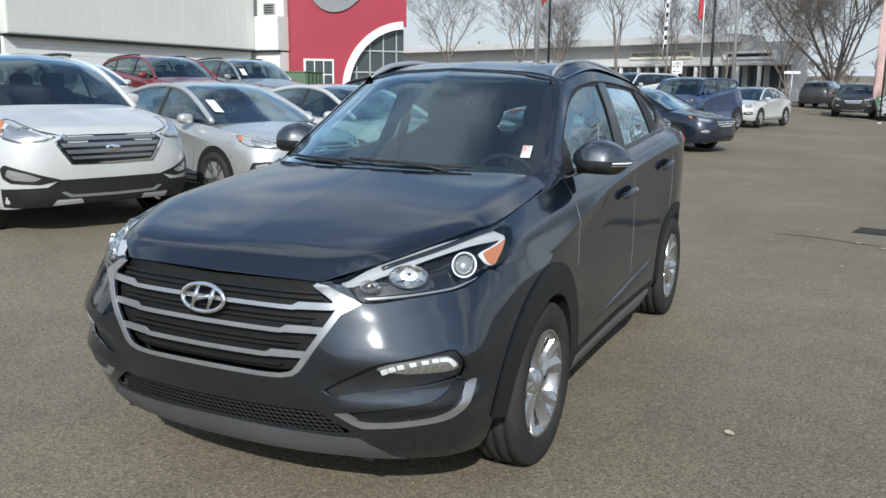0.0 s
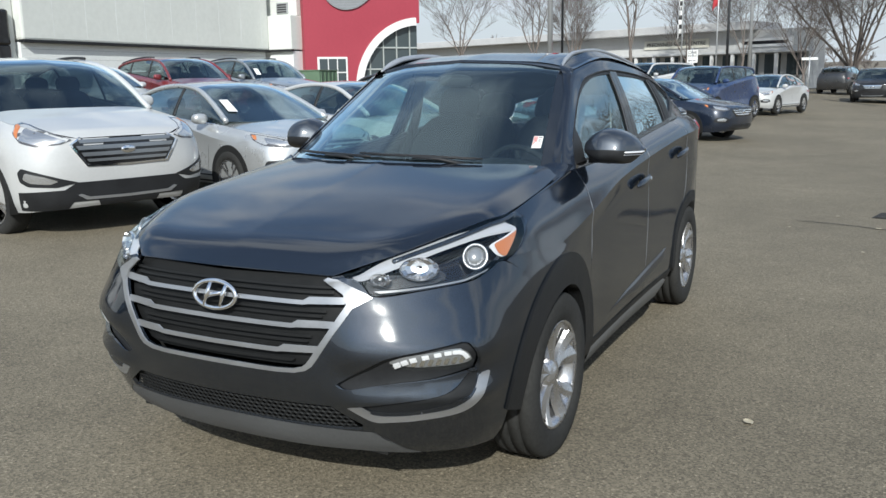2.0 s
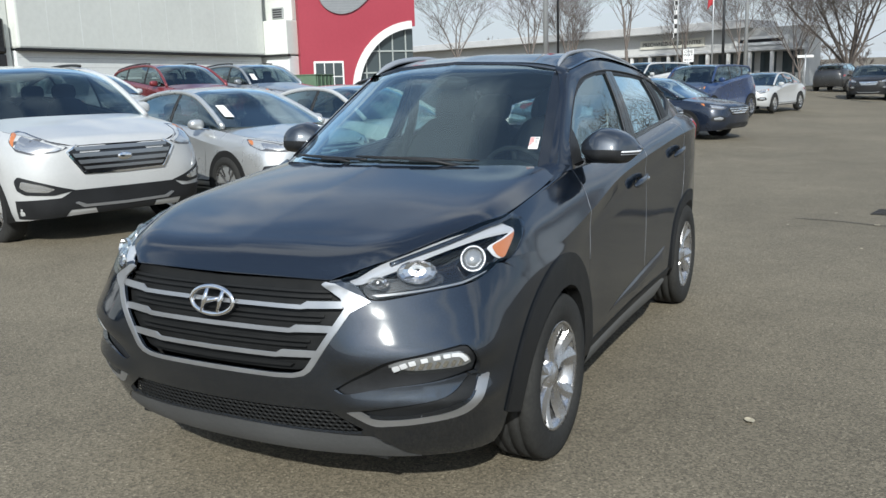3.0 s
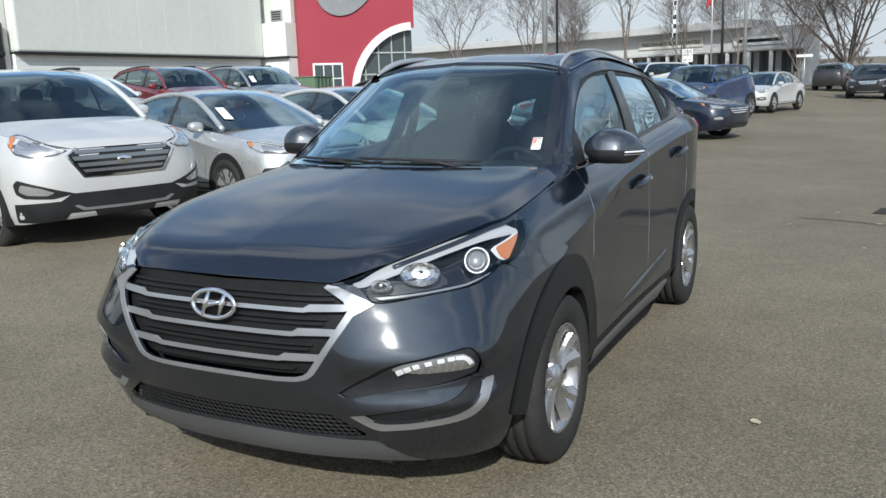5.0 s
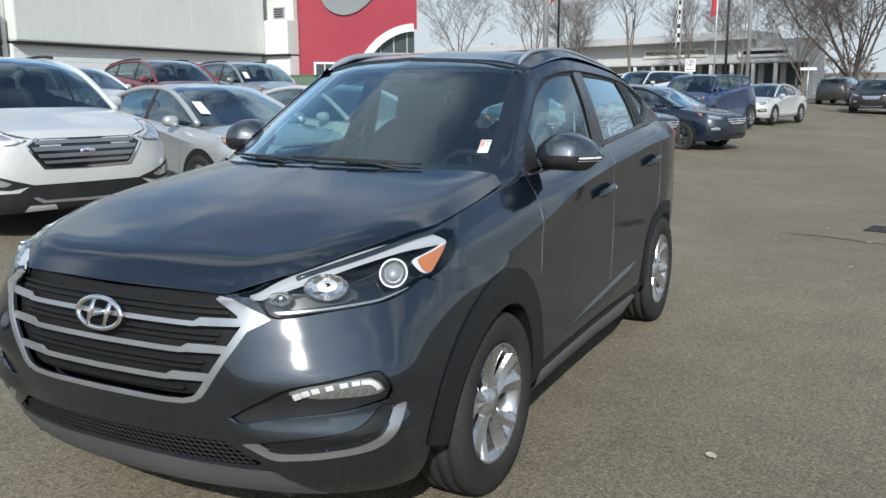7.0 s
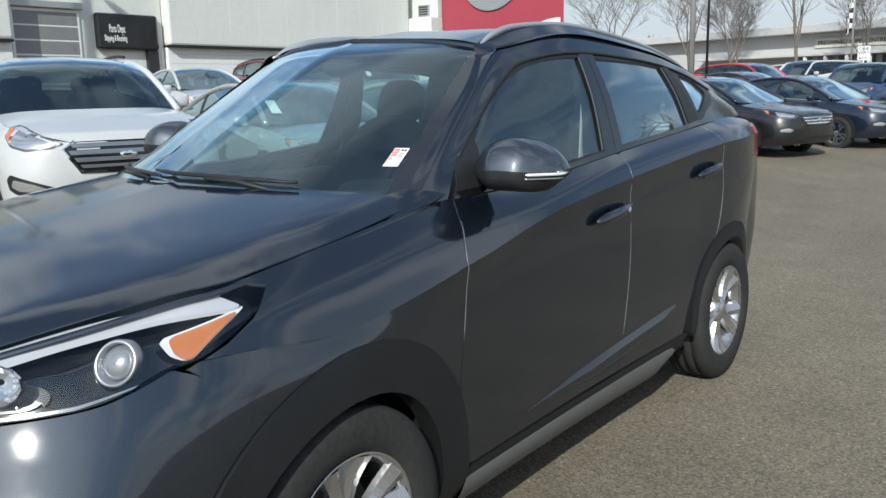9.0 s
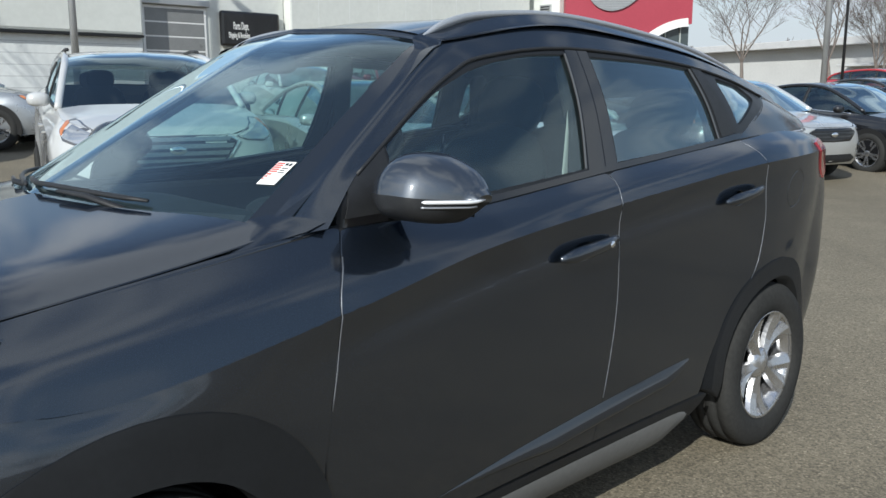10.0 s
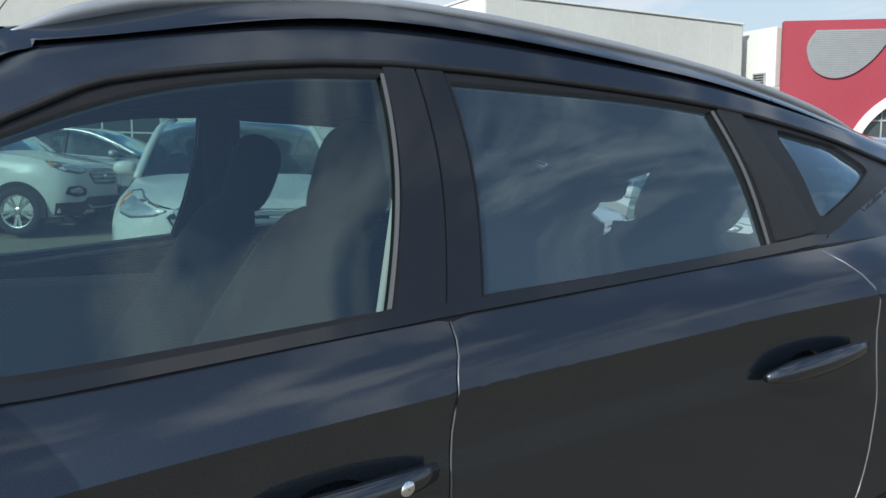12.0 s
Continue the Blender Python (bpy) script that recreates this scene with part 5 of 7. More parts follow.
FLAP = [(2.704 + .085 * math.cos(t * math.pi / 12), 1.079 + .078 * math.sin(t * math.pi / 12)) for t in range(24)]
creased("quarter_panel", quarter, M_PAINT, .026, holes=[FLAP])
panel("fuel_flap", flank, [(2.704 + (a - 2.704) * .95, 1.079 + (b - 1.079) * .95) for a, b in FLAP], side, M_PAINT, hero, 0.03, 0.0, (), 0.01, both=True)
for cy, lo, ro, ri, a0, a1 in ((0.0, "front", .492, .372, 174, -4), (2.67, "rear", .458, .382, 178, 11)):
    ring = arc(cy, .335, ro, a0, a1, 30) + arc(cy, .335, ri, a1 + 2, a0 + 6, 30)
    if lo == "front":
        ring = arc(cy, .335, ro, a0, a1, 30) + [(.496, .262), (.41, .262)] + arc(cy, .335, ri, -8, a0 + 4, 30)
    panel("wheel_arch_trim", flank, ring, side, M_CLAD, hero, 0.025, 0.010, (), 0.06, "dark grey plastic wheel arch trim", both=True)
panel("fender_foot", flank, [(.40, .61), (.50, .59), (.535, .28), (.44, .27)], side, M_PAINT, hero, 0.03, -0.005, (), 0.0, both=True)
SILL = rounded([(.498, .345), (2.20, .345), (2.12, .262), (.49, .256)], .02)
panel("sill_trim", flank, SILL, side, M_CLAD, hero, 0.03, 0.004, (), 0.05, "dark plastic sill", both=True)
M_SILL_GREY = mat("grey_sill_plastic", (0.115, 0.115, 0.112), 0.6, vary=0.1, scale=4)
for sgn in (1, -1):
    g = []
    for k in range(33):
        y = .50 + 1.56 * k / 32
        e = max(0, (y - 1.95) / .11) ** 2
        g.append([(sgn * x * SLIM, y, z + e * dz) for x, z, dz in ((.893, .325 + .008 * k / 32, -.03), (.902, .306, -.01), (.890, .262, .01), (.868, .222, .04), (.835, .198, .06), (.78, .195, .06))])
    g = np.array(g)
    mesh_part("sill_strip", g.reshape(-1, 3), grid_faces(33, 6, sgn > 0), M_SILL_GREY, hero, "light grey sill strip")
# lower door crease moulding
for sgn in (1, -1):
    # a blade whose upper facet looks at the sky
    fold = []
    for k in range(41):
        y = .78 + (2.03 - .78) * k / 40
        u = curve1(y, [(.78, .402), (1.1, .437), (1.5, .468), (1.93, .496), (2.0, .499)])
        w = min(1, (y - .78) / .45) ** 1.2 * min(1, (2.04 - y) / .16) ** .7
        rows = []
        for dz, out in ((0.0, .001), (-.012 * w, .006 * w + .001), (-.040 * w - .001, .026 * w + .001), (-.046 * w - .002, .024 * w + .001), (-.064 * w - .003, -.001)):
            p, n = flank.cast(*side(y, u + dz))
            p = p + n * out
            rows.append((sgn * p.x, p.y, p.z))
        fold.append(rows)
    fold = np.array(fold)
    mesh_part("door_moulding", fold.reshape(-1, 3), grid_faces(41, 5, sgn > 0), M_PAINT, hero)
    # added thin beads that stand in for sun glinting on the door edges
    for gap in (GAP_F[1:5], [(q[0] + .004, q[1]) for q in GAP_B[:6]], [(q[0] + .004, q[1]) for q in GAP_R[:6]]):
        pts = [flank.cast(*side(q[0], q[1]))[0] for q in catmull(gap, 4)]
        tube("edge_guard", [(sgn * (p.x - .0005), p.y, p.z) for p in pts], .0014, M_EDGE_GLINT, hero, sides=5)

# --- door handles
for sgn in (1, -1):
    for nm, y0, z0, y1, z1, ring in (("front", 1.115, .957, 1.385, .989, HF), ("rear", 2.066, 1.060, 2.350, 1.098, HR)):
        v, f, n = cut_panel(flank, ring, side, 0.02, -0.013, (), 0.0)
        if sgn < 0:
            v, n, f = [Vector((-p[0], p[1], p[2])) for p in v], [Vector((-p[0], p[1], p[2])) for p in n], [q[::-1] for q in f]
        mesh_part("handle_cup", v, f, M_PAINT, hero, normals=n)
        pts = []
        for k in range(11):
            t = k / 10
            p, m = flank.cast(*side(y0 + (y1 - y0) * t, z0 + (z1 - z0) * t))
            p = p + m * (.006 + .030 * math.sin(math.pi * min(1, .12 + t * .8)) ** .6)
            pts.append(Vector((p.x * sgn, p.y, p.z)))
        h = tube("door_handle", pts, [.008, .016, .021, .022, .022, .0215, .021, .020, .019, .017, .013], M_PAINT, hero, sides=10, flat=.75, up=(1, 0, 0))
        if nm == "front":
            bm = bmesh.new()
            lathe(bm, [(0, .0105), (.004, .0105), (.006, .008), (.0062, .001)], 20)
            lk = part("door_lock", bm, M_CHROME, h)
            lk.matrix_local = Matrix.Translation(pts[8] + Vector((sgn * .011, 0, -.001))) @ (Matrix.Identity(4) if sgn > 0 else Matrix.Rotation(math.pi, 4, "Z"))

# --- glasshouse
M_CHANNEL = mat("grey_window_channel", (0.13, 0.135, 0.14), 0.45, 0.3)
M_FRAME = mat("satin_black_frame", (0.013, 0.014, 0.016), 0.36, spec=0.3, vary=0.1, scale=6)
FRAME = loop([(.455, 1.090), (.470, 1.188), (.618, 1.296), (.736, 1.378), (.873, 1.452), (1.018, 1.502), (1.208, 1.535), (1.390, 1.552), (1.6, 1.560), (1.9, 1.558), (2.170, 1.545), (2.45, 1.512), (2.66, 1.468), (2.765, 1.432)],
             [(2.765, 1.432), (2.70, 1.402), (2.53, 1.345), (2.40, 1.304), (2.32, 1.277)], [(2.32, 1.277), (1.92, 1.236), (1.41, 1.179), (1.05, 1.128), (.85, 1.109), (.455, 1.090)])
G_F = loop([(.600, 1.130), (.602, 1.258)], [(.602, 1.262), (.726, 1.344), (.846, 1.408), (1.008, 1.467), (1.198, 1.504), (1.380, 1.521)], [(1.380, 1.521), (1.328, 1.192)], [(1.328, 1.192), (1.05, 1.158), (.85, 1.137), (.600, 1.124)])
G_R = loop([(1.502, 1.523), (1.774, 1.529), (1.95, 1.530), (2.120, 1.525)], [(2.120, 1.525), (2.175, 1.281)], [(2.175, 1.281), (1.76, 1.236), (1.492, 1.209)])
G_Q = rounded([(2.30, 1.504), (2.53, 1.478), (2.625, 1.432), (2.355, 1.326)], .03)
panel("window_frame", house, FRAME, side, M_FRAME, hero, 0.022, 0.0, [G_F, G_R, G_Q], 0.02, "satin black window surround", both=True)
# the lower edge of the painted roof side
out_yz = [(.405, 1.118), (.505, 1.205), (.626, 1.292), (.745, 1.371), (.880, 1.442), (1.020, 1.490), (1.40, 1.540), (2.0, 1.542), (2.45, 1.503), (2.95, 1.412)]
panel("mirror_sail", house, rounded([(.462, 1.100), (.476, 1.184), (.594, 1.262), (.594, 1.118)], .008), side, M_TRIM, hero, 0.03, 0.004, (), 0.01, "black plastic mirror sail", both=True)
for sgn in (1, -1):
    tube("drip_seal", [(sgn * (p.x + .003), p.y, p.z) for p in (house.cast(*side(a, b - .003))[0] for a, b in catmull(out_yz[1:-1] + [(2.765, 1.445)], 4))], .005, M_TRIM, hero, "black rubber drip seal", sides=8)
    tube("belt_seal", catmull([(sgn * (x - .012), y, z - .006) for x, y, z in BELT[:7]], 6), .014, M_TRIM, hero, "black rubber seal under the windows", sides=8)
for ring, gm, lb in ((G_F, M_SIDE_GLASS, ""), (G_R, M_REAR_GLASS, ""), (G_Q, M_REAR_GLASS, "")):
    for o in panel("side_window", house, ring, side, gm, hero, 0.04, -0.008, (), 0.0, both=True):
        o.visible_shadow = False
# bright guide strips and pillar joints
panel("window_channel", house, [(1.377, 1.521), (1.3825, 1.521), (1.331, 1.193), (1.3245, 1.192)], side, M_CHANNEL, hero, 0.02, 0.002, (), 0.003, both=True)
panel("window_channel", house, [(2.117, 1.523), (2.122, 1.523), (2.178, 1.282), (2.173, 1.281)], side, M_CHANNEL, hero, 0.02, 0.002, (), 0.003, both=True)
panel("pillar_cover", house, [(1.386, 1.541), (1.441, 1.545), (1.419, 1.188), (1.337, 1.180)], side, M_GLOSS_BLACK, hero, 0.03, 0.003, (), 0.008, "glossy black door pillar cover", both=True)
panel("pillar_cover", house, [(1.446, 1.545), (1.494, 1.547), (1.484, 1.196), (1.424, 1.189)], side, M_GLOSS_BLACK, hero, 0.03, 0.003, (), 0.008, "glossy black door pillar cover", both=True)
panel("quarter_bar", house, [(2.134, 1.532), (2.20, 1.528), (2.325, 1.306), (2.26, 1.295), (2.195, 1.288)], side, M_TRIM, hero, 0.03, 0.004, (), 0.01, both=True)
panel("belt_moulding", house, loop([(.46, 1.110), (.85, 1.128), (1.05, 1.148), (1.41, 1.196), (1.92, 1.252), (2.30, 1.297)], [(2.36, 1.299), (2.30, 1.277), (1.92, 1.235), (1.41, 1.178), (1.05, 1.127), (.85, 1.109), (.46, 1.091)]), side, M_GLOSS_BLACK, hero, 0.02, 0.006, (), 0.014, "gloss black belt moulding", both=True)

# roof, its sides with the front pillars, and the rails
STRIP_IN = slim([(.752, .258, 1.070), (.722, .396, 1.188), (.692, .534, 1.298), (.658, .686, 1.404), (.610, .811, 1.488), (.578, .895, 1.539), (.568, 1.4, 1.628), (.558, 2.0, 1.622), (.545, 2.4, 1.585), (.515, 2.9, 1.498)])
STRIP_OUT = [tuple(house.cast(*side(a, b))[0] + Vector((.006, 0, 0))) for a, b in out_yz]
STRIP_OUT[0] = (.800, .405, 1.098)
STRIP_MID = [tuple(np.array(a) * .5 + np.array(b) * .5 + np.array((.005, -.008 if k < 5 else 0, .009 if k < 6 else .007)) * (k > 0)) for k, (a, b) in enumerate(zip(STRIP_IN, STRIP_OUT))]
g_strip = loft([STRIP_IN, STRIP_MID, STRIP_OUT], 12, 8)
for q, fl in ((g_strip, True), (mirrored(g_strip), False)):
    ob = mesh_part("roof_side", q.reshape(-1, 3), grid_faces(*q.shape[:2], fl), M_PAINT, hero)
roof_grid = np.concatenate([mirrored(g_roof)[:, ::-1], g_roof[:, 1:]], axis=1)
mesh_part("roof", roof_grid.reshape(-1, 3), grid_faces(*roof_grid.shape[:2], True), M_PAINT, hero)
low = roof_grid.copy()
low[..., 2] -= .045
mesh_part("headliner", low.reshape(-1, 3), grid_faces(*low.shape[:2], False), M_CABIN, hero, "dark headliner")
for sgn in (1, -1):
    rail = catmull([(sgn * x * SLIM, y, z) for x, y, z in ((.585, .865, 1.522), (.570, .98, 1.564), (.556, 1.15, 1.601), (.550, 1.5, 1.635), (.541, 1.9, 1.633), (.528, 2.3, 1.606), (.515, 2.6, 1.560), (.506, 2.85, 1.502))], 6)
    nr = len(rail)
    tube("roof_rail", rail, [.0135 * min(1, .35 + 5 * min(k, nr - 1 - k) / nr) for k in range(nr)], M_RAIL, hero, "satin grey roof rail", sides=10, flat=.75, up=(sgn * -.6, 0, 1))

# C-pillar skin, tail and hatch
C_RING = loop([(2.325, 1.284), (2.40, 1.310), (2.53, 1.356), (2.70, 1.408), (2.772, 1.436)], [(2.772, 1.436), (2.85, 1.440), (2.95, 1.425), (3.10, 1.405), (3.20, 1.378)], [(3.20, 1.37), (3.215, 1.302), (2.8, 1.298), (2.325, 1.278)])
panel("rear_pillar", house, C_RING, side, M_PAINT, hero, 0.03, 0.0, (), 0.01, both=True)
panel("tail_lamp", flank, loop([(2.965, 1.250), (3.08, 1.258), (3.17, 1.20)], [(3.17, 1.20), (3.20, 1.12), (3.15, 1.085)], [(3.15, 1.085), (3.08, 1.12), (3.0, 1.20), (2.965, 1.250)]), side, M_RED_LENS, hero, 0.03, 0.006, (), 0.03, "red wraparound tail lamp", both=True)
hatch = loft([[(-.52, 3.19, 1.378), (0, 3.30, 1.45), (.52, 3.19, 1.378)], [(-.60, 3.28, 1.22), (0, 3.38, 1.26), (.60, 3.28, 1.22)]], 8, 6)
mesh_part("rear_window", hatch.reshape(-1, 3), grid_faces(*hatch.shape[:2], True), M_REAR_GLASS, hero)
for q, fl in ((g_low[128:, 14:], False), (mirrored(g_low)[128:, 14:], True)):
    mesh_part("rear_bumper", q.reshape(-1, 3), grid_faces(*q.shape[:2], fl), M_PAINT, hero)

# windscreen with its dark border
wind_grid = np.concatenate([mirrored(g_wind)[:, ::-1], g_wind[:, 1:]], axis=1)
# painted lip that brings the roof skin down to the top of the glass
lip_x = np.linspace(-.620, .620, 41)
glass_top, roof_front = (r[np.argsort(r[:, 0])] for r in (wind_grid[-1] if wind_grid[-1, :, 2].mean() > wind_grid[0, :, 2].mean() else wind_grid[0], roof_grid[0] if roof_grid[0, :, 1].mean() < roof_grid[-1, :, 1].mean() else roof_grid[-1]))
lip = np.stack([np.stack([lip_x, np.interp(lip_x, r[:, 0], r[:, 1]) + dy, np.interp(lip_x, r[:, 0], r[:, 2]) + dz], axis=1) for r, dy, dz in ((glass_top, -.010, -.003), (glass_top, -.004, .006), (roof_front, .012, .001))])
mesh_part("roof_lip", lip.reshape(-1, 3), grid_faces(*lip.shape[:2], True), M_PAINT, hero)
ws = mesh_part("windshield", wind_grid.reshape(-1, 3), grid_faces(*wind_grid.shape[:2], True), M_GLASS, hero)
ws.visible_shadow = False
for sl, nm in ((np.s_[:, :3], "glass_border"), (np.s_[:, -3:], "glass_border"), (np.s_[-2:, :], "shade_band")):
    q = wind_grid[sl].copy()
    q[..., 1] -= .003
    mesh_part(nm, q.reshape(-1, 3), grid_faces(*q.shape[:2], True), M_FRIT, ws)
cowl_line = [(0, .045, 1.068), (.2, .060, 1.070), (.40, .115, 1.075), (.55, .19, 1.082), (.66, .25, 1.090)]
cowl_back = [(0, .12, 1.105), (.2, .135, 1.105), (.40, .18, 1.110), (.55, .25, 1.114), (.66, .29, 1.118)]
cg = loft([cowl_line, [tuple(np.array(a) * .5 + np.array(b) * .5 + np.array((0, 0, -.012))) for a, b in zip(cowl_line, cowl_back)], cowl_back], 6, 4)
cg = np.concatenate([mirrored(cg)[::-1], cg[1:]], axis=0)
mesh_part("cowl", cg.reshape(-1, 3), grid_faces(*cg.shape[:2]), M_TRIM, hero, "black plastic cowl under the windshield")


# painted corner between bonnet, wing and front pillar
for sgn in (1, -1):
    foot = [(.776, .195, 1.066), (.745, .215, 1.082), (.700, .236, 1.098), (.690, .275, 1.112), (.728, .300, 1.128), (.770, .360, 1.122), (.792, .405, 1.112), (.787, .36, 1.094), (.782, .28, 1.080)]
    mid_p = tuple(np.mean(np.array(foot), axis=0) + np.array((.004, -.004, .006)))
    pts = [(sgn * x, y, z) for x, y, z in foot + [mid_p]]
    mesh_part("pillar_foot", pts, [(k, (k + 1) % 9, 9)[::1 if sgn > 0 else -1] for k in range(9)], M_PAINT, hero)


def on_screen(x, z, lift=.012):
    p, n = screen.cast((x, -2, z), (0, 1, 0))
    return p + n * lift


for x0, z0, x1, z1, xm in ((.46, 1.114, -.14, 1.126, .16), (-.06, 1.114, -.62, 1.126, -.35)):
    wiper = tube("wiper", [Vector((x0, .17, 1.10)), on_screen((x0 * .7 + x1 * .3), z0 + .005, .02), on_screen(xm, (z0 + z1) / 2, .022)], [.009, .007, .005], M_TRIM, hero, "black windshield wiper", sides=6)
    tube("wiper_blade", [on_screen(x0 + (x1 - x0) * k / 8, z0 + .012 + (z1 - z0) * k / 8, .014) for k in range(9)], [.004] + [.0065] * 7 + [.004], M_TRIM, wiper, sides=6)

# sticker inside the windscreen
st = []
for x, z in ((.620, 1.176), (.655, 1.176), (.647, 1.222), (.612, 1.222)):
    st.append(on_screen(x, z, .003))
sticker = mesh_part("inspection_sticker", st, [(0, 1, 2, 3)], M_WHITE_PAPER, ws, "small red and white paper sticker")


def on_sticker(u, v):
    a = st[0] + (st[1] - st[0]) * u
    b = st[3] + (st[2] - st[3]) * u
    n = (st[1] - st[0]).cross(st[3] - st[0]).normalized()
    return a + (b - a) * v + n * .0012


bar_v, bar_f = [], []
for u0, u1, v0, v1 in [(.04, .46, .52 + .09 * k, .575 + .09 * k) for k in range(5)] + [(.04, .30, .40, .46), (.04, .20, .30, .36), (.04, .12, .20, .26)]:
    b = len(bar_v)
    bar_v += [on_sticker(u0, v0), on_sticker(u1, v0), on_sticker(u1, v1), on_sticker(u0, v1)]
    bar_f.append((b, b + 1, b + 2, b + 3))
mesh_part("sticker_print", bar_v, bar_f, M_RED_PRINT, ws, smooth=False)
bar_v, bar_f = [], []
for u0, u1, v0, v1 in [(.54, .70, .82, .92), (.76, .90, .80, .92), (.54, .88, .68, .72), (.54, .80, .58, .62), (.54, .90, .48, .52)]:
    b = len(bar_v)
    bar_v += [on_sticker(u0, v0), on_sticker(u1, v0), on_sticker(u1, v1), on_sticker(u0, v1)]
    bar_f.append((b, b + 1, b + 2, b + 3))
mesh_part("sticker_print", bar_v, bar_f, M_INK, ws, smooth=False)

# --- mirrors
for sgn in (1, -1):
    v, f = [], []
    NU, NV = 28, 18
    for j in range(NV + 1):
        t = j / NV                                   # from the door outwards
        x = .805 + .246 * t
        h = .074 * (1 - (2 * t - .92) ** 4 * .62) * (1 if t > 0 else .5) * min(1, .72 + 1.2 * t) * (min(1, (1 - t) * 4.5 + .05)) ** .5
        d = .122 * (min(1, .7 + t * .9)) * (min(1, (1 - t) * 3 + .06)) ** .5
        crown = .086 * (1 - .70 * ((t - .38) / .62) ** 2 if t > .38 else 1 - .5 * ((.38 - t) / .38) ** 2) * min(1, (1 - t) * 6 + .25) ** .5
        cz, cyy = 1.169 + .012 * math.sin(t * 2.6), .595 - .03 * math.sin(t * math.pi) + .03 * t
        for k in range(NU):
            a = 2 * math.pi * k / NU
            sx = math.copysign(abs(math.cos(a)) ** .8, math.cos(a))
            sz = math.copysign(abs(math.sin(a)) ** .8, math.sin(a))
            v.append((sgn * x, cyy - d * sx * (1 if sx > 0 else .55), cz + (crown * sz if sz > 0 else h * sz * .85)))
    low_f = []
    for j in range(NV):
        for k in range(NU):
            q = (j * NU + k, j * NU + (k + 1) % NU, (j + 1) * NU + (k + 1) % NU, (j + 1) * NU + k)
            under = math.sin(2 * math.pi * (k + .5) / NU) < -.10
            (low_f if under else f).append(q if sgn < 0 else q[::-1])
    f.append(tuple(range(NV * NU, NV * NU + NU))[::-1 if sgn < 0 else 1])
    shift = Vector((.06, 0, .03)) if sgn < 0 else Vector((0, 0, 0))
    v = [Vector(p) + shift for p in v]
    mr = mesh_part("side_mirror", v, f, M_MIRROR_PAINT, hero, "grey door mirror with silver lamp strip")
    mesh_part("mirror_lower", v, low_f, M_TRIM, mr, "black lower mirror housing")
    strip = []
    for k in range(13):
        t = .76 + .22 * k / 12
        h = .074 * (1 - (2 * t - .92) ** 4 * .62) * (min(1, (1 - t) * 4.5 + .05)) ** .5
        d = .122 * (min(1, (1 - t) * 3 + .06)) ** .5
        ang = radians(-4)
        cz, cyy = 1.169 + .012 * math.sin(t * 2.6), .595 - .03 * math.sin(t * math.pi) + .03 * t
        strip.append(Vector((sgn * (.805 + .246 * t), cyy - d * math.cos(ang) ** .8 - .001, cz - h * .85 * abs(math.sin(ang)) ** .8)) + shift)
    tip = strip[-1]
    strip += [tip + Vector((sgn * .004, .018, .001)), tip + Vector((sgn * .004, .040, .003))]
    tube("mirror_lamp", strip, [.0015] + [.0040] * 13 + [.002], M_LED, mr, "silver lamp strip", sides=8)
    tube("mirror_lamp", [p + Vector((0, 0, -.011)) for p in strip[:-1]], .0022, M_SATIN, mr, "silver lamp strip", sides=6)
    gz = .03 if sgn < 0 else 0
    base = [(sgn * .80, .60, 1.128), (sgn * .85, .61, 1.128), (sgn * .90, .62, 1.125)]
    tube("mirror_arm", base, [.035, .030, .026], M_TRIM, mr, sides=10, flat=.6)
    gv2 = [(sgn * (.88 + .11 * t) + 2 * gz, 0.640 + .02 * t, 1.128 + .07 * s + gz) for t in (0, 1) for s in (0, 1)]
    mesh_part("mirror_glass", gv2, [(0, 1, 3, 2)], M_CHROME, mr, "mirror glass", smooth=False)

# --- underbody that closes the shell, with wheel housings left free
for y0, y1, w in ((-.80, -.42, .55), (-.42, .42, .56), (.42, 2.22, .80), (2.22, 3.12, .56), (3.12, 3.40, .62)):
    box_part("underbody", (-w, y0, .27), (w, y1 - .002, .62 if y0 > -.5 else .80), M_DARK, hero)
box_part("engine_bay", (-.70, -.40, .622), (.70, .30, .92), M_DARK, hero)
for sgn in (1, -1):
    for cy in (0.0, 2.67):
        bm = bmesh.new()
        rings = []
        for x in (.57, .875):
            rings.append([bm.verts.new((sgn * x, cy + .40 * math.cos(radians(a)), .335 + .40 * math.sin(radians(a)))) for a in range(22, 175, 8)])
        for k in range(len(rings[0]) - 1):
            bm.faces.new((rings[0][k], rings[0][k + 1], rings[1][k + 1], rings[1][k]))
        bm.faces.new(rings[0])
        part("wheel_housing", bm, M_DARK, hero)
    # inner door skins
    for y0, y1 in ((.50, 1.44), (1.50, 2.20)):
        box_part("door_card", (min(sgn * .70, sgn * .80), y0, .36), (max(sgn * .70, sgn * .80), y1, 1.07 + .09 * (y0 > 1)), M_CABIN, hero, .02)


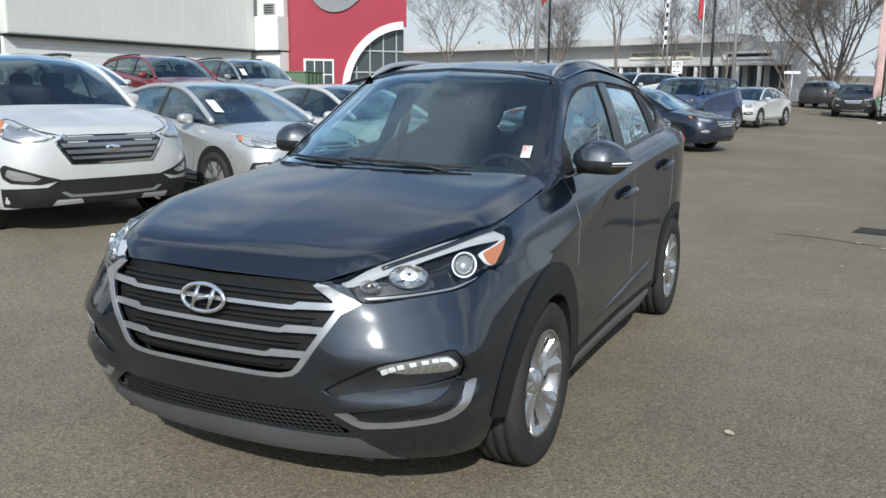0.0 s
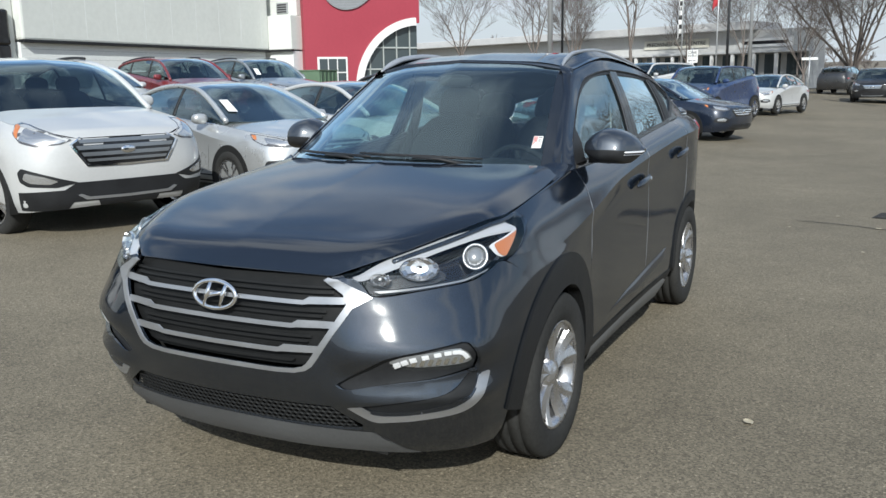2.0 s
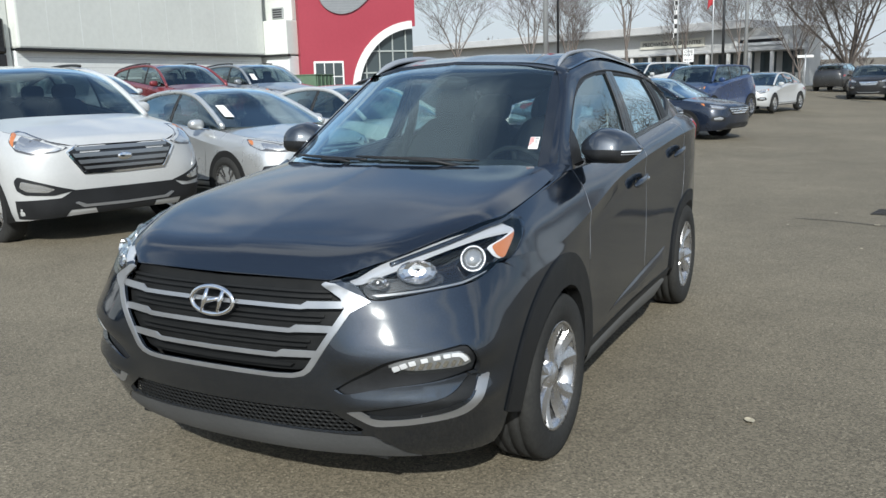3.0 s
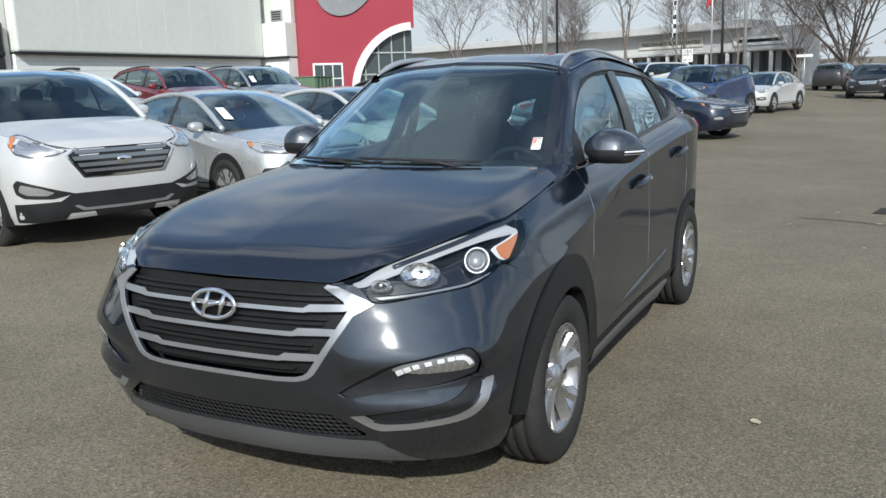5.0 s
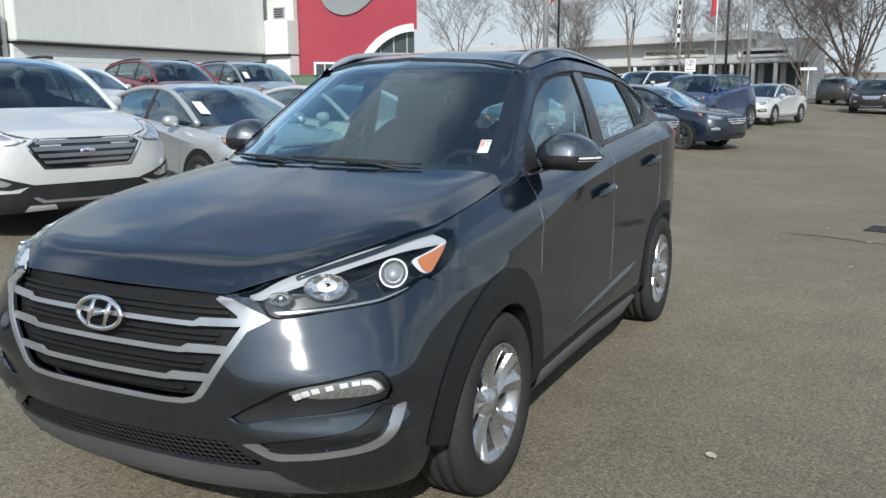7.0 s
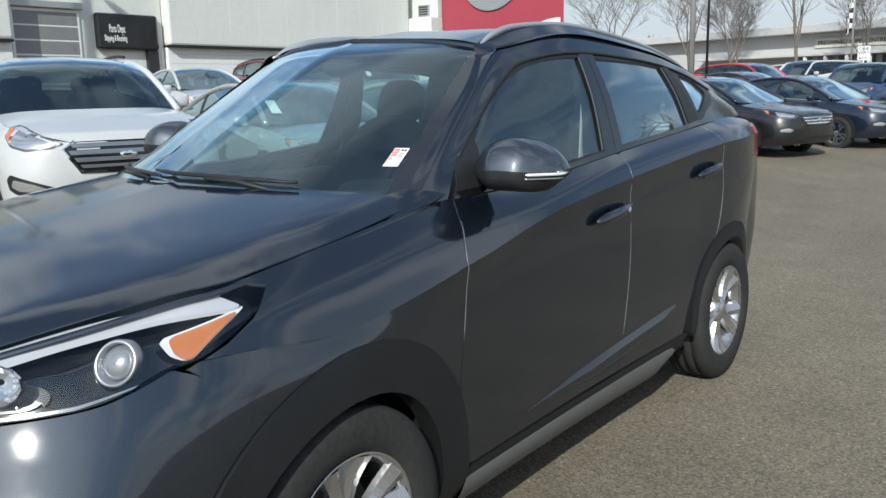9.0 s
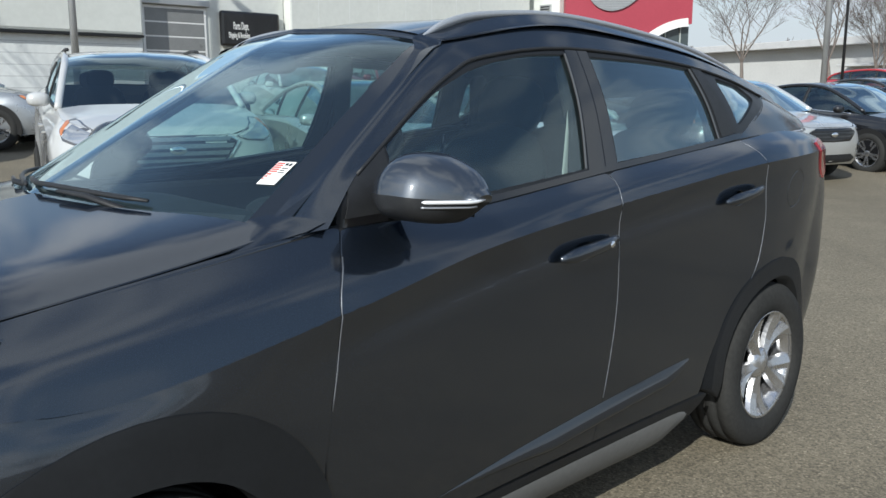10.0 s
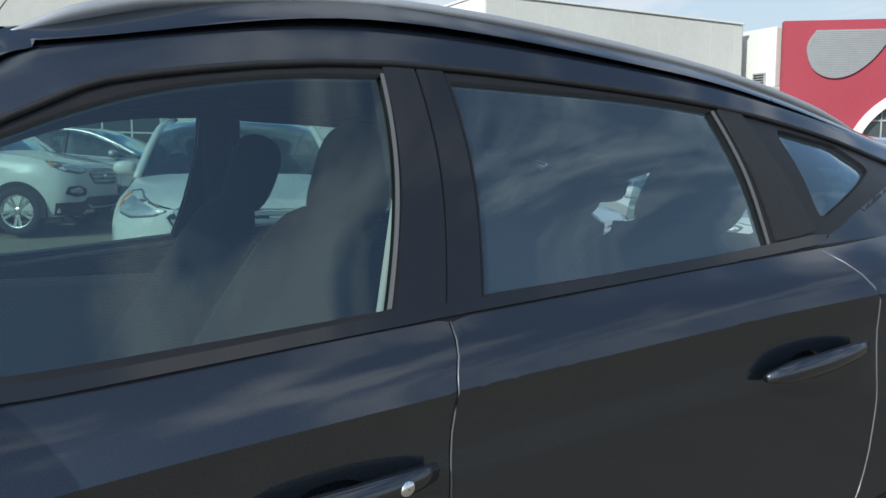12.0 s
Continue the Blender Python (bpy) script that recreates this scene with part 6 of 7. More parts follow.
# --- wheels
def wheel(parent, at, sgn, seed):
    w = new("wheel")
    w.parent = parent
    w.matrix_local = Matrix.Translation(at) @ Matrix.Rotation(0 if sgn > 0 else math.pi, 4, "Z") @ Matrix.Rotation(radians(seed), 4, "X")
    bm = bmesh.new()
    R, W = .340, .105
    lathe(bm, [(-W * .75, .225), (-W * .98, .25), (-W, .29), (-W * .93, .325), (-W * .78, R - .004), (-W * .52, R), (-W * .50, R - .008), (-W * .44, R - .008), (-W * .42, R), (-.012, R + .001), (-.010, R - .008), (.0, R - .008), (.002, R + .001),
               (W * .38, R), (W * .40, R - .008), (W * .47, R - .008), (W * .49, R), (W * .78, R - .004), (W * .93, .325), (W, .29), (W * .99, .262), (W * .985, .258), (W * .95, .235), (W * .80, .219)], 72)
    ty = part("tyre", bm, M_RUBBER, w, "black road tyre")
    bm = bmesh.new()
    for k in range(72):
        for x0, x1, off in ((.058, .084, 0), (.012, .038, .5)):
            for s in ((1,) if x0 > .05 else (1, -1)):
                a = 2 * math.pi * (k + off) / 72
                m = Matrix.Rotation(a, 4, "X") @ Matrix.Translation((s * (x0 + x1) / 2, 0, R - .004 - (.004 if x0 > .05 else 0)))
                box(bm, -(x1 - x0) / 2, (x1 - x0) / 2, -.0115, .0115, -.004, .0022, m @ Matrix.Rotation(radians(18 * s), 4, "Z"))
    part("tread", bm, M_RUBBER, ty, smooth=False)
    bm = bmesh.new()
    lathe(bm, [(W * .84, .213), (W * .90, .222), (W * .86, .224), (W * .80, .219), (W * .72, .208), (W * .2, .196), (-W * .5, .20)], 64)
    rim = part("rim", bm, M_ALLOY, w, "silver alloy rim")
    bm = bmesh.new()
    lathe(bm, [(-.02, .145), (.0, .145), (.0, .05)], 40)
    part("brake_disc", bm, M_DISC, w)
    bm = bmesh.new()
    lathe(bm, [(-.05, .20), (-.05, .01)], 32)
    part("wheel_back", bm, M_DARK, w)
    # five forked spokes, each arm with a bright and a shaded face
    for k in range(5):
        base = 2 * math.pi * k / 5
        for arm, off, width, tw in (("a", -.19, .058, 1), ("b", .25, .048, -1)):
            vs, fs = [], []
            N = 9
            for i in range(N):
                t = i / (N - 1)
                r = .040 + .174 * t
                a = base + off * (t ** .75) * 1.15
                xs = .070 + .020 * t - .014 * math.sin(math.pi * t)
                wd = width * (.62 + .65 * t)
                for u, h in ((-1, -.022), (-.80, -.004), (.1 * tw, .006), (.85, -.003 - .006 * t), (1, -.024)):
                    aa = a + u * wd / r * .62
                    vs.append((xs + h, r * math.cos(aa), r * math.sin(aa)))
            for i in range(N - 1):
                for j in range(4):
                    q = (i * 5 + j, i * 5 + j + 1, i * 5 + 6 + j, i * 5 + 5 + j)
                    fs.append(q)
            mesh_part("spoke", vs, fs, M_ALLOY, rim, smooth=False)
        bm = bmesh.new()
        lathe(bm, [(.048, .011), (.068, .010), (.070, .006), (.070, .001)], 6)
        a = base + math.pi / 5
        part("wheel_nut", bm, M_CHROME, rim).location = (0, .052 * math.cos(a), .052 * math.sin(a))
    bm = bmesh.new()
    lathe(bm, [(.040, .070), (.066, .064), (.074, .046), (.080, .030), (.083, .026), (.084, .001)], 32)
    part("hub_cap", bm, M_ALLOY, rim)
    return w


for sgn in (1, -1):
    wheel(hero, (sgn * .842, .006, .340), sgn, 18)
    wheel(hero, (sgn * .815, 2.67, .338), sgn, 47)

# --- cabin
box_part("cabin_floor", (-.76, .35, .40), (.76, 3.0, .46), M_CABIN, hero)
dash_l = [(.70, .42, 1.03), (.45, .40, 1.055), (0, .36, 1.065), (-.45, .40, 1.06), (-.70, .42, 1.03)]
dash_a = [(x, y - .30 if abs(x) < .5 else y - .16, z + .01) for x, y, z in dash_l]
dash_b = [(x, y + .20, z - .02) for x, y, z in dash_l]
dash_c = [(x, y + .26, z - .16) for x, y, z in dash_l]
dash_d = [(x, y + .20, .60) for x, y, z in dash_l]
dg_ = loft([dash_a, dash_l, dash_b, dash_c, dash_d], 6, 5)
mesh_part("dashboard", dg_.reshape(-1, 3), grid_faces(*dg_.shape[:2]), M_CABIN, hero, "dark dashboard")
blob("instrument_hood", (.17, .09, .05), (.36, .60, 1.05), M_CABIN, hero)
wheel_c = Vector((.36, .82, .98))
tilt = Matrix.Translation(wheel_c) @ Matrix.Rotation(radians(-65), 4, "X")
bm = bmesh.new()
ring_pts = [tilt @ Vector((.185 * math.cos(2 * math.pi * k / 40), .185 * math.sin(2 * math.pi * k / 40), 0)) for k in range(41)]
bm.free()
sw = tube("steering_wheel", ring_pts, .014, M_CABIN, hero, "dark steering wheel", sides=8, up=(.01, .9, .42))
blob("wheel_boss", (.075, .06, .03), (0, 0, 0), M_CABIN, sw, m=tilt @ Matrix.Identity(4))
for sp in ((-1, 0), (1, 0), (0, -1)):
    tube("wheel_spoke", [tilt @ Vector((.05 * sp[0], .05 * sp[1], -.005)), tilt @ Vector((.18 * sp[0], .18 * sp[1], 0))], [.018, .014], M_SATIN if sp[0] else M_CABIN, sw, sides=6, flat=.4)


def seat(name, x, y, w=.25):
    s = new(name)
    s.parent = hero
    tagged(s, "dark cloth seat with headrest")
    s.location = (x, y, 0)
    blob("seat_cushion", (w, .27, .09), (0, 0, .66), M_SEAT, s, 3.2)
    back = Matrix.Rotation(radians(-16), 3, "X")
    blob("seat_back", (w * .98, .085, .34), (0, .33, .98), M_SEAT, s, 3.0, m=back)
    blob("headrest", (.135, .055, .105), (0, .465, 1.365), M_SEAT, s, 3.0, m=back)
    for dx in (-.06, .06):
        tube("headrest_post", [(dx, .43, 1.20), (dx, .46, 1.30)], .006, M_CHROME, s, sides=6)


seat("front_seat", .36, .98)
seat("front_seat", -.36, .98)
for x in (-.42, 0, .42):
    seat("rear_seat", x, 1.92, .21)
for sgn in (1, -1):
    tube("seat_belt", [(sgn * .655, 1.42, 1.42), (sgn * .66, 1.40, 1.15), (sgn * .66, 1.38, .80)], .022, M_BELT if sgn > 0 else M_SEAT, hero, "grey seat belt", sides=6, flat=.12, up=(1, 0, 0))
    tube("pillar_trim", [(sgn * .60, 1.43, 1.55), (sgn * .665, 1.44, 1.30), (sgn * .70, 1.45, 1.05)], [.045, .05, .06], M_CABIN, hero, sides=8, flat=.5, up=(1, 0, 0))
    tube("pillar_trim", [(sgn * .565, 2.32, 1.53), (sgn * .62, 2.42, 1.38), (sgn * .66, 2.5, 1.2)], [.07, .09, .10], M_CABIN, hero, sides=8, flat=.4, up=(1, 0, 0))
blob("rear_view_mirror", (.11, .018, .030), (0, .74, 1.465), M_CABIN, hero)


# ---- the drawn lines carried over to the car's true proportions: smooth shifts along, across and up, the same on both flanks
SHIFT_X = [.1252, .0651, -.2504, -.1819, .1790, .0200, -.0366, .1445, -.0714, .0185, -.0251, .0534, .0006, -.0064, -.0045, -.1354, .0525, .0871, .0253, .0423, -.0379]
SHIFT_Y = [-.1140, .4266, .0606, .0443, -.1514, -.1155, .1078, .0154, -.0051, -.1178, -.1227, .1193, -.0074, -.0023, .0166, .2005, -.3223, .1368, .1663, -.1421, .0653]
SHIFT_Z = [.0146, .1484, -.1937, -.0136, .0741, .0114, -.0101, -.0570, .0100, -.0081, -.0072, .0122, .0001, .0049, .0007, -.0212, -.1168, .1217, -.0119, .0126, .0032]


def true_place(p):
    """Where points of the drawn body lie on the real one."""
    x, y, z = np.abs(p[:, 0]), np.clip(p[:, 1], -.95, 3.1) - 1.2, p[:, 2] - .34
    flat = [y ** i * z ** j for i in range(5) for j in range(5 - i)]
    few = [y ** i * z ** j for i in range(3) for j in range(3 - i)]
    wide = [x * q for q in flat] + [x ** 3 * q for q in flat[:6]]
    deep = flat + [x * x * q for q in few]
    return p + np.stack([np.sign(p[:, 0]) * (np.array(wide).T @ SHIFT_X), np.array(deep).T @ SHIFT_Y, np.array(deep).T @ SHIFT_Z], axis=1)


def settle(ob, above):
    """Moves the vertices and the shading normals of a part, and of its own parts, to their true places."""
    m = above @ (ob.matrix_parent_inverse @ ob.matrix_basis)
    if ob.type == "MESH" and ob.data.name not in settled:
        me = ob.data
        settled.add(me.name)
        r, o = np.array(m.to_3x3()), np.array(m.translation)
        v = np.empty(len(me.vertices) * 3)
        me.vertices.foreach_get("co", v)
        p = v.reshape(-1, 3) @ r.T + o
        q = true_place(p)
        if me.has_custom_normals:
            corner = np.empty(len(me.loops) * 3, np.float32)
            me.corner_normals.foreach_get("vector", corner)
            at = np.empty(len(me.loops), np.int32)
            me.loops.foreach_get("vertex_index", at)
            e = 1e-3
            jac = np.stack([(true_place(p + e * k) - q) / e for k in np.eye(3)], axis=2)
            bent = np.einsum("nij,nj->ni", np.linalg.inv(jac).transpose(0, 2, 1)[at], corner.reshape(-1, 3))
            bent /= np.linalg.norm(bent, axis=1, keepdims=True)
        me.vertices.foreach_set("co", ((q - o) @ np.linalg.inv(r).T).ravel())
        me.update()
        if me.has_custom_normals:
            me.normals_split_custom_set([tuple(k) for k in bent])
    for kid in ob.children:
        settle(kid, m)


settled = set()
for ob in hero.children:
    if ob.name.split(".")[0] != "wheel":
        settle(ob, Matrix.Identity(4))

# ---------------------------------------------------------------- parked cars
def car_paint(name, color, metal=0.0):
    return mat(name, color, 0.32 if metal else 0.4, metal, coat=1.0, vary=0.03, scale=3)


M_CAR_GLASS = glass_mat("parked_car_glass", (0.72, 0.85, 0.83), 0.48)
M_CLEAR = mat("clear_lamp_reflector", (0.50, 0.51, 0.52), 0.14, 0.75, coat=1.0)
M_LAMP_DARK = mat("lamp_housing", (0.10, 0.10, 0.105), 0.15, 0.3, coat=1.0)
M_PEARL = car_paint("pearl_white_paint", (0.47, 0.475, 0.475))
M_LIGHT_SILVER = car_paint("light_silver_paint", (0.52, 0.53, 0.53), 0.55)
M_GREY_SILVER = car_paint("grey_silver_paint", (0.30, 0.32, 0.34), 0.5)
M_DEEP_RED = car_paint("deep_red_paint", (0.20, 0.030, 0.035), 0.3)
M_NAVY = car_paint("navy_paint", (0.012, 0.019, 0.036), 0.3)
M_MID_BLUE = car_paint("mid_blue_paint", (0.018, 0.044, 0.125), 0.25)
M_BLACK_PAINT = car_paint("black_paint", (0.012, 0.012, 0.014), 0.2)
M_CHARCOAL = car_paint("charcoal_paint", (0.050, 0.050, 0.052), 0.5)
M_BRIGHT_RED = car_paint("bright_red_paint", (0.42, 0.03, 0.04))

# one wheel shared by all parked cars
_tyre = bmesh.new()
lathe(_tyre, [(-.10, .22), (-.11, .27), (-.10, .31), (-.07, .335), (.07, .335), (.10, .31), (.11, .27), (.105, .235), (.09, .222)], 40)
tyre_mesh = bpy.data.meshes.new("tyre")
_tyre.to_mesh(tyre_mesh)
_tyre.free()
tyre_mesh.materials.append(M_RUBBER)
tyre_mesh.shade_smooth()
_rim = bmesh.new()
lathe(_rim, [(.095, .212), (.098, .224), (.088, .224), (.075, .205), (.02, .195)], 40)
lathe(_rim, [(.03, .06), (.075, .055), (.085, .03), (.086, .001)], 20)
for k in range(10):
    a = 2 * math.pi * k / 10 + (.13 if k % 2 else -.13)
    q = [_rim.verts.new((x, r * math.cos(a + w / r), r * math.sin(a + w / r))) for r, x, w in ((.05, .078, -.016), (.21, .090, -.020), (.21, .090, .020), (.05, .078, .016))]
    _rim.faces.new(q)
rim_mesh = bpy.data.meshes.new("rim")
_rim.to_mesh(rim_mesh)
_rim.free()
rim_mesh.materials.append(M_ALLOY)
_well = bmesh.new()
_rows = [[_well.verts.new((x, r * math.cos(radians(a)), r * math.sin(radians(a)))) for a in range(-16, 197, 8)] for x, r in ((-.30, .39), (.0, .39), (.0, .30), (-.06, .28), (-.06, .02))]
for _a, _b in zip(_rows, _rows[1:]):
    for k in range(len(_a) - 1):
        _well.faces.new((_a[k], _a[k + 1], _b[k + 1], _b[k]))
well_mesh = bpy.data.meshes.new("wheel_well")
_well.to_mesh(well_mesh)
_well.free()
well_mesh.materials.append(M_DARK)

SHAPES = {
    # half width, wheelbase, front and rear overhang factor, height factor of the body, roof line (y, z) from pillar foot to tail, roof half width
    "suv": (.94, 2.70, .86, 1.0, 1.03, [(.30, 1.12), (.60, 1.36), (.95, 1.55), (1.45, 1.635), (2.1, 1.63), (2.6, 1.58), (3.0, 1.50), (3.25, 1.36)], .66),
    "sedan": (.91, 2.75, 1.0, 1.22, .885, [(.22, 1.00), (.65, 1.22), (1.05, 1.375), (1.5, 1.435), (2.0, 1.41), (2.45, 1.31), (2.9, 1.16), (3.15, 1.07)], .58),
    "box": (.90, 2.57, .85, .70, 1.02, [(.12, 1.12), (.38, 1.38), (.62, 1.56), (1.2, 1.60), (2.0, 1.595), (2.6, 1.57), (2.95, 1.53), (3.10, 1.40)], .68),
    "hatch": (.89, 2.65, .95, .85, .92, [(.18, 1.03), (.58, 1.26), (.95, 1.42), (1.45, 1.47), (2.1, 1.45), (2.6, 1.36), (2.95, 1.22), (3.1, 1.12)], .60),
}


def parked_car(name, label, shape, paint_m, x, y, facing, grille_m=None, wide=False, group="cars in the lot", rails=False, paper=False, size=1.0, steer=0):
    """A parked car whose nose is at (x, y) and points facing degrees round from +x (anticlockwise)."""
    W, wb, fo, ro, zs, roofline, rw = SHAPES[shape]
    kx = W / .885

    def T(p):
        yy = p[1] * fo if p[1] < 0 else (p[1] * wb / 2.67 if p[1] < 2.67 else wb + (p[1] - 2.67) * ro)
        return (p[0] * kx, yy, p[2] * zs if p[2] > .4 else p[2] * (1 + (zs - 1) * .3))

    lines = [[T(p) for p in ln] for ln in (L0, L1, L2, L3, L4, L5, L6)]
    if shape == "sedan":
        lines[6] = [(a, b, min(c, 1.04)) for a, b, c in lines[6]]
        lines[5] = [(a, b, min(c, .99)) for a, b, c in lines[5]]
    low = loft(lines[:6], 5, 4)
    sho = loft([lines[5], [tuple(np.array(a) * .5 + np.array(b) * .5 + np.array((.012 if a[0] > .3 else 0, 0, .008))) for a, b in zip(lines[5], lines[6])], lines[6]], 5, 3)
    edge, mid = [T(p) for p in EDGE], [T(p) for p in MID]
    q1 = [(a[0] * .6, b[1] + (a[1] - b[1]) * .42, b[2] + (a[2] - b[2]) * .2) for a, b in zip(edge, mid)]
    hood = loft([mid, q1, edge], 5, 5)
    # glasshouse from the belt (top of the shoulder) up to the roof line
    l6 = np.array([p for p in lines[6] if p[1] > -.35 and p[0] > .3])
    order = np.argsort(l6[:, 1])
    roof_pts = [(T((0, ry, 0))[1] if ry > 2.67 else ry * wb / 2.67, rz) for ry, rz in roofline]
    belt, top_l = [], []
    foot = roof_pts[0][0]
    for k, (ry, rz) in enumerate(roof_pts):
        yb = foot + (ry - foot) * .96 + .04
        bx, bz = np.interp(yb, l6[order, 1], l6[order, 0]), np.interp(yb, l6[order, 1], l6[order, 2])
        belt.append((bx - .004, yb, bz - .01))
        f = (rz - bz) / (max(z for _, z in roof_pts) - bz)
        top_l.append((bx + (rw - bx) * max(.02, min(1, f)), ry, max(rz, bz)))
    green = loft([belt, [tuple(np.array(a) * .5 + np.array(b) * .5 + np.array((.012, 0, 0))) for a, b in zip(belt, top_l)], top_l], 5, 5)
    crown = [(0, p[1] - (.16 if k < 3 else -.10 * (k > 5)), p[2] + (.055 if k > 1 else -.02)) for k, p in enumerate(top_l)]
    deck = loft([crown, [(a[0] * .62, b[1] + (a[1] - b[1]) * .36, b[2] + (a[2] - b[2]) * .32) for a, b in zip(top_l, crown)], top_l], 6, 5)
    m = Matrix.Translation((x, y, ground_z(x, y))) @ Matrix.Rotation(radians(facing + 90), 4, "Z") @ Matrix.Scale(size, 4) @ Matrix.Translation((0, .91 * fo, 0))
    car = thing(name, label, "car", m, group)

    def both_sides(nm, g, mt, flip=False, lb=""):
        h = np.concatenate([mirrored(g)[:, ::-1], g[:, 1:]], axis=1) if nm in ("hood", "roof", "windshield", "rear_window") else None
        if h is not None:
            return [mesh_part(nm, h.reshape(-1, 3), grid_faces(*h.shape[:2], flip), mt, car, lb)]
        return [mesh_part(nm, q.reshape(-1, 3), grid_faces(*q.shape[:2], fl), mt, car, lb) for q, fl in ((g, flip), (mirrored(g), not flip))]

    body = np.concatenate([mirrored(low)[::-1], low[1:]], axis=0)
    mesh_part("body", body.reshape(-1, 3), grid_faces(*body.shape[:2]), paint_m, car)
    both_sides("shoulder", sho, paint_m)
    both_sides("hood", hood, paint_m, True)
    tail = [p for p in lines[6] if p[1] > top_l[-1][1] - .35 and p[0] >= 0]
    rear = loft([[(0, p[1], p[2] + .02) for p in tail], tail], 4, 3)
    both_sides("boot_lid", rear, paint_m, True)
    n_roof = 6
    i0, i1 = 2 * n_roof + 2, (len(roof_pts) - 3) * n_roof + (4 if shape in ("suv", "box") else -3)
    ws = both_sides("windshield", deck[:i0 + 1], M_CAR_GLASS, True)
    both_sides("roof", deck[i0:i1 + 1], paint_m, True)
    both_sides("rear_window", deck[i1:], M_CAR_GLASS, True)
    for g in both_sides("side_window", green, M_CAR_GLASS):
        g.visible_shadow = False
    edge_line = catmull(top_l, 5)
    for sgn in (1, -1):
        tube("roof_edge", [(sgn * p[0], p[1], p[2]) for p in edge_line], .034, paint_m, car, sides=8)
        for yy, wd in ((1.38 * wb / 2.67, .035), (2.25 * wb / 2.67, .04)):
            i = int(np.argmin(np.abs(green[:, 0, 1] - yy)))
            tube("door_pillar", [(sgn * (p[0] + .004), p[1], p[2]) for p in green[i]], wd, M_TRIM, car, sides=6, flat=.25, up=(sgn, 0, 0.3))
        tube("belt_moulding", [(sgn * (p[0] + .004), p[1], p[2] + .012) for p in green[2:, 0]], .012, M_CHROME if shape == "sedan" else M_TRIM, car, sides=6)
        i = int(np.argmin(np.abs(green[:, 0, 1] - (foot + .38))))
        bx, by, bz = green[i, 0]
        blob("side_mirror", (.10, .07, .065), (sgn * (bx + .13), by - .03, bz + .075), paint_m, car, 2.6)
        for wy in (0.0, wb):
            i = int(np.argmin(np.abs(low[:, 8, 1] - wy)))
            wx = low[i, 8, 0]
            turn = Matrix.Rotation(0 if sgn > 0 else math.pi, 4, "Z")
            well = new("wheel_well", well_mesh)
            well.parent, well.matrix_local = car, Matrix.Translation((sgn * (wx + .006), wy, .345)) @ turn
            wh = new("wheel")
            wh.parent, wh.matrix_local = car, Matrix.Translation((sgn * (wx - .082), wy, .337)) @ Matrix.Rotation(radians(steer if wy == 0 else 0), 4, "Z") @ turn
            for nm, me in (("tyre", tyre_mesh), ("rim", rim_mesh)):
                o = new(nm, me)
                o.parent = wh
        if rails:
            tube("roof_rail", [(sgn * (p[0] - .03), p[1], p[2] + .055) for p in edge_line[14:30]], .018, M_TRIM, car, sides=6)
    # cabin: dark seats seen through the glass
    for sx in (-.36, .36):
        for sy in (1.15, 2.0):
            zt = max(z for _, z in roof_pts)
            blob("seat", (.24, .10, .36), (sx, sy * wb / 2.67, zt - .66), M_SEAT, car, 3.0)
            blob("headrest", (.13, .05, .09), (sx, sy * wb / 2.67 + .06, zt - .24), M_SEAT, car, 3.0)
    blob("dashboard", (W * .80, .20, .12), (0, foot + .30, lines[6][7][2] - .10), M_CABIN, car, 3.5)
    # nose: lamps, grille and dark lower part, laid on the skin
    skin = Skin([(low, False), (sho, False), (mirrored(low), True), (mirrored(sho), True), (hood, True), (mirrored(hood), False)])
    k2 = lambda ring: [(a, b * zs) for a, b in ring]
    lam = [(.50, .872), (.70, .932), (.92, .972), (1.06, .985), (1.0, .905), (.86, .838), (.66, .803), (.55, .818)]
    if wide:
        lam = [(.50, .868), (.70, .940), (.92, 1.000), (1.06, 1.020), (1.03, .925), (.94, .850), (.80, .815), (.60, .832)]
    for sgn in (1, -1):
        r = rounded(k2(lam), .02)
        r = r if sgn > 0 else [(-a, b) for a, b in reversed(r)]
        lamp = panel("headlamp", skin, r, around, M_LAMP_DARK, car, .06, .004, (), .02, "clear headlamp")
        r = rounded(k2([(.55, .864), (.72, .918), (.93, .975), (.955, .875), (.80, .832), (.61, .842)] if wide else [(.56, .868), (.70, .908), (.86, .935), (.83, .87), (.66, .835), (.58, .84)]), .015)
        panel("reflector", skin, r if sgn > 0 else [(-a, b) for a, b in reversed(r)], around, M_CLEAR, lamp, .05, .008, (), .01)
        r = rounded(k2([(.985, .990), (1.045, 1.006), (1.015, .925), (.975, .885)] if wide else [(.96, .960), (1.03, .97), (.985, .918), (.95, .905)]), .012)
        panel("amber_reflector", skin, r if sgn > 0 else [(-a, b) for a, b in reversed(r)], around, M_AMBER, lamp, .05, .008, (), .01)
        r = rounded(k2([(.48, .500), (.60, .535), (.72, .575), (.93, .640), (.97, .60), (.95, .52), (.88, .480), (.66, .465)] if wide else [(.53, .60), (.66, .655), (.83, .64), (.87, .545), (.72, .505), (.56, .52)]), .02)
        fog = panel("fog_recess", skin, r if sgn > 0 else [(-a, b) for a, b in reversed(r)], around, M_TRIM, car, .05, .005, (), .01, "black fog lamp recess")
        r = rounded(k2([(.64, .520), (.74, .560), (.90, .600), (.92, .545), (.86, .510), (.70, .495)] if wide else [(.60, .60), (.68, .63), (.80, .605), (.80, .56), (.64, .55)]), .015)
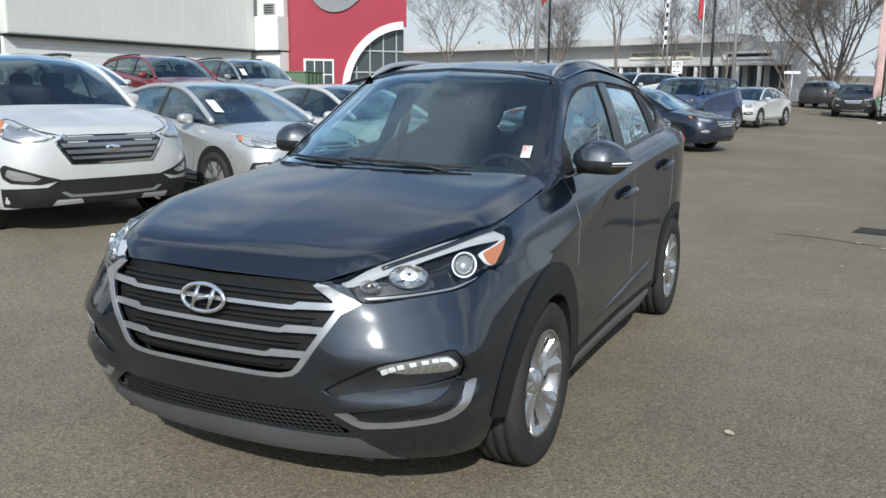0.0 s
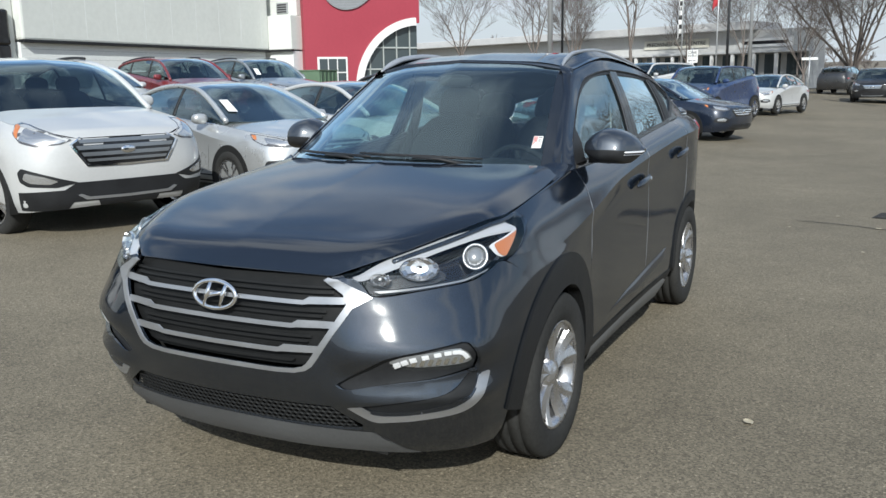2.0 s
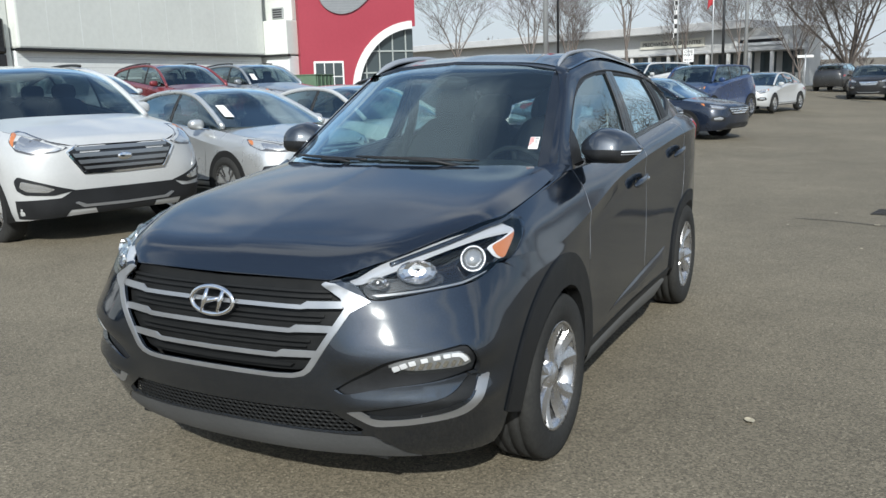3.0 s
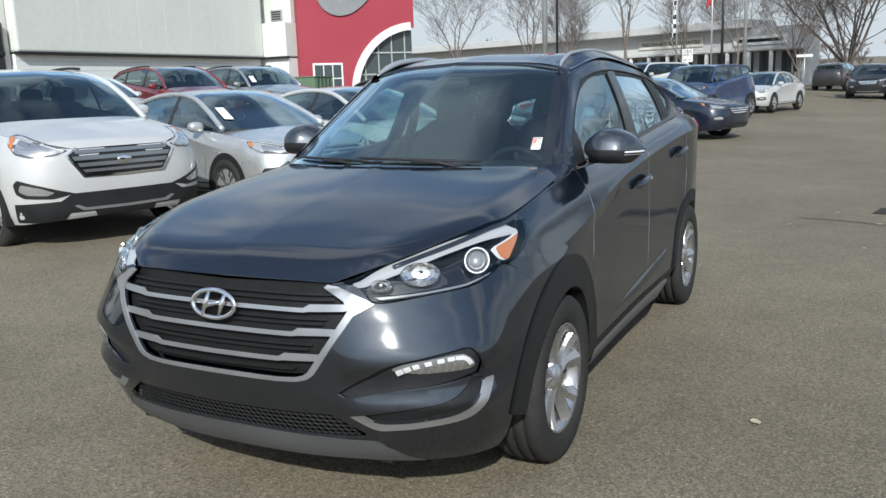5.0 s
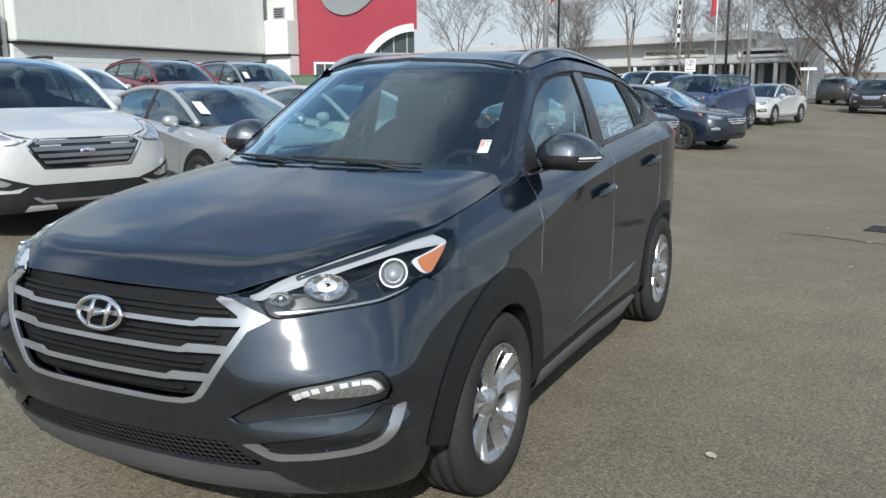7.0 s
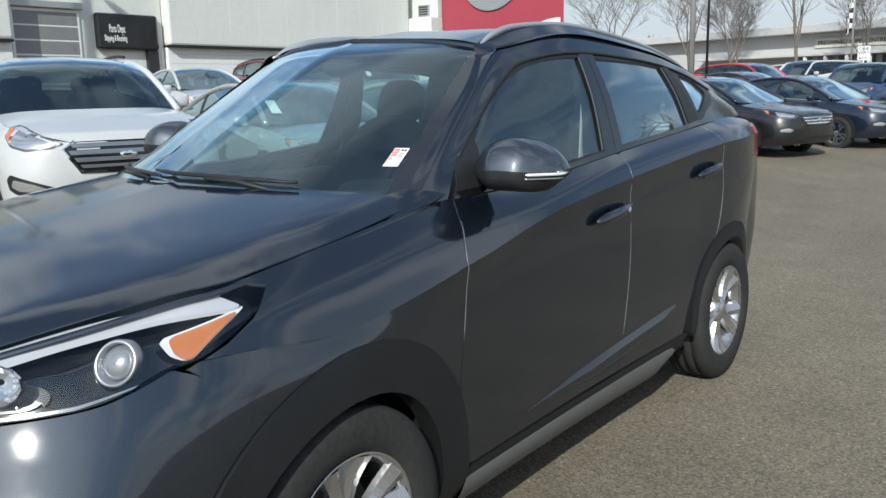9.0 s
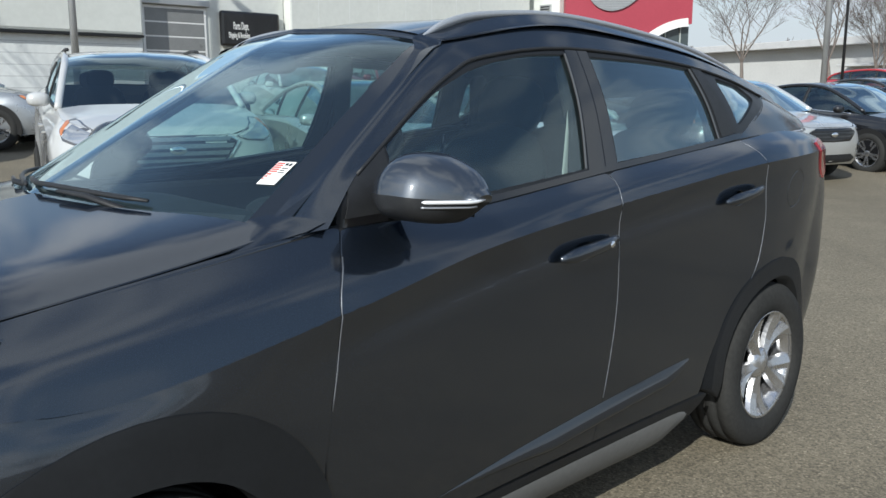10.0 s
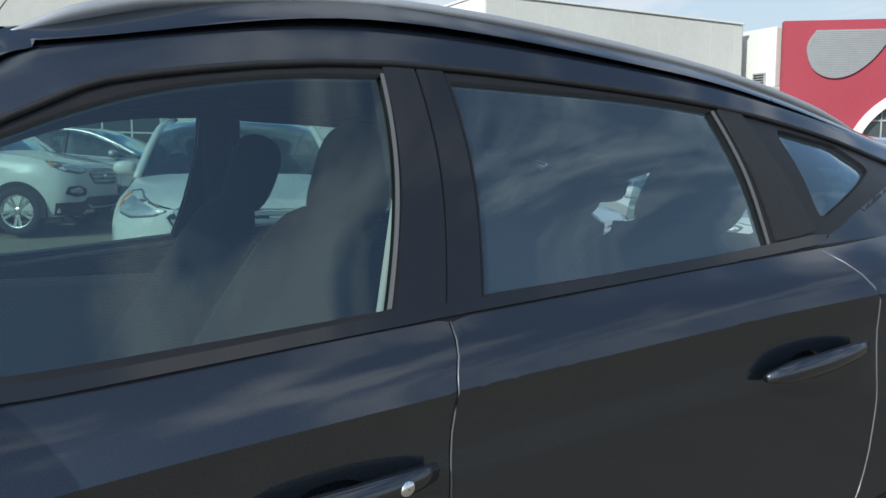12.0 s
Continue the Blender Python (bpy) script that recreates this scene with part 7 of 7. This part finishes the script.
        panel("fog_lamp", skin, r if sgn > 0 else [(-a, b) for a, b in reversed(r)], around, M_CLEAR, fog, .05, .009, (), .01)
    mouth = [(0, .876), (.42, .879), (.515, .828), (.39, .650), (0, .642)] if wide else [(0, .865), (.36, .865), (.47, .80), (.34, .665), (0, .655)]
    gr = panel("grille", skin, rounded(full(k2(mouth)), .02), around, M_GLOSS_BLACK, car, .06, .006, (), .02, "black grille with silver bars")
    for zc, ext, th in ((.850, .465, .014), (.795, .480, .016), (.738, .440, .016), (.685, .400, .012)) if wide else ((.82, .43, .012), (.765, .40, .012), (.71, .35, .012)):
        panel("slat", skin, full(k2([(0, zc + th), (ext, zc + th + .002), (ext - .02, zc - th), (0, zc - th)])), around, grille_m or (M_SLAT if wide else M_SATIN), gr, .06, .014, (), .012)
    if wide:
        panel("grille_rim", skin, full(k2([(0, .642), (.39, .650), (.515, .828), (.43, .879), (.44, .886), (.535, .830), (.40, .634), (0, .626)])), around, M_CHROME, gr, .05, .012, (), .012)
    panel("lower_grille", skin, full(k2([(0, .50), (.50, .50), (.60, .44), (.98, .43), (.99, .27), (.80, .262), (.45, .275), (0, .280)]) if shape in ("suv",) else k2([(0, .46), (.40, .46), (.52, .40), (.46, .34), (0, .33)])), around, M_TRIM, car, .07, .006, (), .02, "dark lower bumper")
    if shape == "suv":
        panel("skid_strip", skin, full(k2([(0, .362), (.40, .367), (.47, .398), (.50, .390), (.43, .345), (0, .340)])), around, M_SATIN, car, .05, .014, (), .012, "silver skid strip")
    bm = bmesh.new()
    bmesh.ops.create_icosphere(bm, subdivisions=2, radius=1)
    bmesh.ops.scale(bm, vec=(.075, .014, .038), verts=bm.verts)
    p, n = skin.cast(*around(0, .765 * zs))
    part("badge", bm, M_CHROME, gr).location = p + n * .018
    # dark lower flank
    fl = Skin([(low, False)])
    for yy0, yy1 in ((.42, wb - .42),):
        panel("sill_trim", fl, [(yy0, .36), (yy1, .36), (yy1, .27), (yy0, .27)], side, M_TRIM, car, .12, .006, (), .03, both=True)
        panel("door_handle", fl, rounded([(1.10, .87 * zs), (1.30, .885 * zs), (1.30, .865 * zs), (1.10, .85 * zs)], .01), side, paint_m, car, .05, .018, (), .018, both=True)
        panel("door_handle", fl, rounded([(2.00, .90 * zs), (2.18, .912 * zs), (2.18, .892 * zs), (2.00, .88 * zs)], .01), side, paint_m, car, .05, .018, (), .018, both=True)
        for gy in (.47, 1.42 * wb / 2.67):
            panel("door_gap", fl, [(gy, .85 * zs), (gy + .006, .85 * zs), (gy + .046, .38), (gy + .04, .38)], side, M_DARK, car, .1, .0015, (), 0, both=True)
    # tail lamps
    panel("tail_lamp", fl, rounded([(T((0, 3.0, 0))[1], .97 * zs), (T((0, 3.30, 0))[1], .97 * zs), (T((0, 3.30, 0))[1], .86 * zs), (T((0, 3.1, 0))[1], .88 * zs)], .02), side, M_RED_LENS, car, .06, .006, (), .02, both=True)
    if paper:
        g = np.concatenate([mirrored(deck)[:, ::-1], deck[:, 1:]], axis=1)
        q = [Vector(g[i, j]) + Vector((0, -.012, .012)) for i, j in ((3, 2), (3, 4), (7, 4), (7, 2))]
        mesh_part("price_sheet", q, [(0, 1, 2, 3)], M_WHITE_PAPER, car, "white price sheet behind the windshield", smooth=False)
    return car


parked_car("suv", "pearl white midsize suv with black lower bumper, parked", "suv", M_PEARL, -4.52, 2.82, -16, rails=True, size=1.05, steer=10, wide=True)
parked_car("sedan", "light silver sedan with a white price sheet", "sedan", M_LIGHT_SILVER, -3.75, 5.3, -16, paper=True)
parked_car("sedan", "white sedan parked in a tight row", "sedan", M_PEARL, -3.11, 7.51, -16)
parked_car("hatchback", "light silver hatchback with dark grille", "hatch", M_LIGHT_SILVER, -2.55, 11.8, -16, grille_m=M_TRIM)
parked_car("suv", "black suv with a chrome mesh grille", "suv", M_BLACK_PAINT, -2.68, 9.85, -16, grille_m=M_CHROME)
parked_car("sedan", "black sedan with chrome grille bars", "sedan", M_BLACK_PAINT, -1.7, 14.5, -16, grille_m=M_CHROME)
parked_car("sedan", "navy blue sedan with chrome grille bars", "sedan", M_NAVY, -0.8, 17.4, -17, grille_m=M_CHROME)
parked_car("boxy_car", "blue boxy hatchback with dark windows", "box", M_MID_BLUE, -3.46, 22.80, -107)
parked_car("sedan", "white coupe-like sedan beside the blue car", "sedan", M_PEARL, -2.23, 27.82, -104, size=.94)
parked_car("suv", "black suv with a chrome grille", "suv", M_BLACK_PAINT, 1.55, 42.57, -92, grille_m=M_CHROME)
parked_car("sedan", "white sedan beyond the feather banner", "sedan", M_PEARL, 3.39, 41.30, -100)
parked_car("suv", "charcoal suv seen from behind", "suv", M_CHARCOAL, 0.22, 57.56, 76)
parked_car("van", "white van beyond the blue car", "box", M_PEARL, -7.45, 30.27, -122)
parked_car("suv", "deep red suv in the far row", "suv", M_DEEP_RED, -11.72, 12.46, -16, rails=True)
parked_car("suv", "silver grey suv in the far row", "suv", M_GREY_SILVER, -11.16, 14.82, -16, rails=True, paper=True)
parked_car("sedan", "white sedan in the far row", "sedan", M_PEARL, -12.10, 10.04, -16)
parked_car("wagon", "white wagon with black lower cladding", "suv", M_PEARL, -11.14, 2.70, 60)
parked_car("sedan", "blue grey sedan beside the white wagon", "sedan", M_GREY_SILVER, -12.57, 4.78, 60)
parked_car("suv", "dark suv at the edge of the lot", "suv", M_CHARCOAL, -9.34, -5.08, 20)
parked_car("suv", "bright red suv beyond the black sedan", "suv", M_BRIGHT_RED, -5.90, 28.97, -16)
parked_car("suv", "white suv beyond the black sedan", "suv", M_PEARL, -4.74, 31.99, -16)
parked_car("sedan", "dark grey sedan beyond the black sedan", "sedan", M_CHARCOAL, -3.60, 22.00, -16)
